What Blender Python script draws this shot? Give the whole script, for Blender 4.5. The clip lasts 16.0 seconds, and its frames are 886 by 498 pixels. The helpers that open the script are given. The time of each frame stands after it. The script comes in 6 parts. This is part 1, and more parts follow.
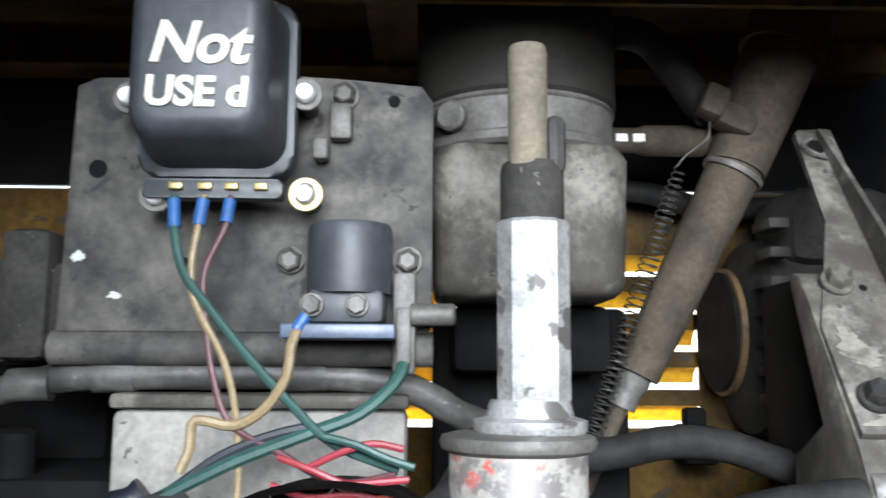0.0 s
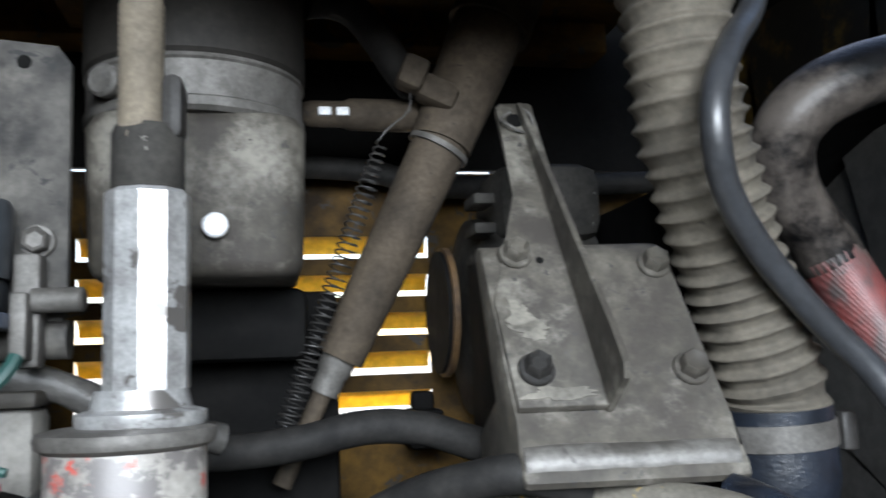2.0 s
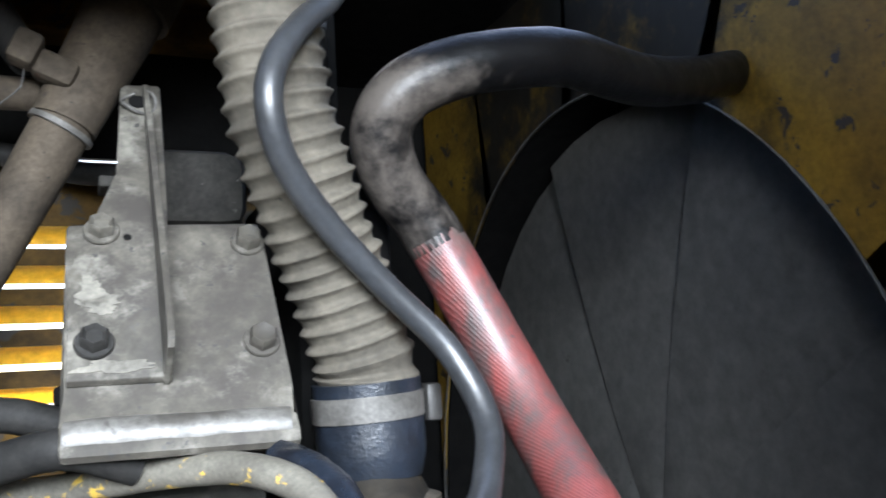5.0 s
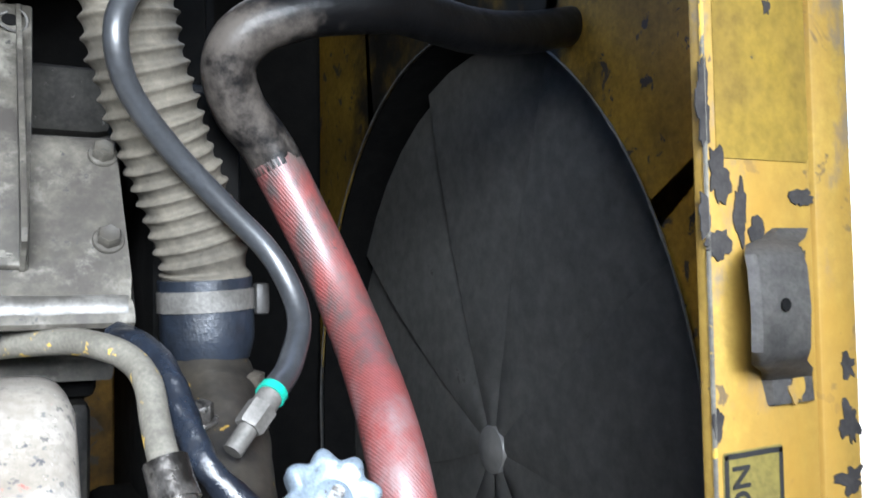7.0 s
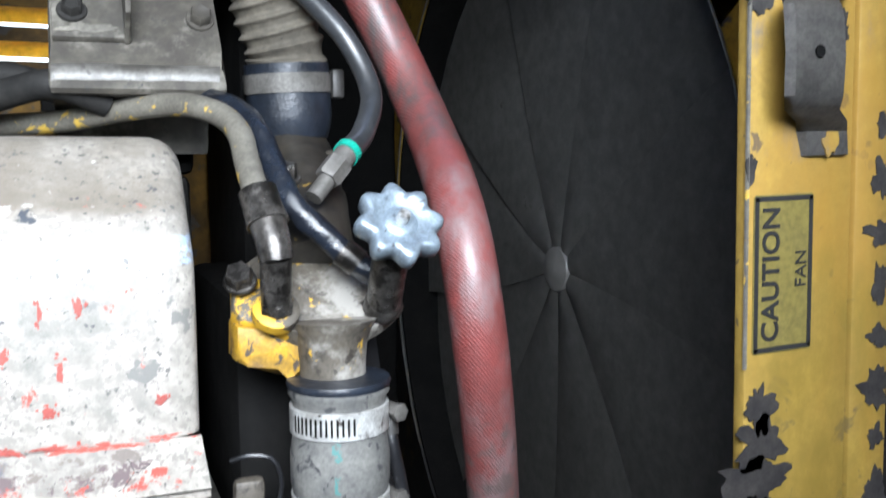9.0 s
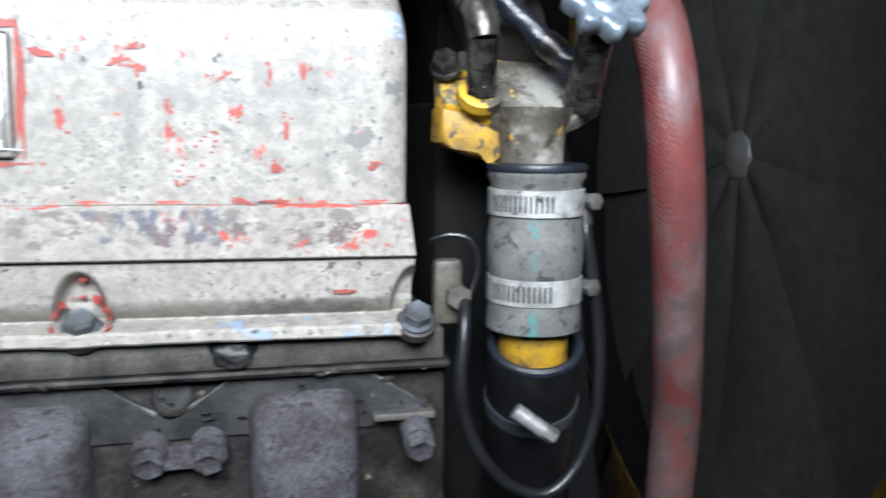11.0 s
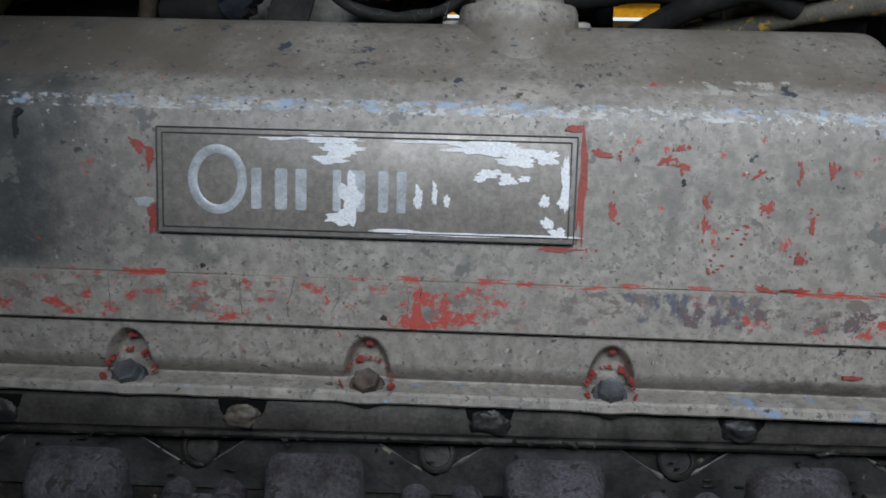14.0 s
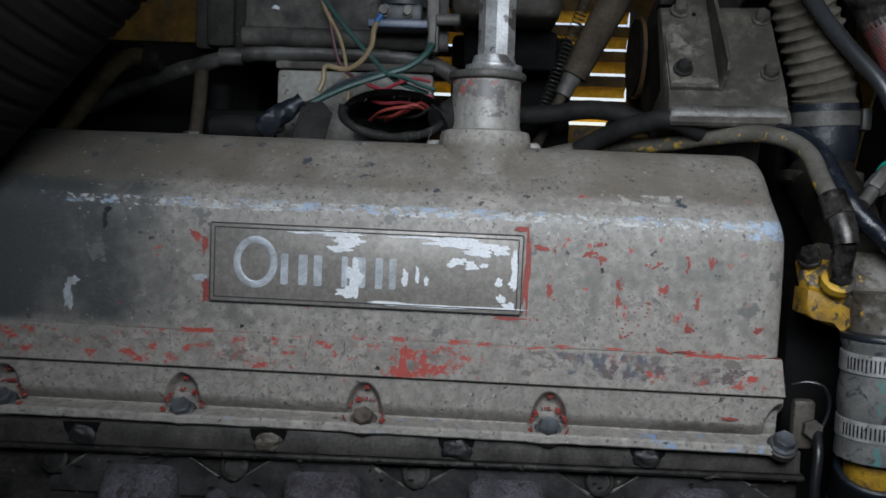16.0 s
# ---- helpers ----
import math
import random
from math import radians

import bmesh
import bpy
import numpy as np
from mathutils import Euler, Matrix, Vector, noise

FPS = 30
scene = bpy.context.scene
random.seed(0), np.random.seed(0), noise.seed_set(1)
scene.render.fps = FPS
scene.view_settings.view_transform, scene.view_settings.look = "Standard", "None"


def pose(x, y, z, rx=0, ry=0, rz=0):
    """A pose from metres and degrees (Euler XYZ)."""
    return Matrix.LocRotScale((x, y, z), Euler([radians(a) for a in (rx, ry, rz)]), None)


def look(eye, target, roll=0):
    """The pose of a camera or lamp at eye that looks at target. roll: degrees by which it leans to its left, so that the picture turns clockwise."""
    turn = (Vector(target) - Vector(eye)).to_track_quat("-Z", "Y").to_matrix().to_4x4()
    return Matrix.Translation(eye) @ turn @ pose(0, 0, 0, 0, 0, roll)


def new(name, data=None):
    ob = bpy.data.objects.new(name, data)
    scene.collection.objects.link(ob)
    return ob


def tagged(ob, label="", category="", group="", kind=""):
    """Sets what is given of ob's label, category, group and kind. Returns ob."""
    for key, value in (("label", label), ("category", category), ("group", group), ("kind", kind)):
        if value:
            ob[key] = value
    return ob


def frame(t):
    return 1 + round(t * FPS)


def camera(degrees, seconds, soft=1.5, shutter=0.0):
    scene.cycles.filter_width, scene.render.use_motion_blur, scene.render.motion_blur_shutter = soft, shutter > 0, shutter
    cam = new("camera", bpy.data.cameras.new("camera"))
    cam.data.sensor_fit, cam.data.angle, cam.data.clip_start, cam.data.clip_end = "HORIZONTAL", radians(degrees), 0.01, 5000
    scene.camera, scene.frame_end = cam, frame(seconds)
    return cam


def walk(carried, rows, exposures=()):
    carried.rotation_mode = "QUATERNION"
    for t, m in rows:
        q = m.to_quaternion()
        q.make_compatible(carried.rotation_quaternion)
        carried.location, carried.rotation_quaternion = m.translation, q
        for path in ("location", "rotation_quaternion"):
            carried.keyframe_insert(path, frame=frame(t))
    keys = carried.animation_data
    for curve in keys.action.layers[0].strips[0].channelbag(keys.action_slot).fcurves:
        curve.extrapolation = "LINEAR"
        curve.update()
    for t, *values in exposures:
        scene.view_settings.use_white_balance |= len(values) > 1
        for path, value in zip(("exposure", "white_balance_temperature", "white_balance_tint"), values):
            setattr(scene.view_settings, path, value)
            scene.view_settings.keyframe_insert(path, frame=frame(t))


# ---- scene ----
cam = camera(55.0, 16.0, soft=1.6, shutter=0.5)
PATH = [
    (0, (-0.0843, -0.2435, 0.2658), (-0.0645, 0.7470, 0.4022), 0.34),
    (0.5, (-0.0690, -0.2368, 0.2645), (0.0031, 0.7511, 0.4019), -0.16),
    (0.7, (-0.0588, -0.2398, 0.2624), (0.0257, 0.7471, 0.4001), -0.15),
    (1, (-0.0473, -0.2328, 0.2638), (0.0823, 0.7491, 0.4019), -0.48),
    (1.5, (-0.0212, -0.2301, 0.2658), (0.1298, 0.7493, 0.4000), -1.64),
    (2, (-0.0020, -0.2248, 0.2604), (0.1960, 0.7472, 0.3870), -2.13),
    (2.5, (0.0222, -0.2252, 0.2573), (0.2789, 0.7320, 0.3906), -2.53),
    (3, (0.0357, -0.2289, 0.2549), (0.3245, 0.7190, 0.3892), -3.01),
    (3.5, (0.0633, -0.2380, 0.2572), (0.3551, 0.7111, 0.3756), -4.15),
    (4, (0.0726, -0.2404, 0.2514), (0.4053, 0.6948, 0.3732), -3.85),
    (4.5, (0.0859, -0.2449, 0.2465), (0.4411, 0.6808, 0.3766), -3.86),
    (5, (0.0987, -0.2563, 0.2346), (0.4913, 0.6523, 0.3776), -3.43),
    (5.2, (0.1037, -0.2653, 0.2381), (0.5151, 0.6381, 0.3590), -4.34),
    (7.3, (0.1150, -0.3600, 0.2260), (1.0670, 1.3980, 0.2610), 0.00),
    (7.5, (0.1110, -0.3650, 0.2170), (1.0370, 1.4080, 0.2160), 0.08),
    (8, (0.1070, -0.3800, 0.2060), (0.9790, 1.4190, 0.1470), -0.10),
    (8.5, (0.1020, -0.3900, 0.1920), (0.9240, 1.4290, 0.0670), -0.58),
    (8.7, (0.1040, -0.3920, 0.1830), (0.9070, 1.4340, 0.0260), -0.58),
    (10.8, (0.0795, -0.4007, 0.1007), (0.3417, 0.5504, -0.0627), 0.93),
    (11, (0.0750, -0.4060, 0.0906), (0.2951, 0.5577, -0.0609), 0.44),
    (11.5, (0.0445, -0.4172, 0.0964), (0.1961, 0.5580, -0.0649), 0.64),
    (12, (0.0180, -0.4255, 0.1045), (0.1197, 0.5556, -0.0604), 0.84),
    (12.5, (-0.0113, -0.4208, 0.0995), (0.0621, 0.5652, -0.0508), 1.21),
    (13, (-0.0388, -0.4093, 0.1081), (-0.0032, 0.5792, -0.0384), 1.59),
    (13.5, (-0.0607, -0.4124, 0.1184), (-0.0503, 0.5793, -0.0093), 1.06),
    (14, (-0.0777, -0.4243, 0.1265), (-0.1020, 0.5661, -0.0096), 1.12),
    (14.5, (-0.0923, -0.4336, 0.1368), (-0.1069, 0.5604, 0.0280), 1.67),
    (15, (-0.1013, -0.4628, 0.1650), (-0.0794, 0.5289, 0.0381), 1.94),
    (15.5, (-0.0890, -0.5116, 0.1599), (-0.0728, 0.4835, 0.0619), 1.80),
    (16, (-0.0638, -0.5656, 0.1555), (-0.0859, 0.4315, 0.0826), 2.03),
]
EXPO = [(t, v, k, 10) for t, v, k in ((0.0, 1.45, 6350), (0.5, 1.25, 6350), (1.0, 1.05, 6300), (1.5, 0.95, 6300), (2.5, 1.05, 6200), (3.5, 1.4, 6150), (5.0, 1.78, 6150), (7.3, 1.84, 6150), (8.5, 1.48, 6200), (11.0, 1.0, 6200), (11.5, 0.75, 6200),
                                       (12.5, 0.2, 6250), (13.0, -0.18, 6250), (14.0, -0.74, 6250), (16.0, -0.75, 6250))]
walk(cam, [(t, look(eye, target, roll)) for t, eye, target, roll in PATH], EXPO)

# ---- world and light ----
SUN_ELEV, SUN_TURN = radians(42), radians(8)
world = bpy.data.worlds.new("sky")
scene.world = world
world.use_nodes = True
wn = world.node_tree
sky = wn.nodes.new("ShaderNodeTexSky")
sky.sky_type, sky.sun_disc = "NISHITA", False
sky.sun_elevation, sky.sun_rotation = SUN_ELEV, SUN_TURN
wn.links.new(sky.outputs[0], wn.nodes["Background"].inputs[0])
wn.nodes["Background"].inputs[1].default_value = 0.15
sun_data = bpy.data.lights.new("sun", "SUN")
sun_data.energy, sun_data.angle, sun_data.color = 5.0, radians(0.5), (1.0, 0.95, 0.86)
sun = new("sun", sun_data)
sun_way = Vector((math.sin(SUN_TURN) * math.cos(SUN_ELEV), math.cos(SUN_TURN) * math.cos(SUN_ELEV), math.sin(SUN_ELEV)))
sun.matrix_world = look(sun_way * 5, (0, 0, 0))


# area lamp added behind the camera, standing in for daylight from the open side
day = bpy.data.lights.new("daylight_stand_in", "AREA")
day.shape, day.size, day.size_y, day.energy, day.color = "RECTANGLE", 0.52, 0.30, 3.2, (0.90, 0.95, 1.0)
# spread narrowed so that things off to the sides turn darker
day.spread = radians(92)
stand_in_light = new("daylight_stand_in", day)
stand_in_light.matrix_world = look((0.02, -0.63, 0.45), (0.08, 0.02, 0.10))


# ---- materials ----
def material(name, base, dark=None, rough=0.6, metal=0.0, scale=25.0, low=0.35, high=0.7, spots=None, spot_scale=120.0,
             spot_cut=0.62, bump=0.15, bump_scale=300.0, coat=0.0, grain_depth=0.2):
    """A worn surface: two tones in broad patches, small spots of a third, fine relief."""
    m = bpy.data.materials.new(name)
    m.use_nodes = True
    n, l = m.node_tree.nodes, m.node_tree.links
    b = n["Principled BSDF"]
    tc = n.new("ShaderNodeTexCoord")

    def fine(sc, detail=6.0, distort=0.0):
        t = n.new("ShaderNodeTexNoise")
        t.inputs["Scale"].default_value, t.inputs["Detail"].default_value = sc, detail
        t.inputs["Roughness"].default_value, t.inputs["Distortion"].default_value = 0.65, distort
        l.new(tc.outputs["Object"], t.inputs["Vector"])
        return t.outputs["Fac"]

    def ramp(fac, a, z, lo, hi):
        r = n.new("ShaderNodeValToRGB")
        r.color_ramp.elements[0].position, r.color_ramp.elements[0].color = lo, (*a, 1)
        r.color_ramp.elements[1].position, r.color_ramp.elements[1].color = hi, (*z, 1)
        l.new(fac, r.inputs[0])
        return r.outputs[0]

    def blend(fac, a, z):
        x = n.new("ShaderNodeMix")
        x.data_type = "RGBA"
        l.new(fac, x.inputs[0])
        for sock, v in ((x.inputs[6], a), (x.inputs[7], z)):
            if isinstance(v, tuple):
                sock.default_value = (*v, 1)
            else:
                l.new(v, sock)
        return x.outputs[2]

    dark = dark or tuple(c * 0.55 for c in base)
    col = ramp(fine(scale), dark, base, low, high)
    grain = ramp(fine(scale * 9, 3), (0.92 - grain_depth,) * 3, (0.92 + grain_depth,) * 3, 0.3, 0.7)
    mul = n.new("ShaderNodeMix")
    mul.data_type, mul.blend_type = "RGBA", "MULTIPLY"
    mul.inputs[0].default_value = 1.0
    l.new(col, mul.inputs[6]), l.new(grain, mul.inputs[7])
    col = mul.outputs[2]
    if spots:
        mask = ramp(fine(spot_scale, 4, 0.6), (0, 0, 0), (1, 1, 1), spot_cut, spot_cut + 0.04)
        col = blend(mask, col, spots)
    rr = n.new("ShaderNodeMapRange")
    rr.inputs[3].default_value, rr.inputs[4].default_value = min(1, rough + 0.15), max(0.05, rough - 0.15)
    l.new(fine(scale * 2), rr.inputs[0])
    l.new(rr.outputs[0], b.inputs["Roughness"])
    bp = n.new("ShaderNodeBump")
    bp.inputs["Strength"].default_value, bp.inputs["Distance"].default_value = bump, 0.001
    l.new(fine(bump_scale, 5), bp.inputs["Height"])
    l.new(bp.outputs[0], b.inputs["Normal"])
    l.new(col, b.inputs["Base Color"])
    b.inputs["Metallic"].default_value = metal
    b.inputs["Coat Weight"].default_value = coat
    return m


def dull(m, amount):
    m.node_tree.nodes["Principled BSDF"].inputs["Specular IOR Level"].default_value = amount


def layer(m, color, x0, x1, z0, z1, scale, cut, soft=0.004, stretch=(1, 1, 1), axis=0, feather=0.03, weight=0.5):
    """Another colour on m inside a stretch of x and z, broken up by noise: old paint, dirt or dust, in places painted
    shade. Works on the colour that m has so far.
    """
    n, l = m.node_tree.nodes, m.node_tree.links
    b = n["Principled BSDF"]
    before = b.inputs["Base Color"].links[0].from_socket
    tc = n.new("ShaderNodeTexCoord")
    sep = n.new("ShaderNodeSeparateXYZ")
    l.new(tc.outputs["Object"], sep.inputs[0])

    def step(sock, lo, hi):
        r = n.new("ShaderNodeMapRange")
        r.interpolation_type = "SMOOTHSTEP"
        r.inputs[1].default_value, r.inputs[2].default_value = lo, hi
        l.new(sock, r.inputs[0])
        return r.outputs[0]

    def times(a, c):
        x = n.new("ShaderNodeMath")
        x.operation = "MULTIPLY"
        l.new(a, x.inputs[0]), l.new(c, x.inputs[1])
        return x.outputs[0]

    edge = soft * 6
    box = times(times(step(sep.outputs[axis], x0 - edge, x0 + edge), step(sep.outputs[axis], x1 + edge, x1 - edge)),
                times(step(sep.outputs[2], z0 - soft, z0 + soft), step(sep.outputs[2], z1 + soft, z1 - soft)))
    mp = n.new("ShaderNodeMapping")
    mp.inputs["Scale"].default_value = stretch
    l.new(tc.outputs["Object"], mp.inputs[0])
    t = n.new("ShaderNodeTexNoise")
    t.inputs["Scale"].default_value, t.inputs["Detail"].default_value, t.inputs["Roughness"].default_value = scale, 8, 0.7
    l.new(mp.outputs[0], t.inputs["Vector"])
    add = n.new("ShaderNodeMath")
    add.operation = "MULTIPLY_ADD"
    l.new(box, add.inputs[0])
    add.inputs[1].default_value = weight
    l.new(t.outputs["Fac"], add.inputs[2])
    mask = step(add.outputs[0], cut + weight - feather * 0.6, cut + weight + feather)
    x = n.new("ShaderNodeMix")
    x.data_type = "RGBA"
    l.new(mask, x.inputs[0]), l.new(before, x.inputs[6])
    x.inputs[7].default_value = (*color, 1)
    l.new(x.outputs[2], b.inputs["Base Color"])


def specks(m, color, scale, size, share, z0=-9.0, z1=9.0):
    """Scattered small chips of another colour, of uneven size: the share of cells that have one, inside a stretch of z."""
    n, l = m.node_tree.nodes, m.node_tree.links
    b = n["Principled BSDF"]
    before = b.inputs["Base Color"].links[0].from_socket
    tc, v, sep, pos = (n.new("ShaderNode" + k) for k in ("TexCoord", "TexVoronoi", "SeparateColor", "SeparateXYZ"))
    wob = n.new("ShaderNodeTexNoise")
    wob.inputs["Scale"].default_value, wob.inputs["Detail"].default_value = scale * 2.5, 3
    mix = n.new("ShaderNodeMix")
    mix.data_type, mix.blend_type = "RGBA", "LINEAR_LIGHT"
    mix.inputs[0].default_value = 0.75 / scale
    l.new(tc.outputs["Object"], wob.inputs["Vector"]), l.new(tc.outputs["Object"], mix.inputs[6]), l.new(wob.outputs["Color"], mix.inputs[7])
    v.inputs["Scale"].default_value = scale
    l.new(mix.outputs[2], v.inputs["Vector"]), l.new(v.outputs["Color"], sep.inputs[0]), l.new(tc.outputs["Object"], pos.inputs[0])

    def calc(op, a, c, d=None):
        x = n.new("ShaderNodeMath")
        x.operation = op
        for sock, val in zip(x.inputs, (a, c, d)):
            if isinstance(val, (int, float)):
                sock.default_value = val
            elif val is not None:
                l.new(val, sock)
        return x.outputs[0]

    inside = calc("MULTIPLY", calc("GREATER_THAN", pos.outputs[2], z0), calc("LESS_THAN", pos.outputs[2], z1))
    chosen = calc("MULTIPLY", inside, calc("LESS_THAN", sep.outputs[1], share))
    room = calc("SUBTRACT", calc("MULTIPLY", sep.outputs[0], size), v.outputs["Distance"])
    r = n.new("ShaderNodeMapRange")
    r.inputs[1].default_value, r.inputs[2].default_value = 0.0, 0.08
    l.new(room, r.inputs[0])
    x = n.new("ShaderNodeMix")
    x.data_type = "RGBA"
    l.new(calc("MULTIPLY", chosen, r.outputs[0]), x.inputs[0]), l.new(before, x.inputs[6])
    x.inputs[7].default_value = (*color, 1)
    l.new(x.outputs[2], b.inputs["Base Color"])


def weave(m, scale, turn, color, depth=0.0006, share=0.5):
    """Slanting cords that show under the skin of a hose: relief and a paler tone."""
    n, l = m.node_tree.nodes, m.node_tree.links
    b = n["Principled BSDF"]
    tc, mp, w, bp, x = (n.new("ShaderNode" + k) for k in ("TexCoord", "Mapping", "TexWave", "Bump", "Mix"))
    mp.inputs["Rotation"].default_value = (0, turn, 0)
    w.inputs["Scale"].default_value, w.inputs["Distortion"].default_value, w.inputs["Detail Scale"].default_value = scale, 1.5, 3
    l.new(tc.outputs["Object"], mp.inputs[0]), l.new(mp.outputs[0], w.inputs["Vector"])
    l.new(w.outputs["Fac"], bp.inputs["Height"]), l.new(b.inputs["Normal"].links[0].from_socket, bp.inputs["Normal"])
    bp.inputs["Strength"].default_value, bp.inputs["Distance"].default_value = 0.3, depth
    x.data_type = "RGBA"
    half = n.new("ShaderNodeMath")
    half.operation = "MULTIPLY"
    half.inputs[1].default_value = share
    l.new(w.outputs["Fac"], half.inputs[0]), l.new(half.outputs[0], x.inputs[0]), l.new(b.inputs["Base Color"].links[0].from_socket, x.inputs[6])
    x.inputs[7].default_value = (*color, 1)
    l.new(x.outputs[2], b.inputs["Base Color"]), l.new(bp.outputs[0], b.inputs["Normal"])


RED = (0.37, 0.066, 0.05)
M = {}
M["cover"] = material("aged_silver_paint", (0.345, 0.316, 0.278), (0.245, 0.226, 0.199), 0.5, 0.0, 14, 0.3, 0.7, (0.075, 0.07, 0.07), 230, 0.655, 0.35, 420, 0.0, 0.24)
layer(M["cover"], (0.205, 0.190, 0.168), -0.45, 0.2, -0.02, 0.2, 240, 0.54, 0.006)
layer(M["cover"], (0.065, 0.065, 0.065), -0.42, 0.16, 0.146, 0.19, 75, 0.655, 0.003)
# dark cloud at the left end: grime, deepened for the shadow of the duct
layer(M["cover"], (0.062, 0.064, 0.062), -0.45, -0.255, 0.05, 0.19, 14, 0.27, 0.012, (1, 1, 1), 0, 0.22)
layer(M["cover"], (0.14, 0.135, 0.12), -0.36, 0.16, 0.052, 0.14, 26, 0.56, 0.01, (1, 1, 1), 0, 0.14)
# brown dirt on the top slope, laid on darker to offset the high lamp
layer(M["cover"], (0.135, 0.116, 0.092), -0.42, 0.16, 0.150, 0.19, 16, 0.40, 0.006, (1, 1, 1), 0, 0.3)
layer(M["cover"], (0.16, 0.135, 0.12), -0.40, 0.16, 0.0304, 0.05186, 120, 0.56, 0.003, (0.7, 1, 1))
layer(M["cover"], RED, -0.40, -0.03, 0.0269, 0.05206, 150, 0.565, 0.003, (0.6, 1, 1), 0, 0.05)
layer(M["cover"], RED, -0.36, 0.15, 0.0269, 0.05206, 60, 0.62, 0.003, (1, 1, 1), 0, 0.05)
layer(M["cover"], RED, -0.118, -0.070, 0.0259, 0.04886, 110, 0.475, 0.003)
layer(M["cover"], (0.10, 0.103, 0.122), -0.005, 0.085, 0.0334, 0.05186, 170, 0.505, 0.003, (1, 1, 0.7), 0, 0.08)
layer(M["cover"], (0.12, 0.09, 0.09), 0.02, 0.14, 0.0314, 0.04586, 140, 0.535, 0.003)
layer(M["cover"], RED, 0.05, 0.16, 0.0269, 0.04186, 90, 0.59, 0.003)
layer(M["cover"], RED, 0.143, 0.16, 0.03, 0.13, 80, 0.52, 0.003)
layer(M["cover"], (0.42, 0.42, 0.41), -0.34, 0.16, 0.1335, 0.1425, 300, 0.525, 0.002, (0.6, 1, 1), 0, 0.06)
layer(M["cover"], (0.27, 0.34, 0.44), -0.36, 0.16, 0.1345, 0.1430, 170, 0.545, 0.0018, (0.6, 1, 1), 0, 0.09)
layer(M["cover"], (0.30, 0.38, 0.50), 0.115, 0.16, 0.128, 0.143, 190, 0.49, 0.002, (1, 1, 1), 0, 0.08)
layer(M["cover"], (0.44, 0.45, 0.44), 0.05, 0.16, 0.133, 0.1395, 360, 0.55, 0.002)
layer(M["cover"], RED, -0.015, 0.155, 0.060, 0.130, 120, 0.645, 0.004, (1, 1, 0.6))
layer(M["cover"], RED, -0.30, 0.155, 0.0499, 0.05486, 160, 0.545, 0.0012, (0.4, 1, 1))
layer(M["cover"], RED, -0.30, 0.155, 0.147, 0.158, 130, 0.655, 0.003)
layer(M["cover"], RED, -0.29, -0.235, 0.075, 0.125, 80, 0.60, 0.004)
layer(M["cover"], RED, -0.08, 0.16, 0.146, 0.175, 90, 0.665, 0.002)
layer(M["cover"], (0.36, 0.345, 0.31), 0.0, 0.10, 0.147, 0.158, 60, 0.53, 0.003)
# soft dark smear low on the skirt, painted for the shade of its hollow
layer(M["cover"], (0.085, 0.075, 0.065), 0.06, 0.145, -0.004, 0.008, 30, 0.40, 0.004, (1, 1, 1), 0, 0.25)
layer(M["cover"], (0.22, 0.30, 0.44), -0.27, 0.16, -0.014, -0.002, 80, 0.62, 0.002)
specks(M["cover"], (0.10, 0.095, 0.09), 330, 0.42, 0.30)
specks(M["cover"], (0.40, 0.375, 0.34), 320, 0.34, 0.08)
specks(M["cover"], (0.05, 0.05, 0.053), 140, 0.34, 0.13)
specks(M["cover"], (0.055, 0.06, 0.07), 85, 0.36, 0.34, 0.148, 0.3)
specks(M["cover"], (0.075, 0.07, 0.065), 190, 0.40, 0.35, 0.146, 0.3)
specks(M["cover"], (0.42, 0.40, 0.37), 150, 0.22, 0.10, 0.053, 0.3)
specks(M["cover"], (0.14, 0.135, 0.125), 55, 0.40, 0.25, 0.053, 0.137)
specks(M["cover"], RED, 130, 0.30, 0.02)
M["neck"] = material("chipped_silver_neck", (0.33, 0.315, 0.285), (0.225, 0.21, 0.188), 0.45, 0.1, 30, 0.3, 0.7, (0.12, 0.11, 0.10), 130, 0.66)
layer(M["neck"], RED, -0.09, -0.01, 0.218, 0.238, 90, 0.58, 0.003)
layer(M["neck"], (0.12, 0.11, 0.105), -0.09, -0.01, 0.205, 0.236, 55, 0.53, 0.003)
M["zinc"] = material("bright_zinc", (0.54, 0.54, 0.532), (0.3, 0.292, 0.285), 0.36, 0.6, 60, 0.35, 0.6, (0.16, 0.15, 0.14), 65, 0.57, 0.1)
M["steel"] = material("dusty_steel", (0.158, 0.149, 0.137), (0.0788, 0.0735, 0.0656), 0.6, 0.35, 60)
M["steel_dark"] = material("oily_dark_steel", (0.06, 0.057, 0.054), (0.021, 0.0198, 0.018), 0.5, 0.3, 60)
M["bolt"] = material("grey_bolt", (0.20, 0.22, 0.24), (0.09, 0.09, 0.095), 0.42, 0.6, 120)
M["rusty"] = material("rusty_bolt", (0.15, 0.115, 0.09), (0.05, 0.042, 0.036), 0.75, 0.2, 160)
M["dust"] = material("dusty_grey_casting", (0.085, 0.076, 0.060), (0.033, 0.029, 0.022), 0.72, 0.0, 15, 0.36, 0.62, (0.05, 0.045, 0.04), 120, 0.66, 0.4, 240, 0.0, 0.3)
layer(M["dust"], (0.032, 0.027, 0.022), -1, 1, -1, 1, 42, 0.50, 0.01, (1, 1, 1), 0, 0.16)
layer(M["dust"], (0.17, 0.157, 0.132), -1, 1, -1, 1, 24, 0.58, 0.01, (1, 1, 1), 0, 0.12)
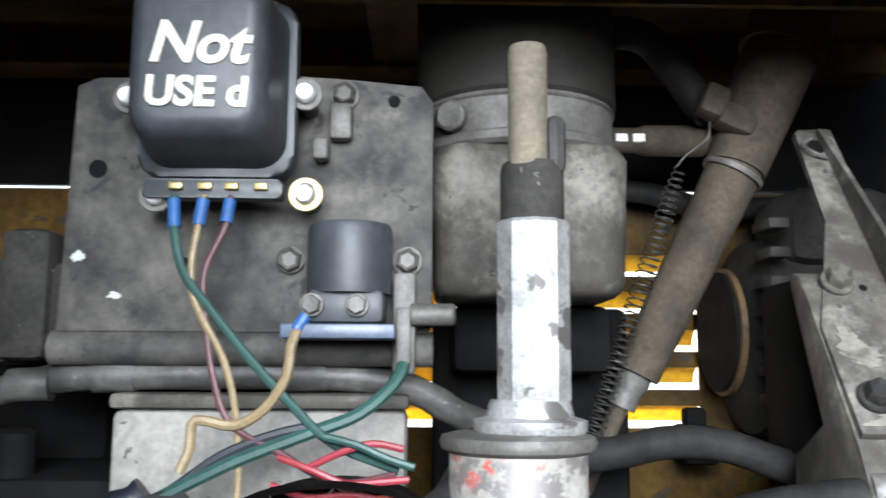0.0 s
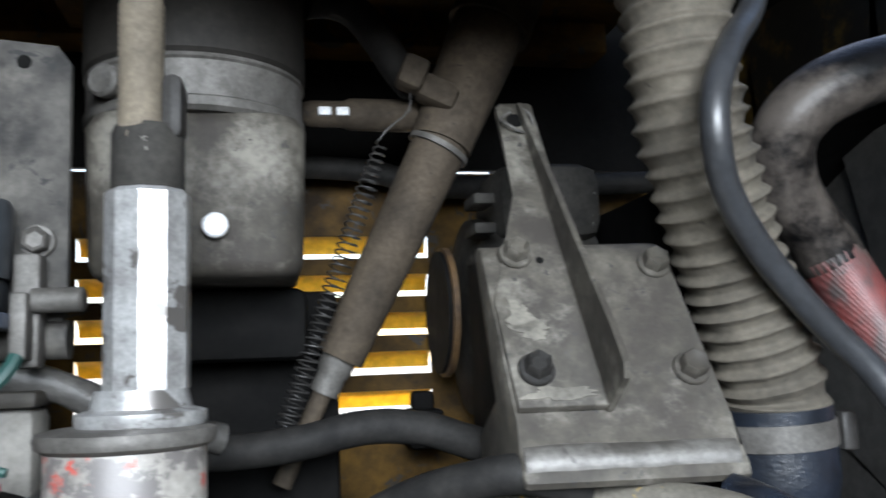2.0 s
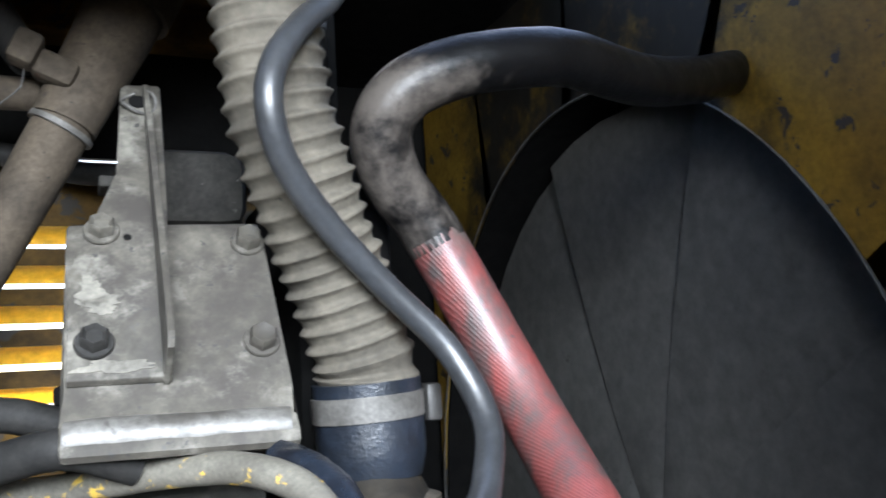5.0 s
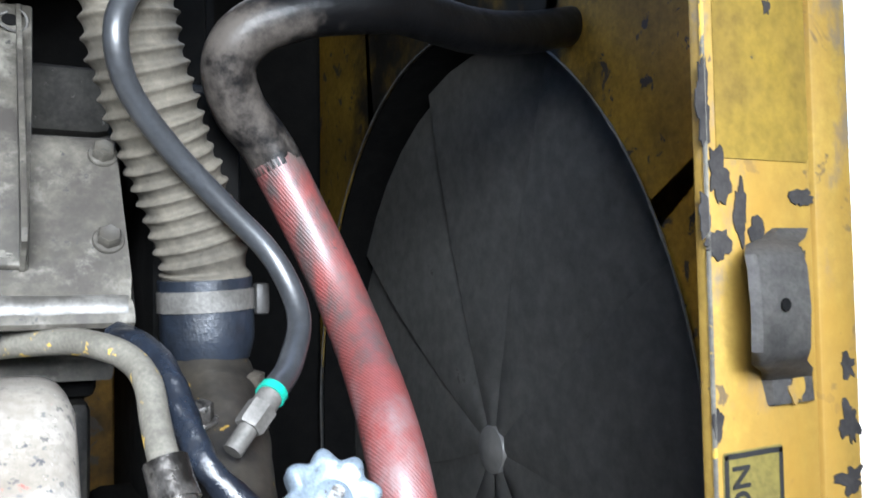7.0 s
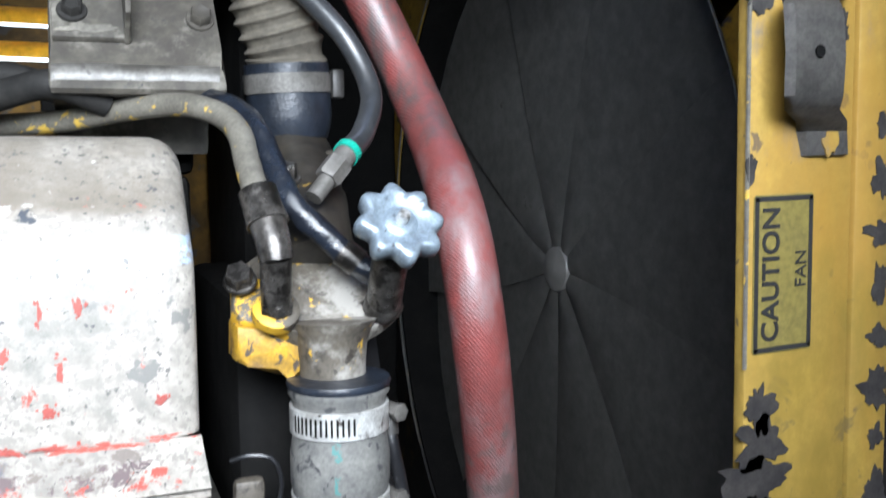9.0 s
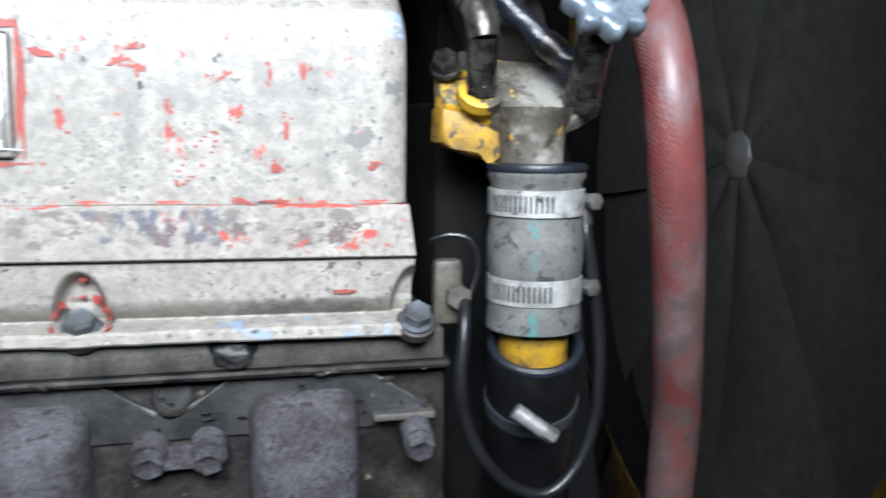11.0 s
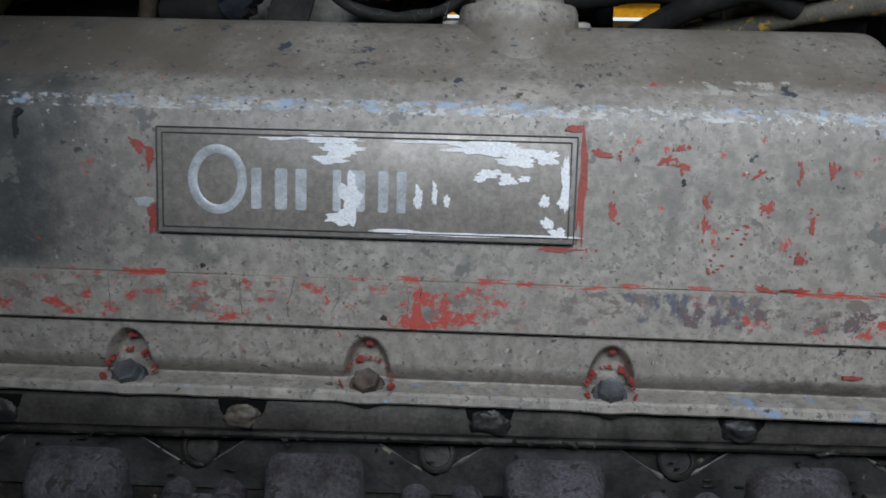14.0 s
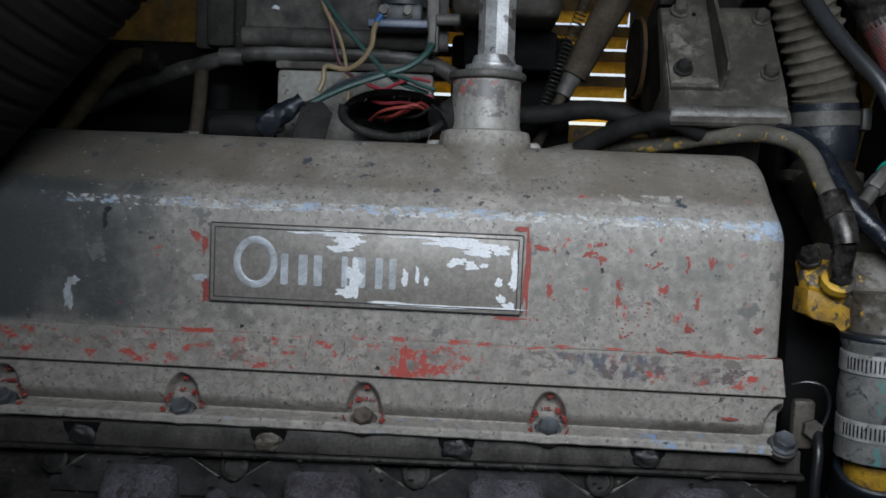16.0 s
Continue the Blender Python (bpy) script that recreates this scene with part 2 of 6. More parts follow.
specks(M["dust"], (0.03, 0.028, 0.025), 190, 0.36, 0.3)
M["dust_dark"] = material("dark_dusty_casting", (0.045, 0.042, 0.0366), (0.018, 0.0168, 0.0156), 0.85, 0.0, 35, 0.3, 0.7, (0.16, 0.15, 0.135), 130, 0.66, 0.25)
M["pipe_dust"] = material("dusty_brown_pipe", (0.083, 0.065, 0.046), (0.034, 0.027, 0.020), 0.8, 0.0, 34, bump=0.4, spots=(0.028, 0.024, 0.020), spot_scale=80, spot_cut=0.64)
M["wrap"] = material("dusty_grey_wrapping", (0.105, 0.100, 0.092), (0.030, 0.028, 0.026), 0.48, 0.0, 30, 0.38, 0.62, (0.16, 0.15, 0.135), 90, 0.66, 0.6, 180)
M["blue_foot"] = material("blue_grey_plastic", (0.085, 0.11, 0.165), (0.05, 0.064, 0.095), 0.4, 0.0, 60)
M["plate"] = material("grimy_plate", (0.091, 0.0847, 0.0735), (0.0217, 0.0204, 0.0191), 0.75, 0.1, 22, 0.38, 0.62, (0.02, 0.02, 0.019), 70, 0.62, 0.3)
specks(M["plate"], (0.025, 0.025, 0.024), 130, 0.4, 0.3)
layer(M["plate"], (0.15, 0.138, 0.118), -0.145, -0.088, 0.325, 0.385, 38, 0.45, 0.008, (1, 1, 1), 0, 0.2)
layer(M["plate"], (0.13, 0.12, 0.105), -0.25, -0.16, 0.275, 0.315, 30, 0.5, 0.008, (1, 1, 1), 0, 0.2)
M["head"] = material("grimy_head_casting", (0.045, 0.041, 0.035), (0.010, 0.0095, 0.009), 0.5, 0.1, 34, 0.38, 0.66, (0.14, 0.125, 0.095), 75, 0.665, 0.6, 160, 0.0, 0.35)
# top deck: the head's grimy casting lightened, since the cover's lip shades it
M["deck"] = material("lightened_grimy_casting", (0.090, 0.083, 0.072), (0.032, 0.029, 0.026), 0.55, 0.1, 40, 0.36, 0.64, (0.020, 0.018, 0.017), 75, 0.62, 0.6, 180, 0.0, 0.3)
M["manifold"] = material("sooty_rusty_manifold", (0.092, 0.088, 0.098), (0.038, 0.034, 0.036), 0.85, 0.0, 60, 0.36, 0.62, (0.034, 0.029, 0.029), 120, 0.58, 0.8, 220, 0.0, 0.35)
M["gasket"] = material("dark_gasket", (0.050, 0.048, 0.047), (0.014, 0.014, 0.014), 0.5, 0.1, 45, 0.4, 0.62, spots=(0.24, 0.22, 0.16), spot_scale=80, spot_cut=0.67, bump=0.5)
M["rubber"] = material("black_rubber", (0.013, 0.0135, 0.015), (0.006, 0.006, 0.007), 0.34, 0.0, 50)
M["rubber_dust"] = material("dusty_black_rubber", (0.025, 0.0236, 0.0216), (0.0092, 0.009, 0.0087), 0.7, 0.0, 45)
M["rubber_blue"] = material("oily_blue_black_rubber", (0.015, 0.020, 0.030), (0.007, 0.009, 0.013), 0.4, 0.0, 60, bump=0.7, bump_scale=170)
M["grey_hose"] = material("grey_rubber_hose", (0.041, 0.0436, 0.0482), (0.022, 0.023, 0.025), 0.42, 0.0, 40, bump=0.25, coat=0.5)
M["grey_hose"].node_tree.nodes["Principled BSDF"].inputs["Coat Roughness"].default_value = 0.3
M["hose_therm"] = material("grey_coolant_hose", (0.17, 0.166, 0.153), (0.085, 0.085, 0.0824), 0.65, 0.0, 50, spots=(0.035, 0.035, 0.037), spot_scale=90, spot_cut=0.575, bump=0.3)
layer(M["hose_therm"], (0.06, 0.16, 0.15), 0.203, 0.210, -0.02, 0.05, 70, 0.36, 0.001)
M["corrugated"] = material("dusty_beige_duct_hose", (0.138, 0.120, 0.092), (0.060, 0.052, 0.040), 0.85, 0.0, 26, bump=0.5, spots=(0.035, 0.030, 0.025), spot_scale=110, spot_cut=0.66)
M["red_hose"] = material("dusty_red_hose", (0.185, 0.030, 0.026), (0.115, 0.024, 0.021), 0.5, 0.0, 25, bump=0.6, bump_scale=420, coat=0.6)
M["red_hose"].node_tree.nodes["Principled BSDF"].inputs["Coat Roughness"].default_value = 0.34
weave(M["red_hose"], 210, radians(38), (0.30, 0.11, 0.105), 0.0006, 0.35)
layer(M["red_hose"], (0.17, 0.115, 0.115), 0.0, 0.6, -0.35, 0.19, 26, 0.50, 0.02, (1, 1, 0.6), 0, 0.16)
layer(M["red_hose"], (0.060, 0.046, 0.044), 0.0, 0.6, 0.17, 0.33, 34, 0.50, 0.02, (1, 1, 0.5), 0, 0.14)
layer(M["red_hose"], (0.080, 0.069, 0.060), -0.3, 0.9, 0.288, 0.60, 42, 0.40, 0.024, (1, 1, 1), 0, 0.20, 0.6)
layer(M["red_hose"], (0.028, 0.023, 0.021), 0.0, 0.50, 0.27, 0.42, 60, 0.56, 0.02, (1, 1, 0.7), 0, 0.08)
M["hose_black"] = material("dusty_black_hose_end", (0.005, 0.005, 0.0055), (0.003, 0.003, 0.0035), 0.36, 0.0, 40, bump=0.4, bump_scale=260)
dull(M["hose_black"], 0.25)
layer(M["hose_black"], (0.080, 0.069, 0.060), 0.0, 0.32, 0.20, 0.392, 42, 0.38, 0.022, (1, 1, 1), 0, 0.20, 0.6)
layer(M["hose_black"], (0.028, 0.023, 0.021), 0.0, 0.30, 0.20, 0.42, 60, 0.56, 0.02, (1, 1, 0.7), 0, 0.08)
layer(M["red_hose"], (0.10, 0.070, 0.066), 0.0, 0.7, -0.30, 0.04, 60, 0.50, 0.03, (1, 1, 1), 0, 0.12)
specks(M["red_hose"], (0.035, 0.028, 0.028), 90, 0.35, 0.12)
M["yellow"] = material("worn_yellow_paint", (0.40, 0.27, 0.055), (0.26, 0.165, 0.040), 0.5, 0.0, 18, 0.3, 0.7, (0.06, 0.05, 0.045), 38, 0.615, 0.12)
specks(M["yellow"], (0.05, 0.045, 0.04), 60, 0.5, 0.22)
layer(M["yellow"], (0.15, 0.125, 0.095), 0.3, 0.5, 0.15, 0.6, 34, 0.56, 0.01, (1, 1, 0.6), 0, 0.08)
layer(M["yellow"], (0.30, 0.17, 0.03), 0.3, 0.5, -0.5, 0.6, 16, 0.50, 0.01, (1, 1, 0.35), 0, 0.2)
layer(M["yellow"], (0.20, 0.135, 0.025), 0.3, 0.46, -0.60, 0.135, 22, 0.36, 0.02, (1, 1, 0.6), 0, 0.2)
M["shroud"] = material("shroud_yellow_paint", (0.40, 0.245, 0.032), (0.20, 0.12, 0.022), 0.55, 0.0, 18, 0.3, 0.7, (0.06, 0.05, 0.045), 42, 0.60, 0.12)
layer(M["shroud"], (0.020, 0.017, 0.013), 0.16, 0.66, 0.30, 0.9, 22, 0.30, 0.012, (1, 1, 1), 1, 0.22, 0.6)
# lower far corner of the face, blackened to stand for the dark down there
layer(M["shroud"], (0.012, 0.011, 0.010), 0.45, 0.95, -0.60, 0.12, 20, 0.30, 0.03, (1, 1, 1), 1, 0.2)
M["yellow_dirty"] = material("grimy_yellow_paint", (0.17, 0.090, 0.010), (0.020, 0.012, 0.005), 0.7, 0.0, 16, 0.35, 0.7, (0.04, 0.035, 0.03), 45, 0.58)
# louvre hoods: the panel's yellow brightened, with sunlight put into the colour
M["yellow_lit"] = material("sunlit_louvre_yellow", (0.88, 0.572, 0.044), (0.77, 0.484, 0.044), 0.5, 0.0, 15, bump=0.05)
M["cast_yellow"] = material("cast_iron_with_yellow_paint", (0.125, 0.108, 0.084), (0.052, 0.045, 0.037), 0.55, 0.15, 40, 0.3, 0.7, (0.05, 0.045, 0.04), 130, 0.62, 0.3)
layer(M["cast_yellow"], (0.022, 0.019, 0.016), -1, 1, -1, 1, 60, 0.56, 0.004, (1, 1, 1), 0, 0.1)
layer(M["cast_yellow"], (0.50, 0.29, 0.02), 0.16, 0.197, 0.07, 0.116, 60, 0.42, 0.003)
layer(M["cast_yellow"], (0.25, 0.235, 0.21), 0.192, 0.26, 0.06, 0.135, 50, 0.47, 0.004, (1, 1, 1), 0, 0.12)
layer(M["cast_yellow"], (0.55, 0.33, 0.03), 0.16, 0.25, 0.07, 0.20, 75, 0.63, 0.004)
layer(M["cast_yellow"], (0.03, 0.025, 0.02), -1, 1, -1, 1, 85, 0.60, 0.004, (1, 1, 1), 0, 0.05)
M["cast_dark"] = material("oily_cast_iron", (0.040, 0.034, 0.026), (0.010, 0.009, 0.008), 0.5, 0.1, 35, spots=(0.35, 0.22, 0.04), spot_scale=70, spot_cut=0.67)
M["yellow_pipe"] = material("bright_yellow_pipe_end", (0.44, 0.25, 0.016), (0.15, 0.085, 0.02), 0.5, 0.0, 60, 0.35, 0.62, spots=(0.05, 0.038, 0.028), spot_scale=90, spot_cut=0.555, bump=0.6)
M["pipe_chip"] = material("chipped_grey_yellow_pipe", (0.182, 0.169, 0.139), (0.104, 0.0952, 0.0784), 0.5, 0.2, 60, spots=(0.55, 0.36, 0.06), spot_scale=75, spot_cut=0.6)
M["blue_metal"] = material("blue_grey_painted_metal", (0.30, 0.37, 0.43), (0.15, 0.18, 0.21), 0.42, 0.5, 80, spots=(0.06, 0.06, 0.065), spot_scale=140, spot_cut=0.64)
M["black_plastic"] = material("black_plastic", (0.046, 0.052, 0.060), (0.024, 0.027, 0.031), 0.48, 0.0, 26, bump=0.15, spots=(0.085, 0.085, 0.080), spot_scale=120, spot_cut=0.68)
M["black"] = material("black_paint", (0.0075, 0.007, 0.0065), (0.004, 0.004, 0.004), 0.8, 0.0, 30, bump=0.2)
M["olive"] = material("dull_olive_yellow_paint", (0.27, 0.18, 0.027), (0.18, 0.117, 0.0225), 0.5, 0.0, 20, spots=(0.05, 0.045, 0.04), spot_scale=80, spot_cut=0.68)
M["latch"] = material("dusty_grey_strap", (0.18, 0.168, 0.156), (0.102, 0.096, 0.09), 0.6, 0.2, 60)
M["pale_cast"] = material("pale_grey_casting", (0.27, 0.258, 0.232), (0.14, 0.132, 0.116), 0.7, 0.0, 22, 0.35, 0.65, (0.05, 0.046, 0.04), 90, 0.64, 0.3)
M["fold"] = material("worn_highlit_fold", (0.15, 0.142, 0.13), (0.06, 0.055, 0.048), 0.5, 0.15, 40, 0.4, 0.6, (0.06, 0.055, 0.05), 90, 0.62, 0.3)
M["rod"] = material("tan_dusty_rod", (0.175, 0.145, 0.105), (0.10, 0.083, 0.06), 0.8, 0.0, 50)
M["belt"] = material("smooth_black_belt", (0.010, 0.011, 0.013), (0.007, 0.007, 0.008), 0.45, 0.0, 30)
M["greasy"] = material("greasy_dark_metal", (0.13, 0.12, 0.11), (0.022, 0.02, 0.018), 0.3, 0.7, 70, 0.4, 0.6, (0.02, 0.018, 0.016), 110, 0.58, 0.4)
M["clamp"] = material("bright_clamp_band", (0.72, 0.72, 0.70), (0.42, 0.41, 0.39), 0.34, 0.55, 90, 0.4, 0.6, (0.10, 0.09, 0.08), 160, 0.62, bump=0.1)
M["oily"] = material("oily_black_hose", (0.011, 0.015, 0.023), (0.005, 0.006, 0.009), 0.3, 0.0, 60, bump=0.8, bump_scale=150)
M["highlight_edge"] = material("pale_highlight_metal", (0.20, 0.195, 0.18), (0.07, 0.066, 0.06), 0.5, 0.3, 60, 0.4, 0.6)
M["ring_red"] = material("dull_red_paint", (0.36, 0.055, 0.042), (0.24, 0.04, 0.034), 0.65, 0.0, 90)
M["bare"] = material("bare_and_shaded_dark", (0.05, 0.045, 0.042), (0.022, 0.02, 0.02), 0.6, 0.1, 120)
M["fan"] = material("dark_fan_plastic", (0.190, 0.182, 0.170), (0.160, 0.153, 0.142), 0.34, 0.0, 7, bump=0.04)
M["brass"] = material("yellow_zinc", (0.55, 0.42, 0.18), (0.36, 0.27, 0.12), 0.4, 0.7, 90)
M["white_ink"] = material("white_marker", (0.62, 0.59, 0.50), (0.44, 0.42, 0.36), 0.7, 0.0, 90)
M["foil"] = material("white_worn_foil", (0.86, 0.87, 0.88), (0.70, 0.72, 0.74), 0.4, 0.0, 90, bump=0.05)
M["badge"] = material("grey_badge_plate", (0.300, 0.276, 0.244), (0.222, 0.204, 0.180), 0.45, 0.2, 40, spots=(0.10, 0.10, 0.10), spot_scale=200, spot_cut=0.68)
M["badge_dark"] = material("badge_edge", (0.10, 0.10, 0.10), (0.06, 0.06, 0.06), 0.5, 0.3, 60)
M["red_chip"] = material("flaked_red_paint", (0.37, 0.070, 0.053), (0.22, 0.05, 0.04), 0.6, 0.0, 90)
M["canister"] = material("dull_dark_canister", (0.0242, 0.0218, 0.0187), (0.0148, 0.0133, 0.0117), 0.7, 0.0, 30)
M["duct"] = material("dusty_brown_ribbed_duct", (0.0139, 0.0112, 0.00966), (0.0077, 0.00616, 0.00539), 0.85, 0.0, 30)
M["concrete"] = material("pale_dry_ground", (0.66, 0.61, 0.53), (0.54, 0.50, 0.44), 0.95, 0.0, 2, bump=0.2)
M["foil_dull"] = material("dull_light_shapes", (0.60, 0.64, 0.68), (0.36, 0.38, 0.39), 0.4, 0.2, 120, bump=0.05)
M["label"] = material("worn_yellow_label", (0.21, 0.168, 0.042), (0.150, 0.122, 0.036), 0.5, 0.0, 40, bump=0.03)
M["ink"] = material("black_ink", (0.02, 0.02, 0.02), (0.015, 0.015, 0.015), 0.6, 0.0, 60, bump=0.02)
WIRES = {k: material(k + "_wire", tuple(v * 0.8 for v in c), tuple(v * 0.5 for v in c), 0.45, 0.0, 90, bump=0.05) for k, c in
         (("green", (0.028, 0.088, 0.076)), ("tan", (0.32, 0.235, 0.125)), ("maroon", (0.12, 0.042, 0.048)), ("red", (0.36, 0.04, 0.055)), ("black", (0.03, 0.035, 0.045)))}
M["blue_terminal"] = material("blue_terminal_sleeve", (0.03, 0.11, 0.30), (0.02, 0.07, 0.20), 0.4, 0.0, 90, bump=0.03)
M["green_band"] = material("green_band", (0.01, 0.34, 0.24), (0.01, 0.25, 0.18), 0.4, 0.0, 90, bump=0.03)

for k in ("black", "duct", "dust_dark", "yellow_dirty", "manifold", "pipe_dust", "head", "canister", "rubber_dust"):
    dull(M[k], 0.2)
dull(M["black"], 0.1)


# ---- mesh helpers ----
def thing(name, at, label, category, group="", kind=""):
    ob = new(name)
    ob.location, ob.empty_display_size = at, 0.01
    return tagged(ob, label, category, group, kind)


def mesh_of(name, bm, mat, sharp=40):
    me = bpy.data.meshes.new(name)
    bmesh.ops.recalc_face_normals(bm, faces=bm.faces)
    bm.to_mesh(me)
    bm.free()
    me.materials.append(mat)
    for p in me.polygons:
        p.use_smooth = True
    me.set_sharp_from_angle(angle=radians(sharp))
    return me


def part(name, bm, mat, parent=None, label="", sharp=40):
    """One mesh, its vertices given in the world, under a thing (an Empty) or under another part."""
    ob = new(name, mesh_of(name, bm, mat, sharp))
    if parent:
        ob.parent = parent
        if parent.type == "EMPTY":
            ob.matrix_parent_inverse = parent.matrix_basis.inverted()
    return tagged(ob, label) if label else ob


def solid(name, bm, mat, label, category, kind="", sharp=40, group=""):
    return tagged(part(name, bm, mat, None, "", sharp), label, category, group, kind)


def box(bm, lo, hi, bevel=0.0, turn=None, segs=2):
    """An upright block between two corners, its edges rounded; turn: a matrix about its centre."""
    c, s = (Vector(lo) + Vector(hi)) / 2, Vector(hi) - Vector(lo)
    m = Matrix.Translation(c) @ (turn.to_4x4() if turn else Matrix()) @ Matrix.Diagonal((*s, 1))
    v = bmesh.ops.create_cube(bm, size=1, matrix=m)["verts"]
    if bevel:
        e = list({e for x in v for e in x.link_edges})
        bmesh.ops.bevel(bm, geom=e, offset=bevel, segments=segs, profile=0.5, affect="EDGES")
    return bm


def lathe(bm, profile, at, axis=(0, 0, 1), segs=32, squash=1.0, start=0.0):
    """Turns (radius, height) pairs round an axis through at; closes the ends."""
    q = Vector(axis).normalized().to_track_quat("Z", "Y").to_matrix()
    rings = []
    for r, h in profile:
        rings.append([bm.verts.new(Vector(at) + q @ Vector((r * math.cos(a), r * squash * math.sin(a), h)))
                      for a in (start + 2 * math.pi * k / segs for k in range(segs))])
    for a, b in zip(rings, rings[1:]):
        for k in range(segs):
            bm.faces.new((a[k], a[(k + 1) % segs], b[(k + 1) % segs], b[k]))
    bm.faces.new(rings[0][::-1]), bm.faces.new(rings[-1])
    return bm


def smooth_line(pts, step):
    """Points at even steps along a rounded line through pts (Catmull-Rom)."""
    p = [Vector(v) for v in pts]
    p = [2 * p[0] - p[1]] + p + [2 * p[-1] - p[-2]]
    out = []
    for a, b, c, d in zip(p, p[1:], p[2:], p[3:]):
        n = max(2, int((c - b).length / step))
        for k in range(n):
            t = k / n
            out.append(0.5 * (2 * b + (c - a) * t + (2 * a - 5 * b + 4 * c - d) * t * t + (3 * b - a - 3 * c + d) * t ** 3))
    return out + [p[-2]]


def tube(bm, pts, radius, segs=14, step=0.004, wobble=0.0):
    """A round bar or hose along pts; radius: a number, or a function of the share of the way and the length so far."""
    line = smooth_line(pts, step) if len(pts) > 2 else [Vector(pts[0]).lerp(Vector(pts[1]), k / 2) for k in range(3)]
    side, prev, rings, far = None, None, [], 0.0
    for k, c in enumerate(line):
        d = (line[min(k + 1, len(line) - 1)] - line[max(k - 1, 0)]).normalized()
        side = d.orthogonal().normalized() if side is None else (side - d * side.dot(d)).normalized()
        up = d.cross(side)
        far += (c - prev).length if prev else 0.0
        prev = c
        r = radius(k / (len(line) - 1), far) if callable(radius) else radius
        rings.append([bm.verts.new(c + (side * math.cos(a) + up * math.sin(a)) * r * (1 + wobble * noise.noise(c * 90 + Vector((a, 0, 0)))))
                      for a in (2 * math.pi * j / segs for j in range(segs))])
    for a, b in zip(rings, rings[1:]):
        for j in range(segs):
            bm.faces.new((a[j], a[(j + 1) % segs], b[(j + 1) % segs], b[j]))
    bm.faces.new(rings[0][::-1]), bm.faces.new(rings[-1])
    return bm


def slab(bm, outline, at, right, up, depth, bevel=0.0):
    """A plate: an outline of (u, v) on the plane at, right, up; depth: how far it goes back from its face."""
    r, u = Vector(right).normalized(), Vector(up).normalized()
    n = r.cross(u)
    front = [bm.verts.new(Vector(at) + r * a + u * b) for a, b in outline]
    back = [bm.verts.new(v.co - n * depth) for v in front]
    f = [bm.faces.new(front), bm.faces.new(back[::-1])]
    k = len(front)
    for i in range(k):
        bm.faces.new((front[i], back[i], back[(i + 1) % k], front[(i + 1) % k]))
    if bevel:
        bmesh.ops.bevel(bm, geom=list(f[0].edges), offset=bevel, segments=2, profile=0.5, affect="EDGES")
    return bm


def rounded(w, h, r, n=5):
    """The outline of a rounded rectangle round the origin."""
    out = []
    for cx, cy, a0 in ((w / 2 - r, h / 2 - r, 0), (-w / 2 + r, h / 2 - r, 90), (-w / 2 + r, -h / 2 + r, 180), (w / 2 - r, -h / 2 + r, 270)):
        out += [(cx + r * math.cos(radians(a0 + 90 * k / n)), cy + r * math.sin(radians(a0 + 90 * k / n))) for k in range(n + 1)]
    return out


def blot(w, h, seed, n=26):
    """An uneven, ragged closed outline."""
    out = []
    for k in range(n):
        a = 2 * math.pi * k / n
        d = Vector((math.cos(a), math.sin(a), seed * 3.7))
        f = 0.82 + 0.55 * noise.noise(d * 1.3) + 0.35 * noise.noise(d * 3.1) + 0.22 * noise.noise(d * 7.3)
        out.append((w / 2 * max(0.25, f) * math.cos(a), h / 2 * max(0.25, f) * math.sin(a)))
    return out


def hex_head(bm, at, axis, across, tall, washer=0.0, dish=0.0):
    """A hexagonal bolt head with its washer face; dish: how deep its top is sunk."""
    a = Vector(axis).normalized()
    c = Vector(at)
    if washer:
        lathe(bm, [(washer * 0.96, 0), (washer, 0.0006), (washer, 0.0016), (washer * 0.94, 0.0022)], c, a, 28)
        c = c + a * 0.002
    r = across / math.sqrt(3)
    lathe(bm, [(r, -0.001), (r, tall * 0.86), (r * 0.88, tall), (r * 0.6, tall - dish)], c, a, 6, 1.0, 0.4)
    return bm


def writing(name, text, size, at, right, up, mat, parent=None, label="", depth=0.0004, shear=0.0, bold=0.0):
    cu = bpy.data.curves.new(name, "FONT")
    cu.body, cu.size, cu.extrude, cu.align_x, cu.align_y, cu.shear, cu.offset = text, size, depth, "CENTER", "CENTER", shear, bold
    cu.materials.append(mat)
    ob = new(name, cu)
    r, u = Vector(right).normalized(), Vector(up).normalized()
    m = Matrix((r, u, r.cross(u))).transposed().to_4x4()
    m.translation = at
    ob.matrix_basis = m
    if parent:
        ob.parent = parent
        if parent.type == "EMPTY":
            ob.matrix_parent_inverse = parent.matrix_basis.inverted()
    return tagged(ob, label) if label else ob


# ---- the setting ----
bm = bmesh.new()
bmesh.ops.create_grid(bm, x_segments=8, y_segments=8, size=400, matrix=Matrix.Translation((0, 0, -1.3)))
solid("ground", bm, M["concrete"], "pale dry ground outside the machine", "ground", "structure")

# the far side of the bay: a yellow panel with hooded louvre slots
PANEL_Y, SLOT_L, SLOT_R = 0.338, -0.122, 0.102
SLOTS = [0.3425 - 0.0257 * k for k in range(5)]
bm = bmesh.new()
edges = [0.386] + [v for z in SLOTS for v in (z + 0.0005, z - 0.0145)] + [-0.35]
for z1, z0 in zip(edges[0::2], edges[1::2]):
    box(bm, (SLOT_L, PANEL_Y, z0), (SLOT_R, PANEL_Y + 0.002, z1))
box(bm, (-0.70, PANEL_Y, -0.35), (SLOT_L, PANEL_Y + 0.002, 0.386))
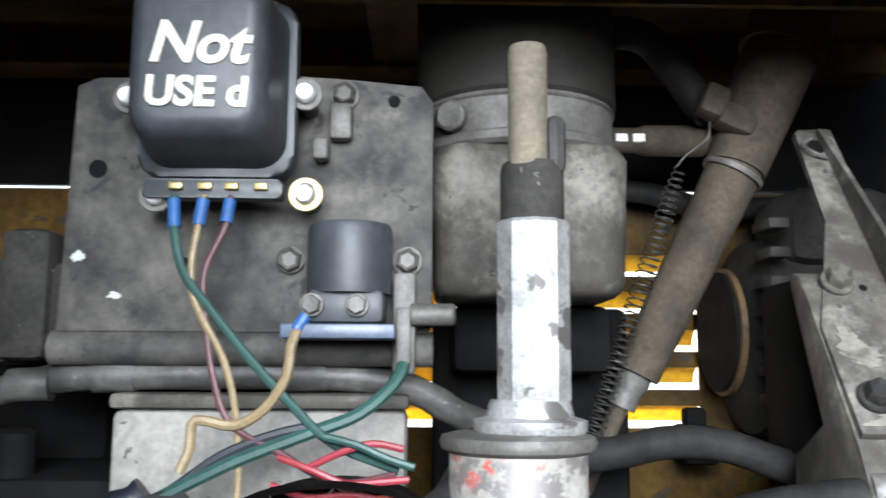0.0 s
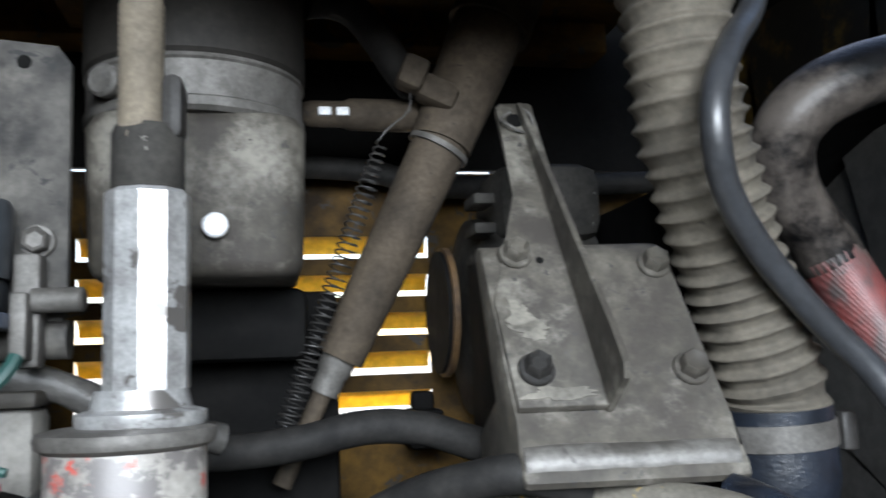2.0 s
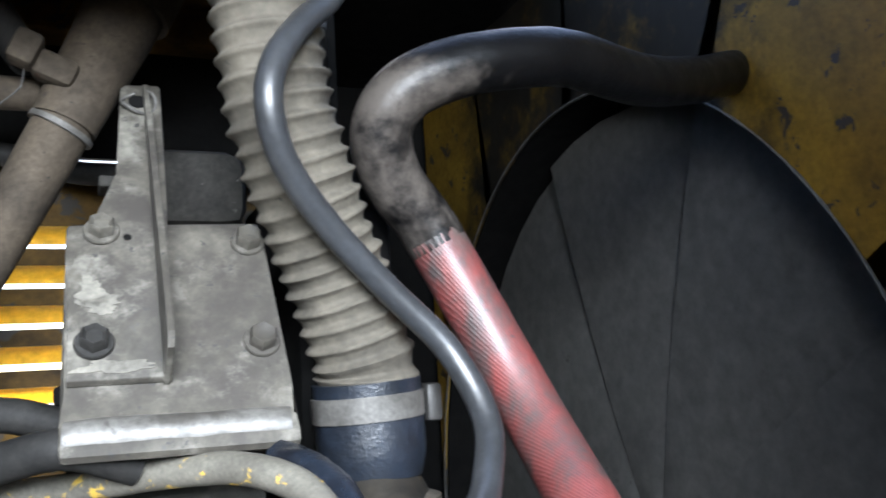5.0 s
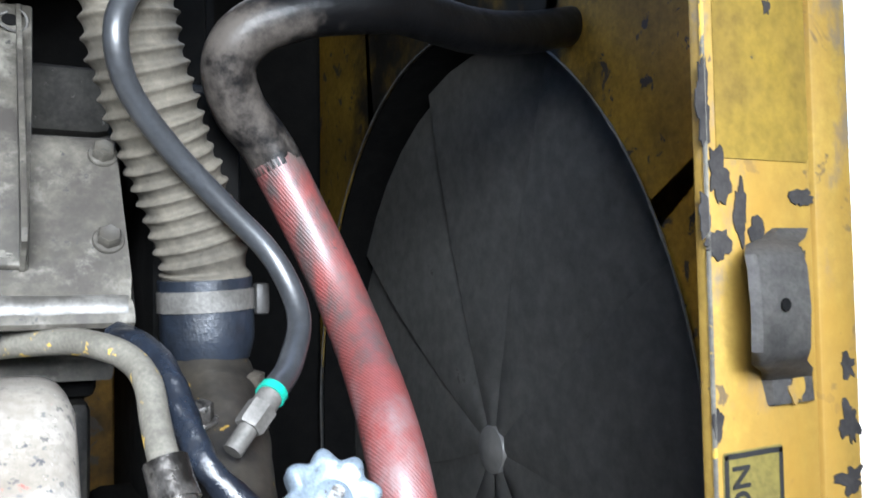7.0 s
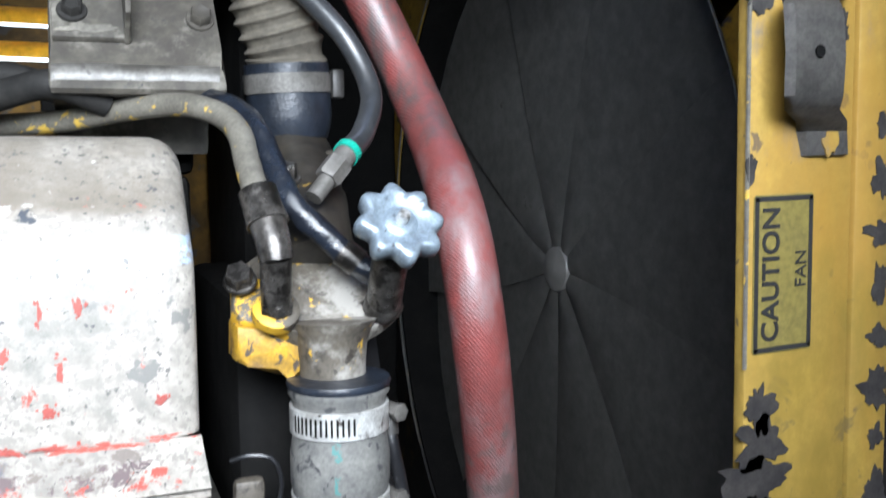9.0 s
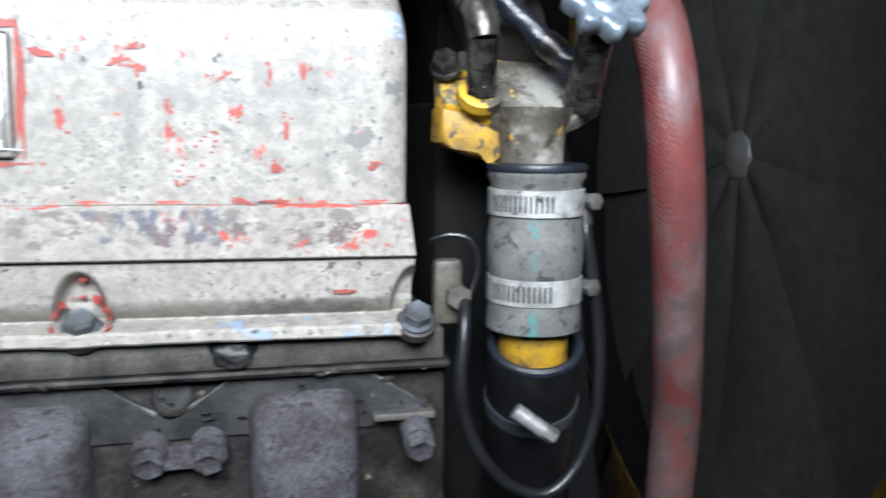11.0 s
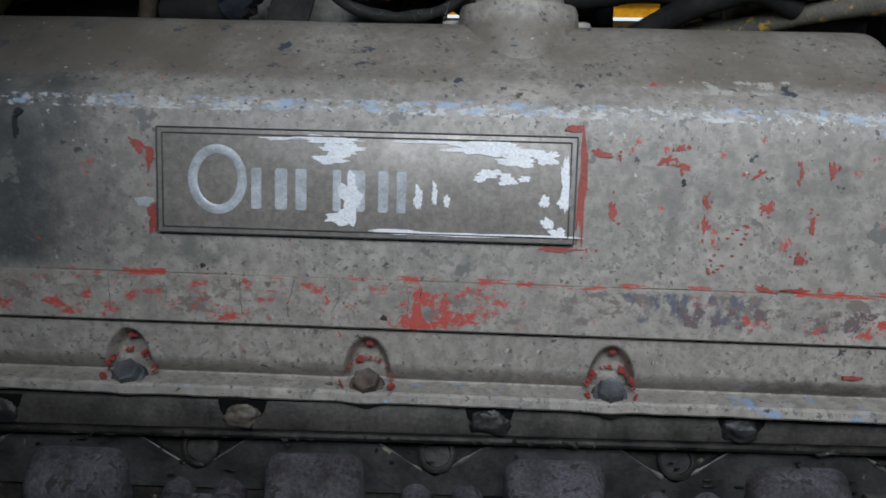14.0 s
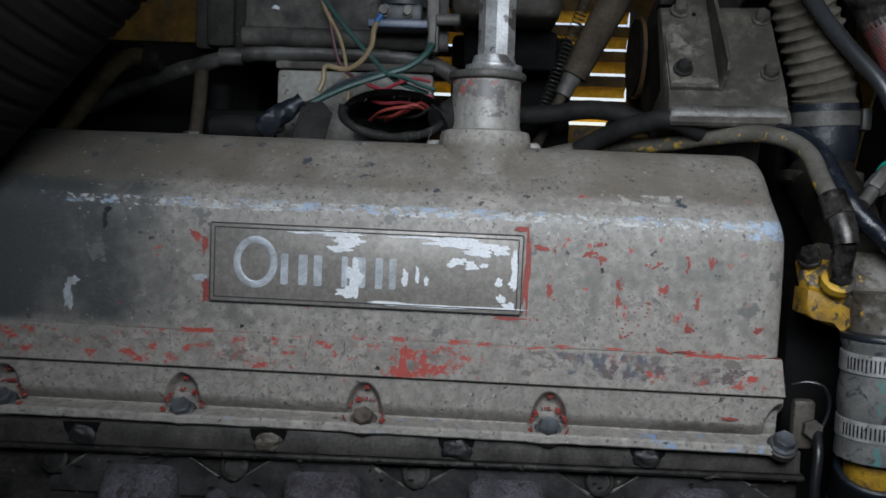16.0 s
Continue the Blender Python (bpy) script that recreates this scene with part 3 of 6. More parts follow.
box(bm, (SLOT_R, PANEL_Y, -0.35), (0.270, PANEL_Y + 0.002, 0.386))
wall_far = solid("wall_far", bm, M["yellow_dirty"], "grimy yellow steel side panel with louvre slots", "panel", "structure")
for z in SLOTS:
    bm = bmesh.new()
    rows = []
    for k in range(6):
        a = radians(90 * k / 5)
        rows.append([bm.verts.new((x, PANEL_Y + 0.002 + 0.011 * math.sin(a), z + 0.0005 - 0.0105 * (1 - math.cos(a)))) for x in (SLOT_L, SLOT_R)])
    for a, b in zip(rows, rows[1:]):
        bm.faces.new((a[0], a[1], b[1], b[0]))
    bmesh.ops.solidify(bm, geom=bm.faces[:], thickness=0.0012)
    part("louvre_hood", bm, M["yellow_lit"], wall_far)

# hood side above the slit, its deep shade put in as black
bm = bmesh.new()
box(bm, (-0.70, PANEL_Y + 0.004, 0.3895), (0.270, PANEL_Y + 0.010, 0.50))
solid("wall_upper", bm, M["black"], "upper edge of the bay side, coloured black for its shade", "panel", "structure")
# walls and roof added round the fan; the tall one stops the sun
bm = bmesh.new()
box(bm, (0.2705, PANEL_Y, -0.53), (0.2765, 0.7995, 0.62))
box(bm, (0.2705, 0.80, -0.53), (0.70, 0.806, 1.60))
box(bm, (0.2705, 0.42, 0.6205), (0.70, 0.7995, 0.63))
solid("wall_fan_bay", bm, M["black"], "added black walls round the fan that hold off sun and sky", "wall", "structure")
bm = bmesh.new()
box(bm, (-0.75, 0.075, 0.485), (0.235, 0.62, 0.492))
# two lips added out of view, to shade what stands high up
box(bm, (-0.75, 0.070, 0.421), (0.235, 0.0745, 0.492))
box(bm, (-0.70, 0.130, 0.433), (0.135, 0.134, 0.4845))
for x in (-0.45, -0.12):
    box(bm, (x, 0.13, 0.466), (x + 0.035, 0.33, 0.4845), 0.002)
box(bm, (-0.70, 0.300, 0.462), (0.225, 0.334, 0.4845), 0.003)
solid("ceiling", bm, M["yellow_dirty"], "grimy yellow underside of the hood with ribs and added shading lips", "hood", "structure")
# unseen end wall, added and carried forward to keep side light out
bm = bmesh.new()
box(bm, (-0.72, -0.80, -1.29), (-0.70, 0.345, 0.484))
box(bm, (-0.72, -0.80, 0.484), (-0.70, 0.03, 0.779))
solid("wall_left_added", bm, M["black"], "added dark end wall of the bay, out of view", "wall", "structure")
bm = bmesh.new()
box(bm, (-0.70, -0.66, -0.36), (0.27, 0.337, -0.35))
box(bm, (0.2705, -0.66, -0.54), (0.66, 0.80, -0.53))
box(bm, (0.2602, -0.66, -0.53), (0.2702, 0.80, -0.3605))
solid("floor", bm, M["black"], "oily black belly plate under the engine", "floor", "structure")


# unseen wall added on the right to cut the light from there
bm = bmesh.new()
box(bm, (0.62, -0.95, -1.29), (0.64, -0.03, 0.779))
solid("wall_right_added", bm, M["black"], "added dark wall on the right, out of view, that blocks light", "wall", "structure")
# unseen wall added behind the camera, against light bounced off the ground
bm = bmesh.new()
box(bm, (-0.70, -0.72, -1.29), (0.6199, -0.69, 0.26))
solid("wall_front_added", bm, M["black"], "added dark wall behind the camera that blocks light from below", "panel", "structure")
# overhead panel added out of view to hold back light from above
bm = bmesh.new()
box(bm, (-0.72, -0.95, 0.78), (0.64, 0.03, 0.79))
solid("overhead_added", bm, M["yellow_dirty"], "added yellow panel overhead, out of view, that blocks skylight", "door", "structure")

# ---- fan shroud, fan, yellow radiator frame ----
SH_X, SH_Y, SH_Z, SH_A, SH_B = 0.527, 0.407, 0.055, 0.359, 0.423
shroud = thing("fan_shroud", (SH_X, SH_Y, -0.2), "worn yellow sheet-metal fan shroud with a large round opening", "fan shroud")
bm = bmesh.new()
N = 120
inner, outer, lip = [], [], []
for k in range(N):
    a = 2 * math.pi * k / N
    c, s = math.cos(a), math.sin(a)
    y, z = SH_Y + SH_A * c, SH_Z + SH_B * s
    m = max(abs(c), abs(s))
    inner.append(bm.verts.new((SH_X, y, z)))
    outer.append(bm.verts.new((SH_X + 0.001 * noise.noise((k * 0.3, 0, 0)), SH_Y + (0.368 if c > 0 else 0.457) * c / m, SH_Z + (0.565 if s > 0 else 0.470) * s / m)))
    lip.append(bm.verts.new((SH_X - 0.003, SH_Y + (SH_A + 0.001) * c, SH_Z + (SH_B + 0.001) * s)))
for k in range(N):
    j = (k + 1) % N
    bm.faces.new((inner[k], inner[j], outer[j], outer[k])), bm.faces.new((inner[k], inner[j], lip[j], lip[k]))
bmesh.ops.solidify(bm, geom=bm.faces[:], thickness=0.0015)
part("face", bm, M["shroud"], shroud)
bm = bmesh.new()
ring = []
for x, g in ((SH_X + 0.002, 0.0), (SH_X + 0.110, 0.0), (SH_X + 0.110, 0.003), (SH_X + 0.002, 0.003)):
    ring.append([bm.verts.new((x, SH_Y + (SH_A + g) * math.cos(2 * math.pi * k / N), SH_Z + (SH_B + g) * math.sin(2 * math.pi * k / N))) for k in range(N)])
for a, b in zip(ring, ring[1:] + ring[:1]):
    for k in range(N):
        bm.faces.new((a[k], a[(k + 1) % N], b[(k + 1) % N], b[k]))
part("tunnel", bm, M["black"], shroud, "black inside of the shroud")
bm = bmesh.new()
tube(bm, [(SH_X - 0.003, SH_Y + (SH_A + 0.001) * math.cos(a), SH_Z + (SH_B + 0.001) * math.sin(a)) for a in (radians(v) for v in range(-40, 221, 4))], lambda u, f: 0.0008 + 0.0012 * abs(noise.noise((f * 40, 2, 0))), 5, 0.006)
part("rim", bm, M["steel"], shroud, "worn bare metal rim")

fan = thing("cooling_fan", (SH_X + 0.08, SH_Y, SH_Z), "dark plastic cooling fan at rest inside the shroud", "fan")
part("hub", lathe(bmesh.new(), [(0.030, 0), (0.030, 0.040), (0.024, 0.050), (0.010, 0.054)], (SH_X + 0.100, SH_Y, SH_Z), (-1, 0, 0), 48), M["fan"], fan)
for k in range(9):
    bm = bmesh.new()
    rows = []
    for i in range(13):
        u = i / 12
        row = []
        for j in range(9):
            v = j / 8 - 0.5
            a = 2 * math.pi * (k + 0.4) / 9 + 0.10 * u + v * 1.10
            x = SH_X + 0.058 + v * 0.030 * (0.3 + 0.7 * u) - 0.006 * math.cos(v * math.pi)
            row.append(bm.verts.new((x, SH_Y + (0.014 + (SH_A - 0.020) * u) * math.cos(a), SH_Z + (0.014 + (SH_B - 0.020) * u) * math.sin(a))))
        rows.append(row)
    for a, b in zip(rows, rows[1:]):
        for j in range(8):
            bm.faces.new((a[j], a[j + 1], b[j + 1], b[j]))
    bmesh.ops.solidify(bm, geom=bm.faces[:], thickness=0.003)
    part("blade", bm, M["fan"], fan)
radiator = thing("radiator", (SH_X + 0.09, 0.40, -0.34), "black finned radiator core behind the fan", "radiator")
part("core", box(bmesh.new(), (SH_X + 0.1145, 0.065, -0.345), (SH_X + 0.150, 0.78, 0.60)), M["black"], radiator)
bm = bmesh.new()
for k in range(58):
    box(bm, (SH_X + 0.1125, 0.072 + k * 0.0120, -0.33), (SH_X + 0.1142, 0.075 + k * 0.0120, 0.58))
tagged(part("finning", bm, M["black"], radiator), kind="stuff")

frame_post = thing("yellow_post", (0.40, -0.08, -0.3), "chipped yellow steel radiator frame post with a bright worn corner", "post")
bm = bmesh.new()
box(bm, (0.3555, -0.086, -0.45), (0.4080, -0.080, 0.47), 0.0012)
box(bm, (0.4083, -0.0875, -0.45), (0.4293, -0.060, 0.47), 0.0015)
part("post", bm, M["yellow"], frame_post)
bm = bmesh.new()
tube(bm, [(0.3557, -0.0860, z) for z in (0.08, 0.10, 0.15, 0.2, 0.3, 0.46)], 0.0009, 6)
part("worn_corner", bm, M["pipe_chip"], frame_post, "paint rubbed off the bent corner")
bm = bmesh.new()
slab(bm, rounded(0.046, 0.12, 0.002), (0.3835, -0.0865, 0.305), (1, 0, 0), (0, 0, 1), 0.0005)
part("patch_plate", bm, M["olive"], frame_post, "dull patch on the post")
for k, (x, z, w, h) in enumerate(((0.353, 0.262, 0.008, 0.03), (0.358, 0.238, 0.012, 0.022), (0.352, 0.226, 0.006, 0.018), (0.369, 0.226, 0.006, 0.022), (0.358, 0.215, 0.014, 0.010), (0.376, 0.219, 0.008, 0.014),
                                   (0.400, 0.232, 0.014, 0.008), (0.397, 0.205, 0.012, 0.018), (0.412, 0.150, 0.005, 0.009), (0.385, 0.30, 0.004, 0.006), (0.364, 0.345, 0.012, 0.02), (0.355, 0.155, 0.005, 0.012))):
    part("bare_patch", slab(bmesh.new(), blot(w, h, k, 34), (x + 0.002, -0.0868, z), (1, 0, 0), (0, 0, 1), 0.0006), M["bare"], frame_post, "dark patch where the paint has gone")
for k in range(12):
    part("bare_patch", slab(bmesh.new(), blot(0.008 + 0.005 * (k % 3), 0.012 + 0.006 * (k % 2), 20 + k, 34), (0.4225, -0.0880, 0.17 - 0.021 * k), (1, 0, 0), (0, 0, 1), 0.0006), M["bare"], frame_post)
for k in range(9):
    part("bare_patch", slab(bmesh.new(), blot(0.016 + 0.008 * (k % 3), 0.022, 60 + k, 40), (0.3622, -0.0869, 0.065 - 0.0145 * k), (1, 0, 0), (0, 0, 1), 0.0006), M["bare"], frame_post)
latch = thing("latch_bracket", (0.388, -0.089, 0.18), "grey bent steel latch strap bolted on the yellow post", "latch")
bm = bmesh.new()
rows = []
for z, out, hw, dx in ((0.2210, 0.001, 0.009, 0.025), (0.2175, 0.003, 0.010, 0.020), (0.2150, 0.009, 0.012, 0.007), (0.2115, 0.015, 0.0132, 0.001), (0.2070, 0.017, 0.0135, 0.0), (0.1940, 0.018, 0.0135, 0.0), (0.1800, 0.017, 0.0133, 0.0005), (0.1755, 0.013, 0.0125, 0.004), (0.1715, 0.006, 0.0122, 0.016), (0.1680, 0.002, 0.0122, 0.0205), (0.1590, 0.001, 0.0122, 0.0225)):
    rows.append([bm.verts.new((0.3625 + dx + hw * s, -0.087 - out + 0.003 * (abs(s) > 0.9), z)) for s in (-1, -0.85, 0.85, 1)])
for a, b in zip(rows, rows[1:]):
    for j in range(3):
        bm.faces.new((a[j], a[j + 1], b[j + 1], b[j]))
bmesh.ops.solidify(bm, geom=bm.faces[:], thickness=0.002)
part("strap", bm, M["latch"], latch)
bm = bmesh.new()
lathe(bm, [(0.0022, 0), (0.0022, 0.0004)], (0.361, -0.1056, 0.195), (0, -1, 0), 14)
part("rivet_hole", bm, M["black"], latch)
bm = bmesh.new()
slab(bm, blot(0.009, 0.011, 5), (0.385, -0.0890, 0.1640), (1, 0, 0), (0, 0, 1), 0.0006)
part("paint_patch", bm, M["yellow"], latch, "yellow paint left on the strap's foot")

label = thing("warning_label", (0.3732, -0.0864, 0.1150), "worn yellow CAUTION FAN warning label on the post", "warning label")
LR, LU = (0, 0, 1), (-1, 0, 0)
bm = bmesh.new()
slab(bm, rounded(0.0600, 0.0290, 0.0015), (0.3732, -0.0866, 0.1150), LR, LU, 0.0004)
part("sheet", bm, M["label"], label)
bm = bmesh.new()
for a, b, w, h in ((0, 0.0132, 0.0580, 0.0018), (0, -0.0132, 0.0580, 0.0018), (-0.0285, 0, 0.0018, 0.0282), (0.0285, 0, 0.0018, 0.0282)):
    slab(bm, rounded(w, h, 0.0004, 2), Vector((0.3732, -0.0869, 0.1150)) + Vector(LR) * a + Vector(LU) * b, LR, LU, 0.0003)
part("border", bm, M["ink"], label)
writing("word", "CAUTION", 0.0113, (0.3672, -0.0869, 0.1150), LR, LU, M["ink"], label, "the word CAUTION in black", 0.0002, 0.0, 0.0002)
writing("word", "FAN", 0.0075, (0.3818, -0.0869, 0.1165), LR, LU, M["ink"], label, "the word FAN in small black letters", 0.0002)

# the post stands 1.28 times as large as its pieces above are drawn, and leans a little
POST_AT = Matrix.Translation((0.391, -0.083, 0.155)) @ Matrix.Rotation(-0.018, 4, "Y") @ Matrix.Scale(1.28, 4) @ Matrix.Translation((-0.3555, 0.0866, -0.145))
for ob, dx in ((frame_post, 0.0), (latch, 0.008), (label, 0.0)):
    ob.matrix_basis = POST_AT @ Matrix.Translation((dx, 0, 0)) @ ob.matrix_basis

# ---- engine: cylinder head, manifold ----
head = thing("cylinder_head", (-0.1, 0.05, -0.2), "grimy dark cast-iron cylinder head under the valve cover", "cylinder head")
bm = bmesh.new()
box(bm, (-0.40, -0.0025, -0.0285), (0.168, 0.16, -0.0125), 0.0015)
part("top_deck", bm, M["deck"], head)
bm = bmesh.new()
box(bm, (-0.41, -0.0035, -0.0335), (0.172, 0.16, -0.0288), 0.0025)
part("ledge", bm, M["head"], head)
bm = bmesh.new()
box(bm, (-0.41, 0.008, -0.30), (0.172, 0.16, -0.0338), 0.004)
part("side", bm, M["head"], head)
PITCH = 0.1258
PORTS = [0.0985 - PITCH * k for k in range(4)]
for k, x in enumerate((0.066, -0.0625, -0.190, -0.318)):
    bm = bmesh.new()
    slab(bm, [(-0.0128, 0.0), (0.0128, 0.0), (0.0112, -0.0058), (0.0085, -0.0092), (-0.0090, -0.0092), (-0.0115, -0.0055)], (x, -0.0031, -0.0127), (1, 0, 0), (0, 0, 1), 0.003)
    part("notch", bm, M["black"], head)
    bm = bmesh.new()
    bmesh.ops.create_icosphere(bm, subdivisions=4, radius=1.0)
    for v in bm.verts:
        d = 1 + 0.35 * noise.noise(v.co * 1.6 + Vector((k * 7, 0, 0))) + 0.18 * noise.noise(v.co * 4.5)
        v.co = Vector((x, -0.0022, -0.0210)) + Vector((v.co.x * 0.0098, v.co.y * 0.0032, max(v.co.z, -0.8) * 0.0070)) * d
    part("lump", bm, M["gasket"] if k != 2 else M["cast_yellow"], head, "rough lump with traces of yellow paint" if k == 2 else "rough cast lump in the notch", 80)
for x in (0.0365, -0.0892, -0.215, -0.341):
    bm = bmesh.new()
    lathe(bm, [(0.0098, 0), (0.0102, 0.0035), (0.0090, 0.0045), (0.0072, 0.0045), (0.0068, 0.0025)], (x, 0.0080, -0.0425), (0, -0.94, 0.34), 28)
    part("core_plug", bm, M["head"], head, "sunk round core plug")
# gasket plates that step round each port
bm = bmesh.new()
pts = []
for x in PORTS[::-1]:
    pts += [(x - 0.063, -0.0530), (x - 0.058, -0.0500), (x - 0.036, -0.0355), (x - 0.028, -0.0335), (x + 0.026, -0.0335), (x + 0.034, -0.0360), (x + 0.056, -0.0500)]
pts += [(PORTS[0] + 0.062, -0.0510), (PORTS[0] + 0.062, -0.0630), (PORTS[-1] - 0.063, -0.0630)]
rough = []
for (a, b), (c, d) in zip(pts, pts[1:] + pts[:1]):
    for u in range(5):
        p, q = a + (c - a) * u / 5, b + (d - b) * u / 5
        rough.append((p + 0.0007 * noise.noise((p * 300, q * 300, 1)), q + 0.0013 * noise.noise((p * 240, q * 240, 4))))
slab(bm, rough, (0, 0.003, 0), (1, 0, 0), (0, 0, 1), 0.0085)
part("gasket_plate", bm, M["gasket"], head, "stepped dark manifold gasket plate")
# pale lines laid on the plate's upper edges as their highlight
for x in PORTS:
    edge = [(x - 0.058, 0.003, -0.0500), (x - 0.047, 0.003, -0.0428), (x - 0.036, 0.003, -0.0355), (x - 0.028, 0.003, -0.0335), (x, 0.003, -0.0335), (x + 0.026, 0.003, -0.0335), (x + 0.034, 0.003, -0.0360), (x + 0.045, 0.003, -0.0430), (x + 0.056, 0.003, -0.0500)]
    part("highlight_edge", tube(bmesh.new(), edge, lambda u, f: 0.0003 + 0.0017 * max(0.0, noise.noise((f * 90, x * 50, 0)) + 0.1), 6, 0.003), M["highlight_edge"], head, "pale metal line for the highlight on the gasket plate's edge")

rnd = random.Random(4)
bm = bmesh.new()
for k in range(90):
    p = Vector((-0.40 + 0.565 * rnd.random(), -0.0036 if k % 2 else 0.0010, -0.0300 - 0.003 * rnd.random() if k % 2 else -0.037 - 0.020 * rnd.random()))
    v = bmesh.ops.create_icosphere(bm, subdivisions=1, radius=1.0)["verts"]
    sx, sz = 0.0008 + 0.0030 * rnd.random() ** 2, 0.0005 + 0.0010 * rnd.random() ** 2
    for w in v:
        w.co = p + Vector((w.co.x * sx, w.co.y * 0.0010, w.co.z * sz)) * (1 + 0.5 * noise.noise(w.co * 2 + p * 90))
tagged(part("caked_grime", bm, M["head"], head, "caked oily grime"), kind="stuff")

manifold = thing("exhaust_manifold", (-0.1, -0.01, -0.2), "sooty cast-iron exhaust manifold with square ports", "exhaust manifold")
bm = bmesh.new()
box(bm, (-0.40, 0.0055, -0.29), (0.163, 0.0110, -0.056), 0.003)
part("flange", bm, M["head"], manifold)
for x in PORTS:
    bm = bmesh.new()
    rows = []
    for y, z, hw, hz in ((0.000, -0.098, 0.0275, 0.056), (-0.012, -0.099, 0.0270, 0.0555), (-0.024, -0.102, 0.0245, 0.052), (-0.029, -0.106, 0.020, 0.046), (-0.031, -0.110, 0.013, 0.036)):
        rows.append([bm.verts.new((x + a * 0.98, y + 0.013, z + 0.001 + b)) for a, b in rounded(2 * hw, 2 * hz, min(0.010, hw * 0.6))])
    for a, b in zip(rows, rows[1:]):
        for j in range(len(a)):
            bm.faces.new((a[j], a[(j + 1) % len(a)], b[(j + 1) % len(a)], b[j]))
    bm.faces.new(rows[-1]), bm.faces.new(rows[0][::-1])
    part("port", bm, M["manifold"], manifold, "", 60)
STUD = (0, -0.93, -0.36)
for x in PORTS[1:]:
    bm = bmesh.new()
    slab(bm, rounded(0.040, 0.011, 0.003), (x + 0.0665, -0.0035, -0.0695), (1, 0, 0), (0, 0.36, 0.93), 0.0016)
    part("lock_strap", bm, M["manifold"], manifold)
    for dx in (-0.0135, 0.0135):
        bm = bmesh.new()
        lathe(bm, [(0.0088, -0.020), (0.0088, 0.0)], (x + 0.0665 + dx, -0.0040, -0.0695), STUD, 24)
        hex_head(bm, (x + 0.0665 + dx, -0.0045, -0.0698), STUD, 0.0125, 0.006, 0.0, 0.001)
        part("bolt", bm, M["manifold"], manifold)
bm = bmesh.new()
lathe(bm, [(0.0078, -0.020), (0.0078, 0.0)], (0.1535, -0.012, -0.067), STUD, 24)
hex_head(bm, (0.1535, -0.0125, -0.0675), STUD, 0.0125, 0.007, 0.0, 0.001)
part("bolt", bm, M["manifold"], manifold)
bm = bmesh.new()
box(bm, (0.132, -0.006, -0.058), (0.163, 0.001, -0.0545), 0.0006)
part("end_lug", bm, M["steel"], manifold)

engine_block = thing("engine_block", (-0.1, 0.2, -0.3), "dark oily engine block below and behind the cover", "engine block")
bm = bmesh.new()
box(bm, (-0.42, 0.02, -0.35), (0.172, 0.26, -0.305), 0.006)
part("block", bm, M["black"], engine_block)
bm = bmesh.new()
box(bm, (-0.40, 0.162, -0.30), (0.168, 0.25, 0.165), 0.006)
part("rear_side", bm, M["head"], engine_block)
bm = bmesh.new()
box(bm, (0.174, 0.055, -0.34), (0.232, 0.25, 0.10), 0.008)
part("timing_case", bm, M["black"], engine_block)
# made-up black blocks that darken the depth left of the plate
bm = bmesh.new()
box(bm, (-0.69, 0.215, -0.30), (-0.228, 0.325, 0.215), 0.01)
box(bm, (-0.60, 0.235, 0.20), (-0.255, 0.315, 0.285), 0.02)
# made-up black block hiding the far wall in the gap beside the fan
part("gap_filler", box(bmesh.new(), (0.20, 0.175, -0.30), (0.258, 0.33, 0.35), 0.012), M["black"], engine_block, "added black block for the dark gap beside the fan")
part("dark_filler", bm, M["black"], engine_block, "added black block for the dark deep in the bay")


# ---- valve cover ----
cover = thing("valve_cover", (-0.11, 0.06, 0.0), "aged silver valve cover with flaked red and blue paint", "valve cover")
X0, X1 = -0.398, 0.150
BOLTS = [(0.154, -0.004), (0.0, 0.0), (-0.125, 0.0), (-0.25, 0.0), (-0.375, 0.0)]
UP = [(-0.0022, 0.0523), (-0.0020, 0.075), (-0.0014, 0.10), (-0.0006, 0.125), (0.0004, 0.134), (0.0030, 0.1405), (0.0075, 0.1460), (0.016, 0.1525), (0.030, 0.1635), (0.045, 0.1755), (0.054, 0.1822), (0.062, 0.1858), (0.072, 0.1872),
      (0.10, 0.1875), (0.125, 0.1865), (0.136, 0.182), (0.143, 0.172), (0.146, 0.15), (0.147, 0.0523)]


def swept(bm, xs, profile, shift):
    rows = [[bm.verts.new(shift(x, y, z)) for y, z in profile] for x in xs]
    for a, b in zip(rows, rows[1:]):
        for j in range(len(profile) - 1):
            bm.faces.new((a[j], a[j + 1], b[j + 1], b[j]))
    bm.faces.new(rows[0]), bm.faces.new(rows[-1][::-1])


def round_end(x, y, z):
    r, e = 0.016, min(x - X0, X1 - x)
    d = r - math.sqrt(max(0.0, r * r - (r - e) ** 2)) if e < r else 0.0
    k = max(0.0, min(1.0, (z - 0.10) / 0.06))
    return x, y + d * 0.55 * (1 - y / 0.0735) + 0.0004 * noise.noise((x * 22, z * 25, 1)), z - d * k + 0.0004 * noise.noise((x * 20, y * 20, 3))


bm = bmesh.new()
near = [0.0, 0.0008, 0.002, 0.004, 0.0065, 0.0095, 0.013, 0.016]
xs = [X0 + v for v in near] + [X0 + 0.02 + (X1 - X0 - 0.04) * k / 90 for k in range(91)] + [X1 - v for v in near[::-1]]
swept(bm, xs, UP, round_end)
body = part("body", bm, M["cover"], cover, "", 30)
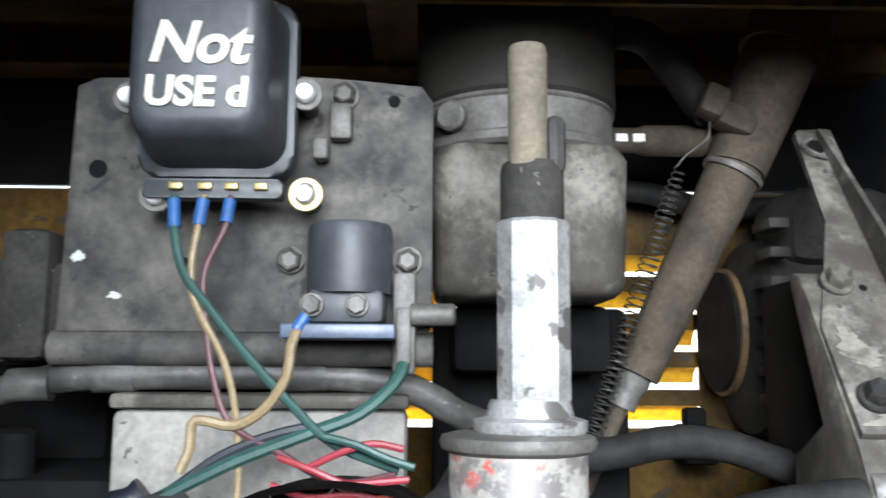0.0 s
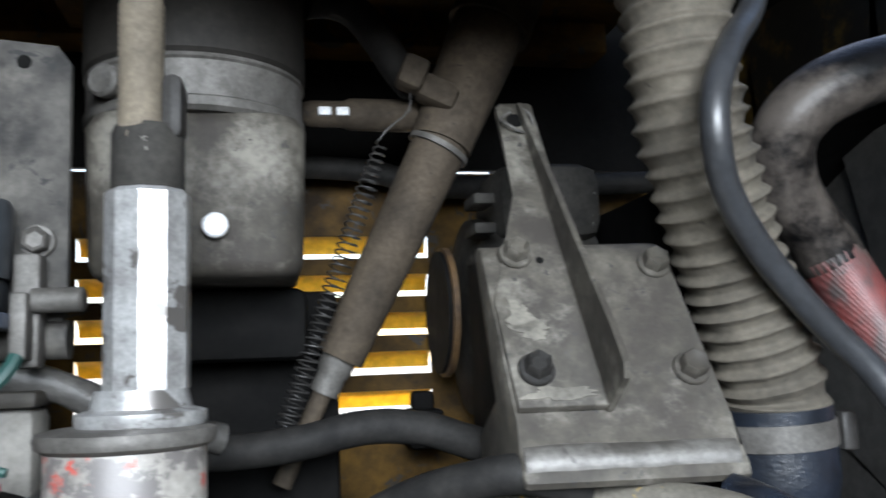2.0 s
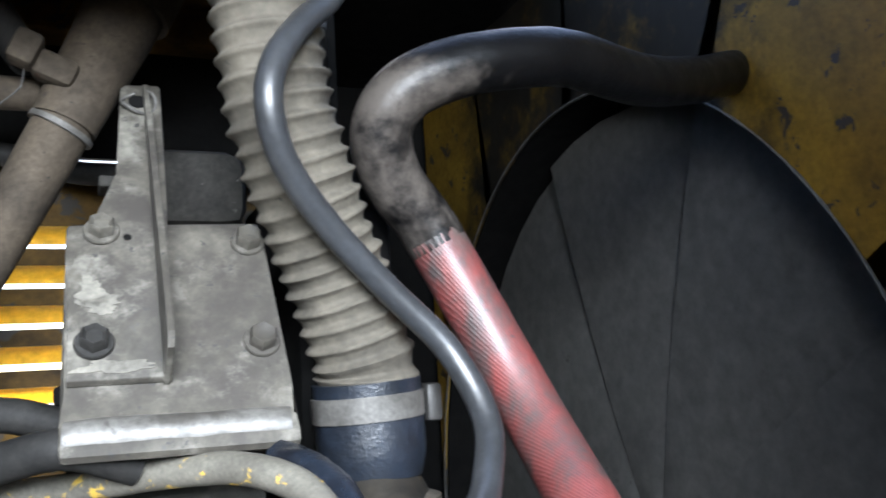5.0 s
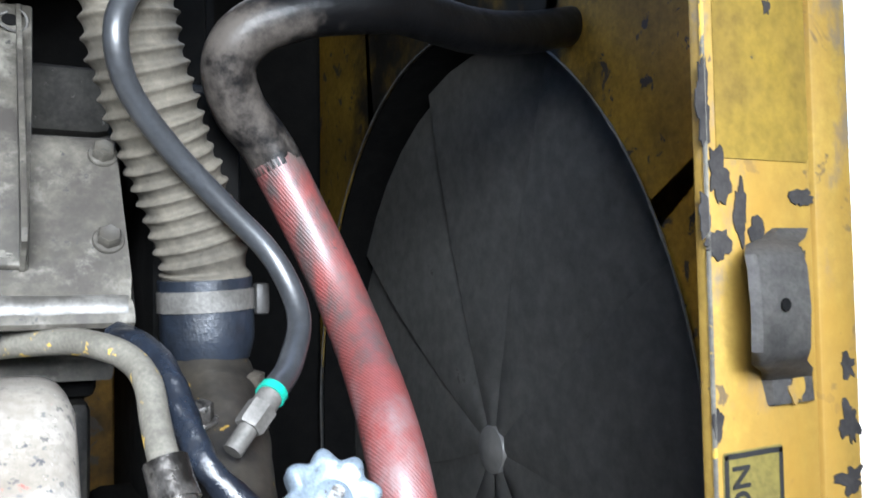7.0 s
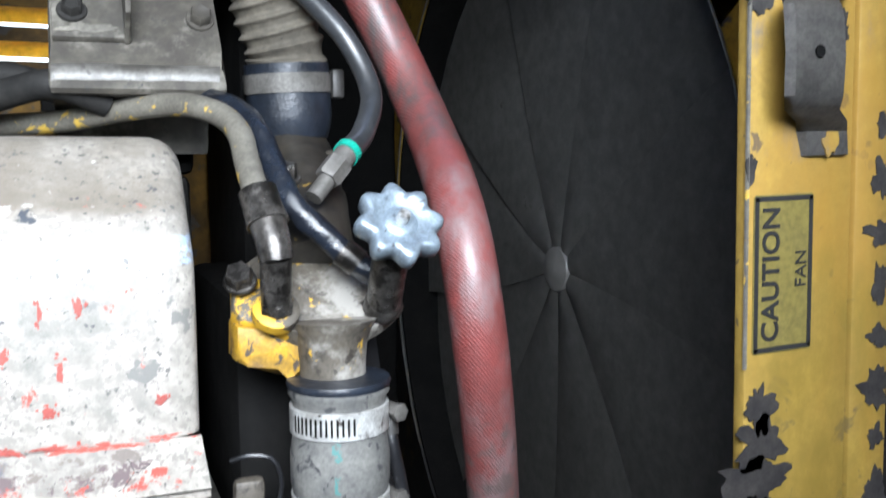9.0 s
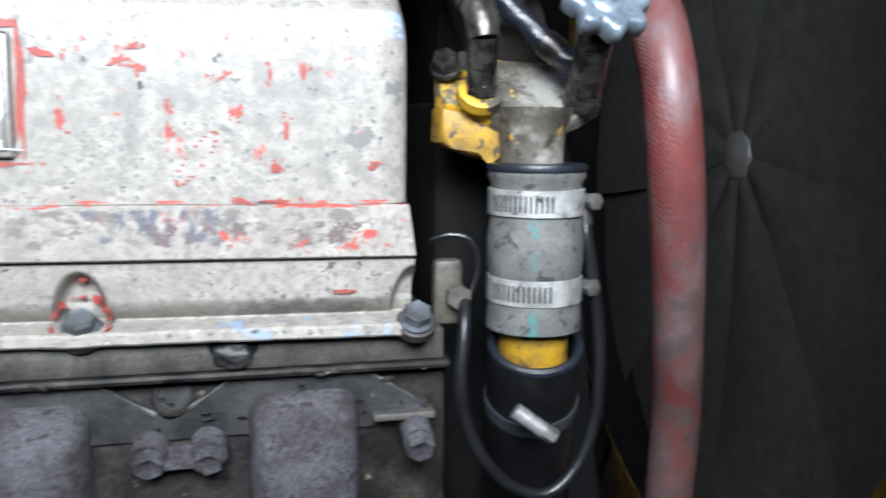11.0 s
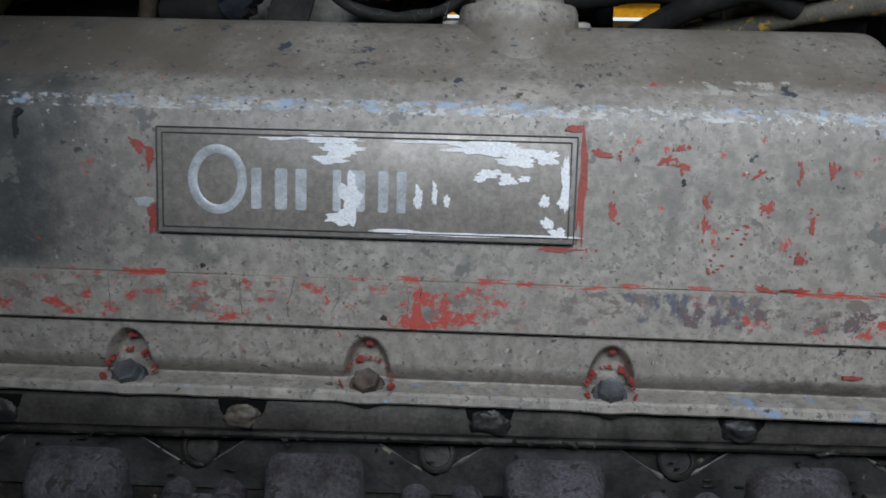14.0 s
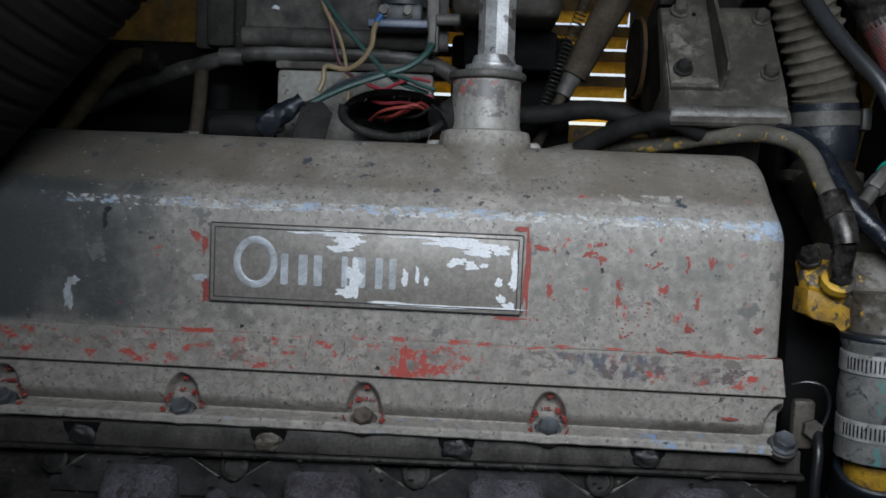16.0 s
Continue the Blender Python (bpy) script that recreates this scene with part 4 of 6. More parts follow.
LOW = [(-0.0022, 0.0521), (-0.0036, 0.0512), (-0.0038, 0.0276), (-0.0030, 0.0268), (0.0010, 0.0264), (0.0012, 0.0256), (-0.0006, 0.0250)] + \
      [(-0.0004 + 0.0012 * k / 44 + 0.0075 * max(0.0, (k / 44 - 0.62) / 0.38) ** 1.7, 0.0244 - 0.0266 * k / 44) for k in range(45)] + \
      [(0.0082, -0.0030), (0.0066, -0.0036), (0.0020, -0.0040), (-0.0048, -0.0055), (-0.0060, -0.0068), (-0.0064, -0.0106), (-0.0054, -0.0117), (0.010, -0.0122), (0.147, -0.0122), (0.147, 0.0521)]



def pocket(x, y, z):
    """Hollows round the bolts in the skirt, and a lip that bulges a little at each bolt."""
    for bx, by in BOLTS:
        q = 1 - ((x - bx) / 0.0128) ** 2 - (z / 0.0228) ** 2
        if q > 0 and -0.0032 < z < 0.0248 and y < 0.05:
            q = min(1.0, q * 1.7)
            y += 0.0095 * q * q * (3 - 2 * q) * (1 - 0.75 * max(0.0, (0.006 - z) / 0.0092))
    if z < -0.0035 and y < 0:
        y -= sum(0.0022 * math.exp(-((x - bx) / 0.009) ** 2) for bx, _ in BOLTS)
        z += 0.0004 * noise.noise((x * 60, 0, 0))
    return (x if z < -0.0032 else max(X0 - 0.002, min(x, X1 + 0.0035 - 0.0035 * max(0.0, (z - 0.029) / 0.022)))), y, z


bm = bmesh.new()
swept(bm, [X0 - 0.006 + (X1 + 0.016 - X0) * k / 560 for k in range(561)], LOW, pocket)
part("skirt", bm, M["cover"], cover, "", 30)
AXIS = Vector((0, -0.60, 0.80))
for k, (x, y) in enumerate(BOLTS):
    # seat in a dark colour, for the shadow round the sunk bolt
    bm = bmesh.new()
    lathe(bm, [(0.0098, -0.004), (0.0098, 0.0004), (0.0086, 0.0012)], Vector((x, y + 0.001, -0.0058)), AXIS, 28)
    part("bolt_seat", bm, M["bare"], cover, "sunk seat of the bolt, coloured dark for the shadow in it")
    bm = bmesh.new()
    hex_head(bm, Vector((x, y + 0.001, -0.0058)) + AXIS * 0.0012, AXIS, 0.0122, 0.0062, 0.0088, 0.0006)
    part("bolt", bm, M["rusty"] if k == 2 else M["bolt"], cover, "rusted bolt head" if k == 2 else "blue-grey bolt")
    if not k:
        continue
    bm = bmesh.new()
    rr = random.Random(60 + k)
    for a in range(-30 + 10 * k % 40, 210, 12):
        c, d = math.cos(radians(a)), math.sin(radians(a))
        size = 0.0006 + 0.0022 * rr.random() ** 2
        if rr.random() < 0.75:
            slab(bm, blot(size * 1.3, size, 640 + 20 * k + a % 17, 18), (x + (0.0108 + 0.0016 * rr.random()) * c, 0.0066 - 0.0060 * abs(c) ** 2 - 0.006 * (d < 0), -0.0015 + 0.0098 * d), (1, -0.4 * c, 0), (0, -0.2, 1), 0.0040)
    tagged(part("paint_ring", bm, M["ring_red"], cover, "red paint left round the bolt"), kind="stuff")
    part("paint_flake", slab(bmesh.new(), blot(0.0042, 0.0020, 700 + k, 40), (x + 0.001, 0.0036, 0.0170), (1, 0, 0), (0, -0.3, 1), 0.005), M["red_chip"], cover)
bm = bmesh.new()
hex_head(bm, (0.178, 0.012, 0.003), (0, -1, 0.1), 0.012, 0.005)
box(bm, (0.166, 0.013, -0.012), (0.181, 0.022, 0.022), 0.003)
part("end_lug", bm, M["cast_yellow"], cover, "cast lug with yellow paint")

# flakes of red paint on the face
CHIPS = [(-0.0195, 0.100, 0.004, 0.048), (-0.030, 0.0705, 0.022, 0.003), (-0.024, 0.1300, 0.010, 0.004), (-0.2345, 0.082, 0.006, 0.016), (-0.236, 0.110, 0.004, 0.014), (-0.242, 0.116, 0.008, 0.005), (-0.010, 0.118, 0.011, 0.004), (-0.004, 0.090, 0.004, 0.010), (0.021, 0.116, 0.008, 0.004), (0.027, 0.122, 0.006, 0.003), (0.030, 0.113, 0.006, 0.004), 
         (0.041, 0.096, 0.004, 0.006), (0.041, 0.085, 0.004, 0.008), (0.071, 0.094, 0.007, 0.006), (0.066, 0.110, 0.009, 0.002), (0.086, 0.112, 0.002, 0.008), (0.093, 0.086, 0.003, 0.009),
         (0.088, 0.069, 0.006, 0.005), (0.101, 0.113, 0.004, 0.007), (0.134, 0.070, 0.005, 0.004), (0.087, 0.0538, 0.015, 0.0018), (0.072, 0.0538, 0.010, 0.0025), (0.12, 0.010, 0.009, 0.0022)]


def face_y(z):
    return -0.0028 + 0.0232 * (z - 0.0562) if z > 0.0522 else -0.0041 if z > 0.0266 else -0.0012


chip_rnd = random.Random(21)
for k, (x, z, w, h) in enumerate(CHIPS):
    bm = slab(bmesh.new(), blot(w * 1.1, h * 1.1, 40 + k, 44), (x, face_y(z), z), (1, 0.1 * (k % 3 - 1), 0.25 * (k % 5 - 2) if max(w, h) < 0.012 else 0), (0, 0.023, 1), 0.0012)
    for j in range(4):
        a, d = chip_rnd.random() * 6.28, 0.7 + chip_rnd.random() * 0.7
        cx, cz = x + w * d * math.cos(a) * 0.7, z + h * d * math.sin(a) * 0.7
        if 0.054 < cz < 0.13:
            slab(bm, blot(0.0008 + 0.0016 * chip_rnd.random(), 0.0008 + 0.0018 * chip_rnd.random(), 300 + 4 * k + j, 14), (cx, face_y(cz), cz), (1, 0, 0), (0, 0.023, 1), 0.0012)
    part("paint_flake", bm, M["red_chip"], cover, "flake of old red paint")
bm = bmesh.new()
for k in range(26):
    a = 2 * math.pi * k / 26
    if k % 4:
        slab(bm, blot(0.0022, 0.0012, k), (0.053 + 0.0045 * math.cos(a) + 0.008 * math.sin(a), face_y(0.073 + 0.012 * math.sin(a)), 0.073 + 0.012 * math.sin(a)), (1, 0, 0), (0, 0.023, 1), 0.0012)
tagged(part("paint_scratch", bm, M["red_chip"], cover, "ring of red paint scratches"), kind="stuff")

# raised badge; its lettering is reduced to plain worn shapes
BL, BR, BB, BT = -0.2315, -0.0225, 0.0730, 0.1262
badge = part("badge", slab(bmesh.new(), rounded(BR - BL, BT - BB, 0.0015), ((BL + BR) / 2, -0.0044, (BB + BT) / 2), (1, 0, 0), (0, 0, 1), 0.0045, 0.0006), M["badge"], cover, "worn grey name badge")
bm = bmesh.new()
for off in (0.0, 0.0028):
    w, h = BR - BL - 2 * off - 0.0008, BT - BB - 2 * off - 0.0008
    o = [(-w / 2, -h / 2), (w / 2, -h / 2), (w / 2, h / 2), (-w / 2, h / 2), (-w / 2, -h / 2)]
    for (a, b), (c, d) in zip(o, o[1:]):
        tube(bm, [((BL + BR) / 2 + a, -0.0046, (BB + BT) / 2 + b), ((BL + BR) / 2 + c, -0.0046, (BB + BT) / 2 + d)], 0.0004, 6)
part("badge_border", bm, M["badge_dark"], badge, "thin double border line")
bm = bmesh.new()


def bar(x, z, w, h):
    part("badge_bar", slab(bmesh.new(), rounded(w, h, min(w, h) * 0.2, 2), (x, -0.0047, z), (1, 0, 0), (0, 0.004, 1), 0.0004), M["foil_dull"], badge, "plain light bar where lettering was")


ringo = [(-0.2005 + 0.0125 * math.cos(a), -0.0046, 0.1005 + 0.0150 * math.sin(a)) for a in (2 * math.pi * k / 24 for k in range(25))]
tube(bm, ringo, 0.0024, 6, 0.004)
for v in bm.verts:
    v.co.y = -0.0046 + (v.co.y + 0.0046) * 0.15
part("badge_ring", bm, M["foil_dull"], badge, "plain light ring where lettering was")
for x, w in ((-0.1810, 0.005), (-0.1685, 0.006), (-0.1585, 0.0055), (-0.1405, 0.004), (-0.1310, 0.009), (-0.1175, 0.005), (-0.1085, 0.0045)):
    bar(x, 0.0965, w, 0.0205)
FOIL = [(-0.143, 0.1215, 0.030, 0.004), (-0.136, 0.116, 0.020, 0.006), (-0.145, 0.112, 0.014, 0.004), (-0.134, 0.093, 0.010, 0.020), (-0.139, 0.083, 0.012, 0.006), (-0.066, 0.1195, 0.045, 0.006), (-0.052, 0.114, 0.020, 0.006), (-0.038, 0.116, 0.012, 0.008),
        (-0.028, 0.102, 0.005, 0.022), (-0.0285, 0.094, 0.006, 0.006), (-0.064, 0.107, 0.010, 0.004), (-0.056, 0.104, 0.008, 0.005), (-0.070, 0.104, 0.006, 0.003), (-0.038, 0.094, 0.004, 0.006), (-0.036, 0.083, 0.005, 0.006), (-0.030, 0.079, 0.008, 0.004),
        (-0.075, 0.0765, 0.080, 0.0018), (-0.110, 0.077, 0.025, 0.0022), (-0.090, 0.1215, 0.03, 0.0015), (-0.168, 0.1215, 0.02, 0.0015), (-0.100, 0.094, 0.004, 0.010), (-0.092, 0.097, 0.003, 0.012), (-0.086, 0.092, 0.003, 0.008), (-0.048, 0.105, 0.006, 0.003)]
for k, (x, z, w, h) in enumerate(FOIL):
    part("foil_patch", slab(bmesh.new(), blot(w * 1.25, h * 1.25, 70 + k, 48), (x, -0.0048, z), (1, 0, 0), (0, 0.004, 1), 0.0004), M["foil"], badge, "white remains of foil")
# cracks in the paint, drips
CRACKS = [((0.128, 0.0424), (0.124, 0.0399), (0.121, 0.0389), (0.1165, 0.0329), (0.114, 0.0314)), ((0.121, 0.0389), (0.1195, 0.0434), (0.1185, 0.0454)), ((-0.258, 0.0509), (-0.2575, 0.0424), (-0.2572, 0.0324)), ((-0.190, 0.0509), (-0.1895, 0.0404), (-0.1885, 0.0319)),
          ((-0.162, 0.0509), (-0.1635, 0.0434), (-0.1655, 0.0384), (-0.165, 0.0314)), ((-0.139, 0.0509), (-0.139, 0.0424), (-0.143, 0.0339)), ((-0.105, 0.0484), (-0.1035, 0.0424), (-0.1045, 0.0364)), ((-0.0975, 0.0489), (-0.098, 0.0434)), ((0.03, 0.0494), (0.0305, 0.0434), (0.030, 0.0384))]
for k, line in enumerate(CRACKS):
    tri = []
    for (a, b), (c, d) in zip(line, line[1:]):
        tri += [(a + (c - a) * u / 4 + 0.0006 * noise.noise((a * 900 + u, k, 0)), -0.0037, b + (d - b) * u / 4) for u in range(4)]
    part("crack", tube(bmesh.new(), tri + [(line[-1][0], -0.0037, line[-1][1])], lambda u, f: 0.00012 + 0.00022 * abs(noise.noise((f * 500, k, 1))), 4, 0.002), M["ink"], cover)
for k, (x, z, w, h, m) in enumerate(((-0.3051, 0.1237, 0.004, 0.013, "ink"), (-0.3035, 0.131, 0.006, 0.004, "ink"), (-0.3287, 0.0723, 0.007, 0.026, "foil_dull"), (-0.326, 0.082, 0.008, 0.008, "foil_dull"), (-0.209, 0.0565, 0.003, 0.003, "ink"), (-0.116, 0.0328, 0.0045, 0.0035, "ink"), (0.030, 0.105, 0.003, 0.004, "ink"), (-0.239, 0.088, 0.010, 0.006, "foil_dull"))):
    part("smear", slab(bmesh.new(), blot(w, h, 900 + k, 40), (x, face_y(z), z), (1, 0, 0), (0, 0.023, 1), 0.0012), M[m], cover, "black drip" if m == "ink" else "silvery smear")

# the cover sits a little askew on the head
cover.rotation_euler = (0, radians(0.4), radians(-1.2))

# filler neck on the cover
NX, NY = -0.0495, 0.079
bm = bmesh.new()
lathe(bm, [(0.0410, 0.147), (0.0392, 0.152), (0.0372, 0.160), (0.0355, 0.170), (0.0345, 0.184), (0.0338, 0.1935), (0.0325, 0.197), (0.0265, 0.1985)], (NX, NY - 0.002, 0), (0, 0, 1), 48)
for v in bm.verts:
    if v.co.y < NY - 0.002:
        v.co.y = NY - 0.002 - (NY - 0.002 - v.co.y) * (1 + 9.0 * max(0.0, 0.1935 - v.co.z))
part("neck_boss", bm, M["cover"], cover, "", 30)
for s in (-1, 1):
    part("neck_ear", box(bmesh.new(), (NX + s * 0.037 - 0.007, NY - 0.004, 0.178), (NX + s * 0.037 + 0.005, NY + 0.03, 0.1905), 0.003), M["cover"], cover)

filler = thing("filler_pipe", (NX, NY, 0.198), "silver-painted filler pipe with a bright zinc shaft on the valve cover", "filler pipe")
bm = bmesh.new()
lathe(bm, [(0.0262, 0.196), (0.0262, 0.200), (0.0256, 0.2015), (0.0256, 0.2355), (0.025, 0.237)], (NX, NY, 0), (0, 0, 1), 48)
part("collar", bm, M["neck"], filler)
bm = bmesh.new()
lathe(bm, [(0.026, 0.2345), (0.0285, 0.236), (0.0292, 0.2385), (0.0285, 0.2405), (0.0245, 0.2415), (0.0190, 0.2420)], (NX, NY, 0), (0, 0, 1), 48)
part("rim", bm, M["steel"], filler, "dull grey rim of the cap")
SX = -0.0435
bm = bmesh.new()
lathe(bm, [(0.0205, 0.2415), (0.0212, 0.2425), (0.0212, 0.2462), (0.0165, 0.2475), (0.0150, 0.2535)], (SX - 0.0015, NY, 0), (0, 0, 1), 36)
part("nut", bm, M["zinc"], filler, "bright flat nut")
bm = bmesh.new()
lathe(bm, [(0.0142, 0.2535), (0.0142, 0.3195), (0.0128, 0.321)], (SX, NY, 0), (0, 0, 1), 10, 1.0, 0.25)
part("shaft", bm, M["zinc"], filler, "faceted bright zinc shaft", 20)
bm = bmesh.new()
lathe(bm, [(0.0118, 0.3195), (0.0123, 0.321), (0.0123, 0.341), (0.0112, 0.3435), (0.006, 0.3445)], (SX, NY, 0), (0, 0, 1), 32)
part("sleeve", bm, M["dust_dark"], filler, "dusty dark sleeve")
bm = bmesh.new()
box(bm, (SX + 0.0045, NY - 0.009, 0.338), (SX + 0.0125, NY + 0.009, 0.362), 0.004)
part("fork", bm, M["steel_dark"], filler, "dark forked end of the sleeve")
bm = bmesh.new()
lathe(bm, [(0.0078, 0.338)] + [(0.0078 - 0.00035 * (k % 2), 0.340 + k * 0.0011) for k in range(44)] + [(0.0070, 0.3895)], (SX - 0.002, NY - 0.004, 0), (0, 0, 1), 28)
part("rod", bm, M["rod"], filler, "dusty threaded rod", 60)


# ---- behind the cover: plate, regulator, relay ----
PLATE_Y = 0.135
plate = thing("mounting_plate", (-0.165, 0.14, 0.268), "grimy steel mounting plate with patches of grey dirt", "mounting plate")
bm = bmesh.new()
slab(bm, [(-0.247, 0.280), (-0.083, 0.280), (-0.0815, 0.284), (-0.0815, 0.386), (-0.087, 0.3935), (-0.118, 0.396), (-0.150, 0.398), (-0.235, 0.396), (-0.244, 0.392)], (0, PLATE_Y, 0), (1, 0, 0), (0, 0, 1), 0.004, 0.0008)
part("sheet", bm, M["plate"], plate)
bm = bmesh.new()
tube(bm, [(-0.249, PLATE_Y + 0.004, 0.273), (-0.081, PLATE_Y + 0.004, 0.273)], 0.0078, 16)
part("rolled_edge", bm, M["plate"], plate)
for x, z, r in ((-0.0995, 0.386, 0.0028), (-0.2325, 0.353, 0.0042), (-0.192, 0.311, 0.0022)):
    bm = bmesh.new()
    lathe(bm, [(r, 0.0), (r, 0.0006)], (x, PLATE_Y, z), (0, -1, 0), 20)
    part("hole", bm, M["black"], plate)
for x, z, w in ((-0.122, 0.388, 0.0068), (-0.0925, 0.312, 0.0068), (-0.1445, 0.312, 0.0062)):
    bm = bmesh.new()
    hex_head(bm, (x, PLATE_Y, z), (0, -1, 0), 0.0095, 0.006, w, 0.0015)
    part("bolt", bm, M["steel"], plate)
for k, (x, z, w, h) in enumerate(((-0.239, 0.313, 0.007, 0.005), (-0.222, 0.296, 0.006, 0.004))):
    part("paint_splash", slab(bmesh.new(), blot(w, h, 200 + k), (x, PLATE_Y - 0.0012, z), (1, 0, 0), (0, 0, 1), 0.0013), M["foil_dull"], plate, "splash of light paint")
bm = bmesh.new()
box(bm, (-0.128, PLATE_Y - 0.009, 0.366), (-0.118, PLATE_Y - 0.001, 0.383), 0.002)
box(bm, (-0.135, PLATE_Y - 0.012, 0.356), (-0.128, PLATE_Y - 0.001, 0.366), 0.002)
part("clip", bm, M["steel"], plate, "small bent clip beside the bolt")

# regulator
RY = 0.112
reg = thing("voltage_regulator", (-0.172, RY, 0.34), "black plastic voltage regulator with white hand-painted words", "voltage regulator")
bm = bmesh.new()
slab(bm, rounded(0.066, 0.078, 0.010), (-0.1735, RY - 0.004, 0.383), (1, 0, 0), (0, 0, 1), 0.010, 0.002)
part("base", bm, M["black_plastic"], reg)
bm = bmesh.new()
rows = []
for y, w, h, dz in ((RY - 0.004, 0.060, 0.072, 0), (RY - 0.010, 0.0585, 0.070, 0), (RY - 0.030, 0.0545, 0.065, 0.001), (RY - 0.036, 0.052, 0.062, 0.001), (RY - 0.0395, 0.0465, 0.0565, 0.001), (RY - 0.0405, 0.040, 0.050, 0.001)):
    rows.append([bm.verts.new((-0.1735 + a, y, 0.3835 + dz + b)) for a, b in rounded(w, h, min(w, h) * 0.2, 6)])
for a, b in zip(rows, rows[1:]):
    for j in range(len(a)):
        bm.faces.new((a[j], a[(j + 1) % len(a)], b[(j + 1) % len(a)], b[j]))
bm.faces.new(rows[-1]), bm.faces.new(rows[0][::-1])
part("housing", bm, M["black_plastic"], reg, "", 60)
FACE = RY - 0.0414
writing("word", "Not", 0.0225, (-0.1725, FACE, 0.3875), (1, 0, -0.02), (0, 0, 1), M["white_ink"], reg, "the word Not painted in white", 0.0003, 0.22, 0.0007)
writing("word", "USE d", 0.0160, (-0.1725, FACE, 0.3683), (1, 0, -0.01), (0, 0, 1), M["white_ink"], reg, "the word USEd painted in white", 0.0003, 0.05, 0.0006)
bm = bmesh.new()
slab(bm, rounded(0.058, 0.008, 0.002), (-0.1735, RY - 0.007, 0.3385), (1, 0, 0), (0, 0, 1), 0.009, 0.001)
part("terminal_strip", bm, M["black_plastic"], reg)
for x in (-0.188, -0.176, -0.165, -0.153):
    bm = bmesh.new()
    box(bm, (x - 0.0028, RY - 0.010, 0.3375), (x + 0.0028, RY - 0.0065, 0.3405), 0.0006)
    part("contact", bm, M["brass"], reg)
for x, z, m in ((-0.1985, 0.3365, "zinc"), (-0.1355, 0.3375, "brass"), (-0.1365, 0.3815, "zinc"), (-0.2115, 0.379, "zinc")):
    bm = bmesh.new()
    lathe(bm, [(0.0070, 0), (0.0074, 0.001), (0.0070, 0.002)], (x, RY + 0.001, z), (0, -1, 0), 24)
    ear = part("ear", bm, M["brass"] if m == "brass" else M["steel"], reg, "round mounting ear")
    bm = bmesh.new()
    lathe(bm, [(0.0046, 0.0018), (0.0046, 0.0045), (0.0036, 0.0055), (0.0022, 0.0052)], (x, RY + 0.001, z), (0, -1, 0), 20)
    part("screw", bm, M["zinc"], ear)
for x, z in ((-0.2, 0.337), (-0.1355, 0.3375), (-0.138, 0.381), (-0.209, 0.379)):
    part("standoff", lathe(bmesh.new(), [(0.004, 0.0), (0.004, PLATE_Y - RY - 0.001)], (x, RY + 0.001, z), (0, 1, 0), 12), M["steel_dark"], reg)

# relay
relay = thing("relay", (-0.117, 0.12, 0.28), "black cylindrical relay with two screw terminals on the plate", "relay")
bm = bmesh.new()
lathe(bm, [(0.0178, 0.296), (0.0182, 0.300), (0.0182, 0.3235), (0.0172, 0.3258), (0.014, 0.3265)], (-0.1172, 0.122, 0), (0, 0, 1), 40)
part("can", bm, M["black_plastic"], relay)
bm = bmesh.new()
box(bm, (-0.1335, 0.108, 0.283), (-0.1015, 0.134, 0.2975), 0.003)
part("body", bm, M["black_plastic"], relay)
bm = bmesh.new()
box(bm, (-0.1425, 0.098, 0.2765), (-0.0965, 0.128, 0.2825), 0.001)
part("foot", bm, M["blue_foot"], relay, "blue-grey plastic foot")
for x in (-0.131, -0.1125):
    bm = bmesh.new()
    hex_head(bm, (x, 0.108, 0.2905), (0, -1, 0), 0.007, 0.004, 0.005)
    part("terminal", bm, M["steel"], relay)
bm = bmesh.new()
box(bm, (-0.0985, 0.122, 0.262), (-0.0885, 0.134, 0.306), 0.002)
box(bm, (-0.0965, 0.112, 0.265), (-0.0905, 0.123, 0.29), 0.001)
part("lug", bm, M["steel"], relay, "dusty metal lug")
bm = bmesh.new()
lathe(bm, [(0.0048, 0), (0.0048, 0.018), (0.0038, 0.019)], (-0.0905, 0.121, 0.2875), (1, -0.1, 0), 16)
part("stud", bm, M["steel"], relay)


def wire(name, pts, r, mat, label, ends=None):
    w = thing(name, pts[0], label, "wire", "wires behind the cover")
    part("strand", tube(bmesh.new(), pts, r, 8, 0.004), mat, w)
    if ends:
        a, b = ends
        part("terminal_sleeve", tube(bmesh.new(), [a, b], 0.0026, 10), M["blue_terminal"], w, "blue terminal sleeve")
    return w


wire("wire", [(-0.1885, 0.104, 0.335), (-0.1870, 0.100, 0.322), (-0.1815, 0.097, 0.303), (-0.170, 0.096, 0.288), (-0.155, 0.096, 0.270), (-0.138, 0.096, 0.252), (-0.120, 0.094, 0.236), (-0.094, 0.092, 0.226)], 0.0019, WIRES["green"], "dark green wire from the regulator to the loom", ((-0.1882, 0.103, 0.333), (-0.1868, 0.1005, 0.321)))
wire("wire", [(-0.1762, 0.104, 0.335), (-0.1770, 0.100, 0.322), (-0.1785, 0.098, 0.306), (-0.176, 0.097, 0.290), (-0.164, 0.097, 0.268), (-0.158, 0.097, 0.245), (-0.156, 0.095, 0.220), (-0.157, 0.092, 0.205)], 0.0015, WIRES["tan"], "tan wire from the regulator", ((-0.1762, 0.103, 0.333), (-0.1770, 0.1005, 0.322)))
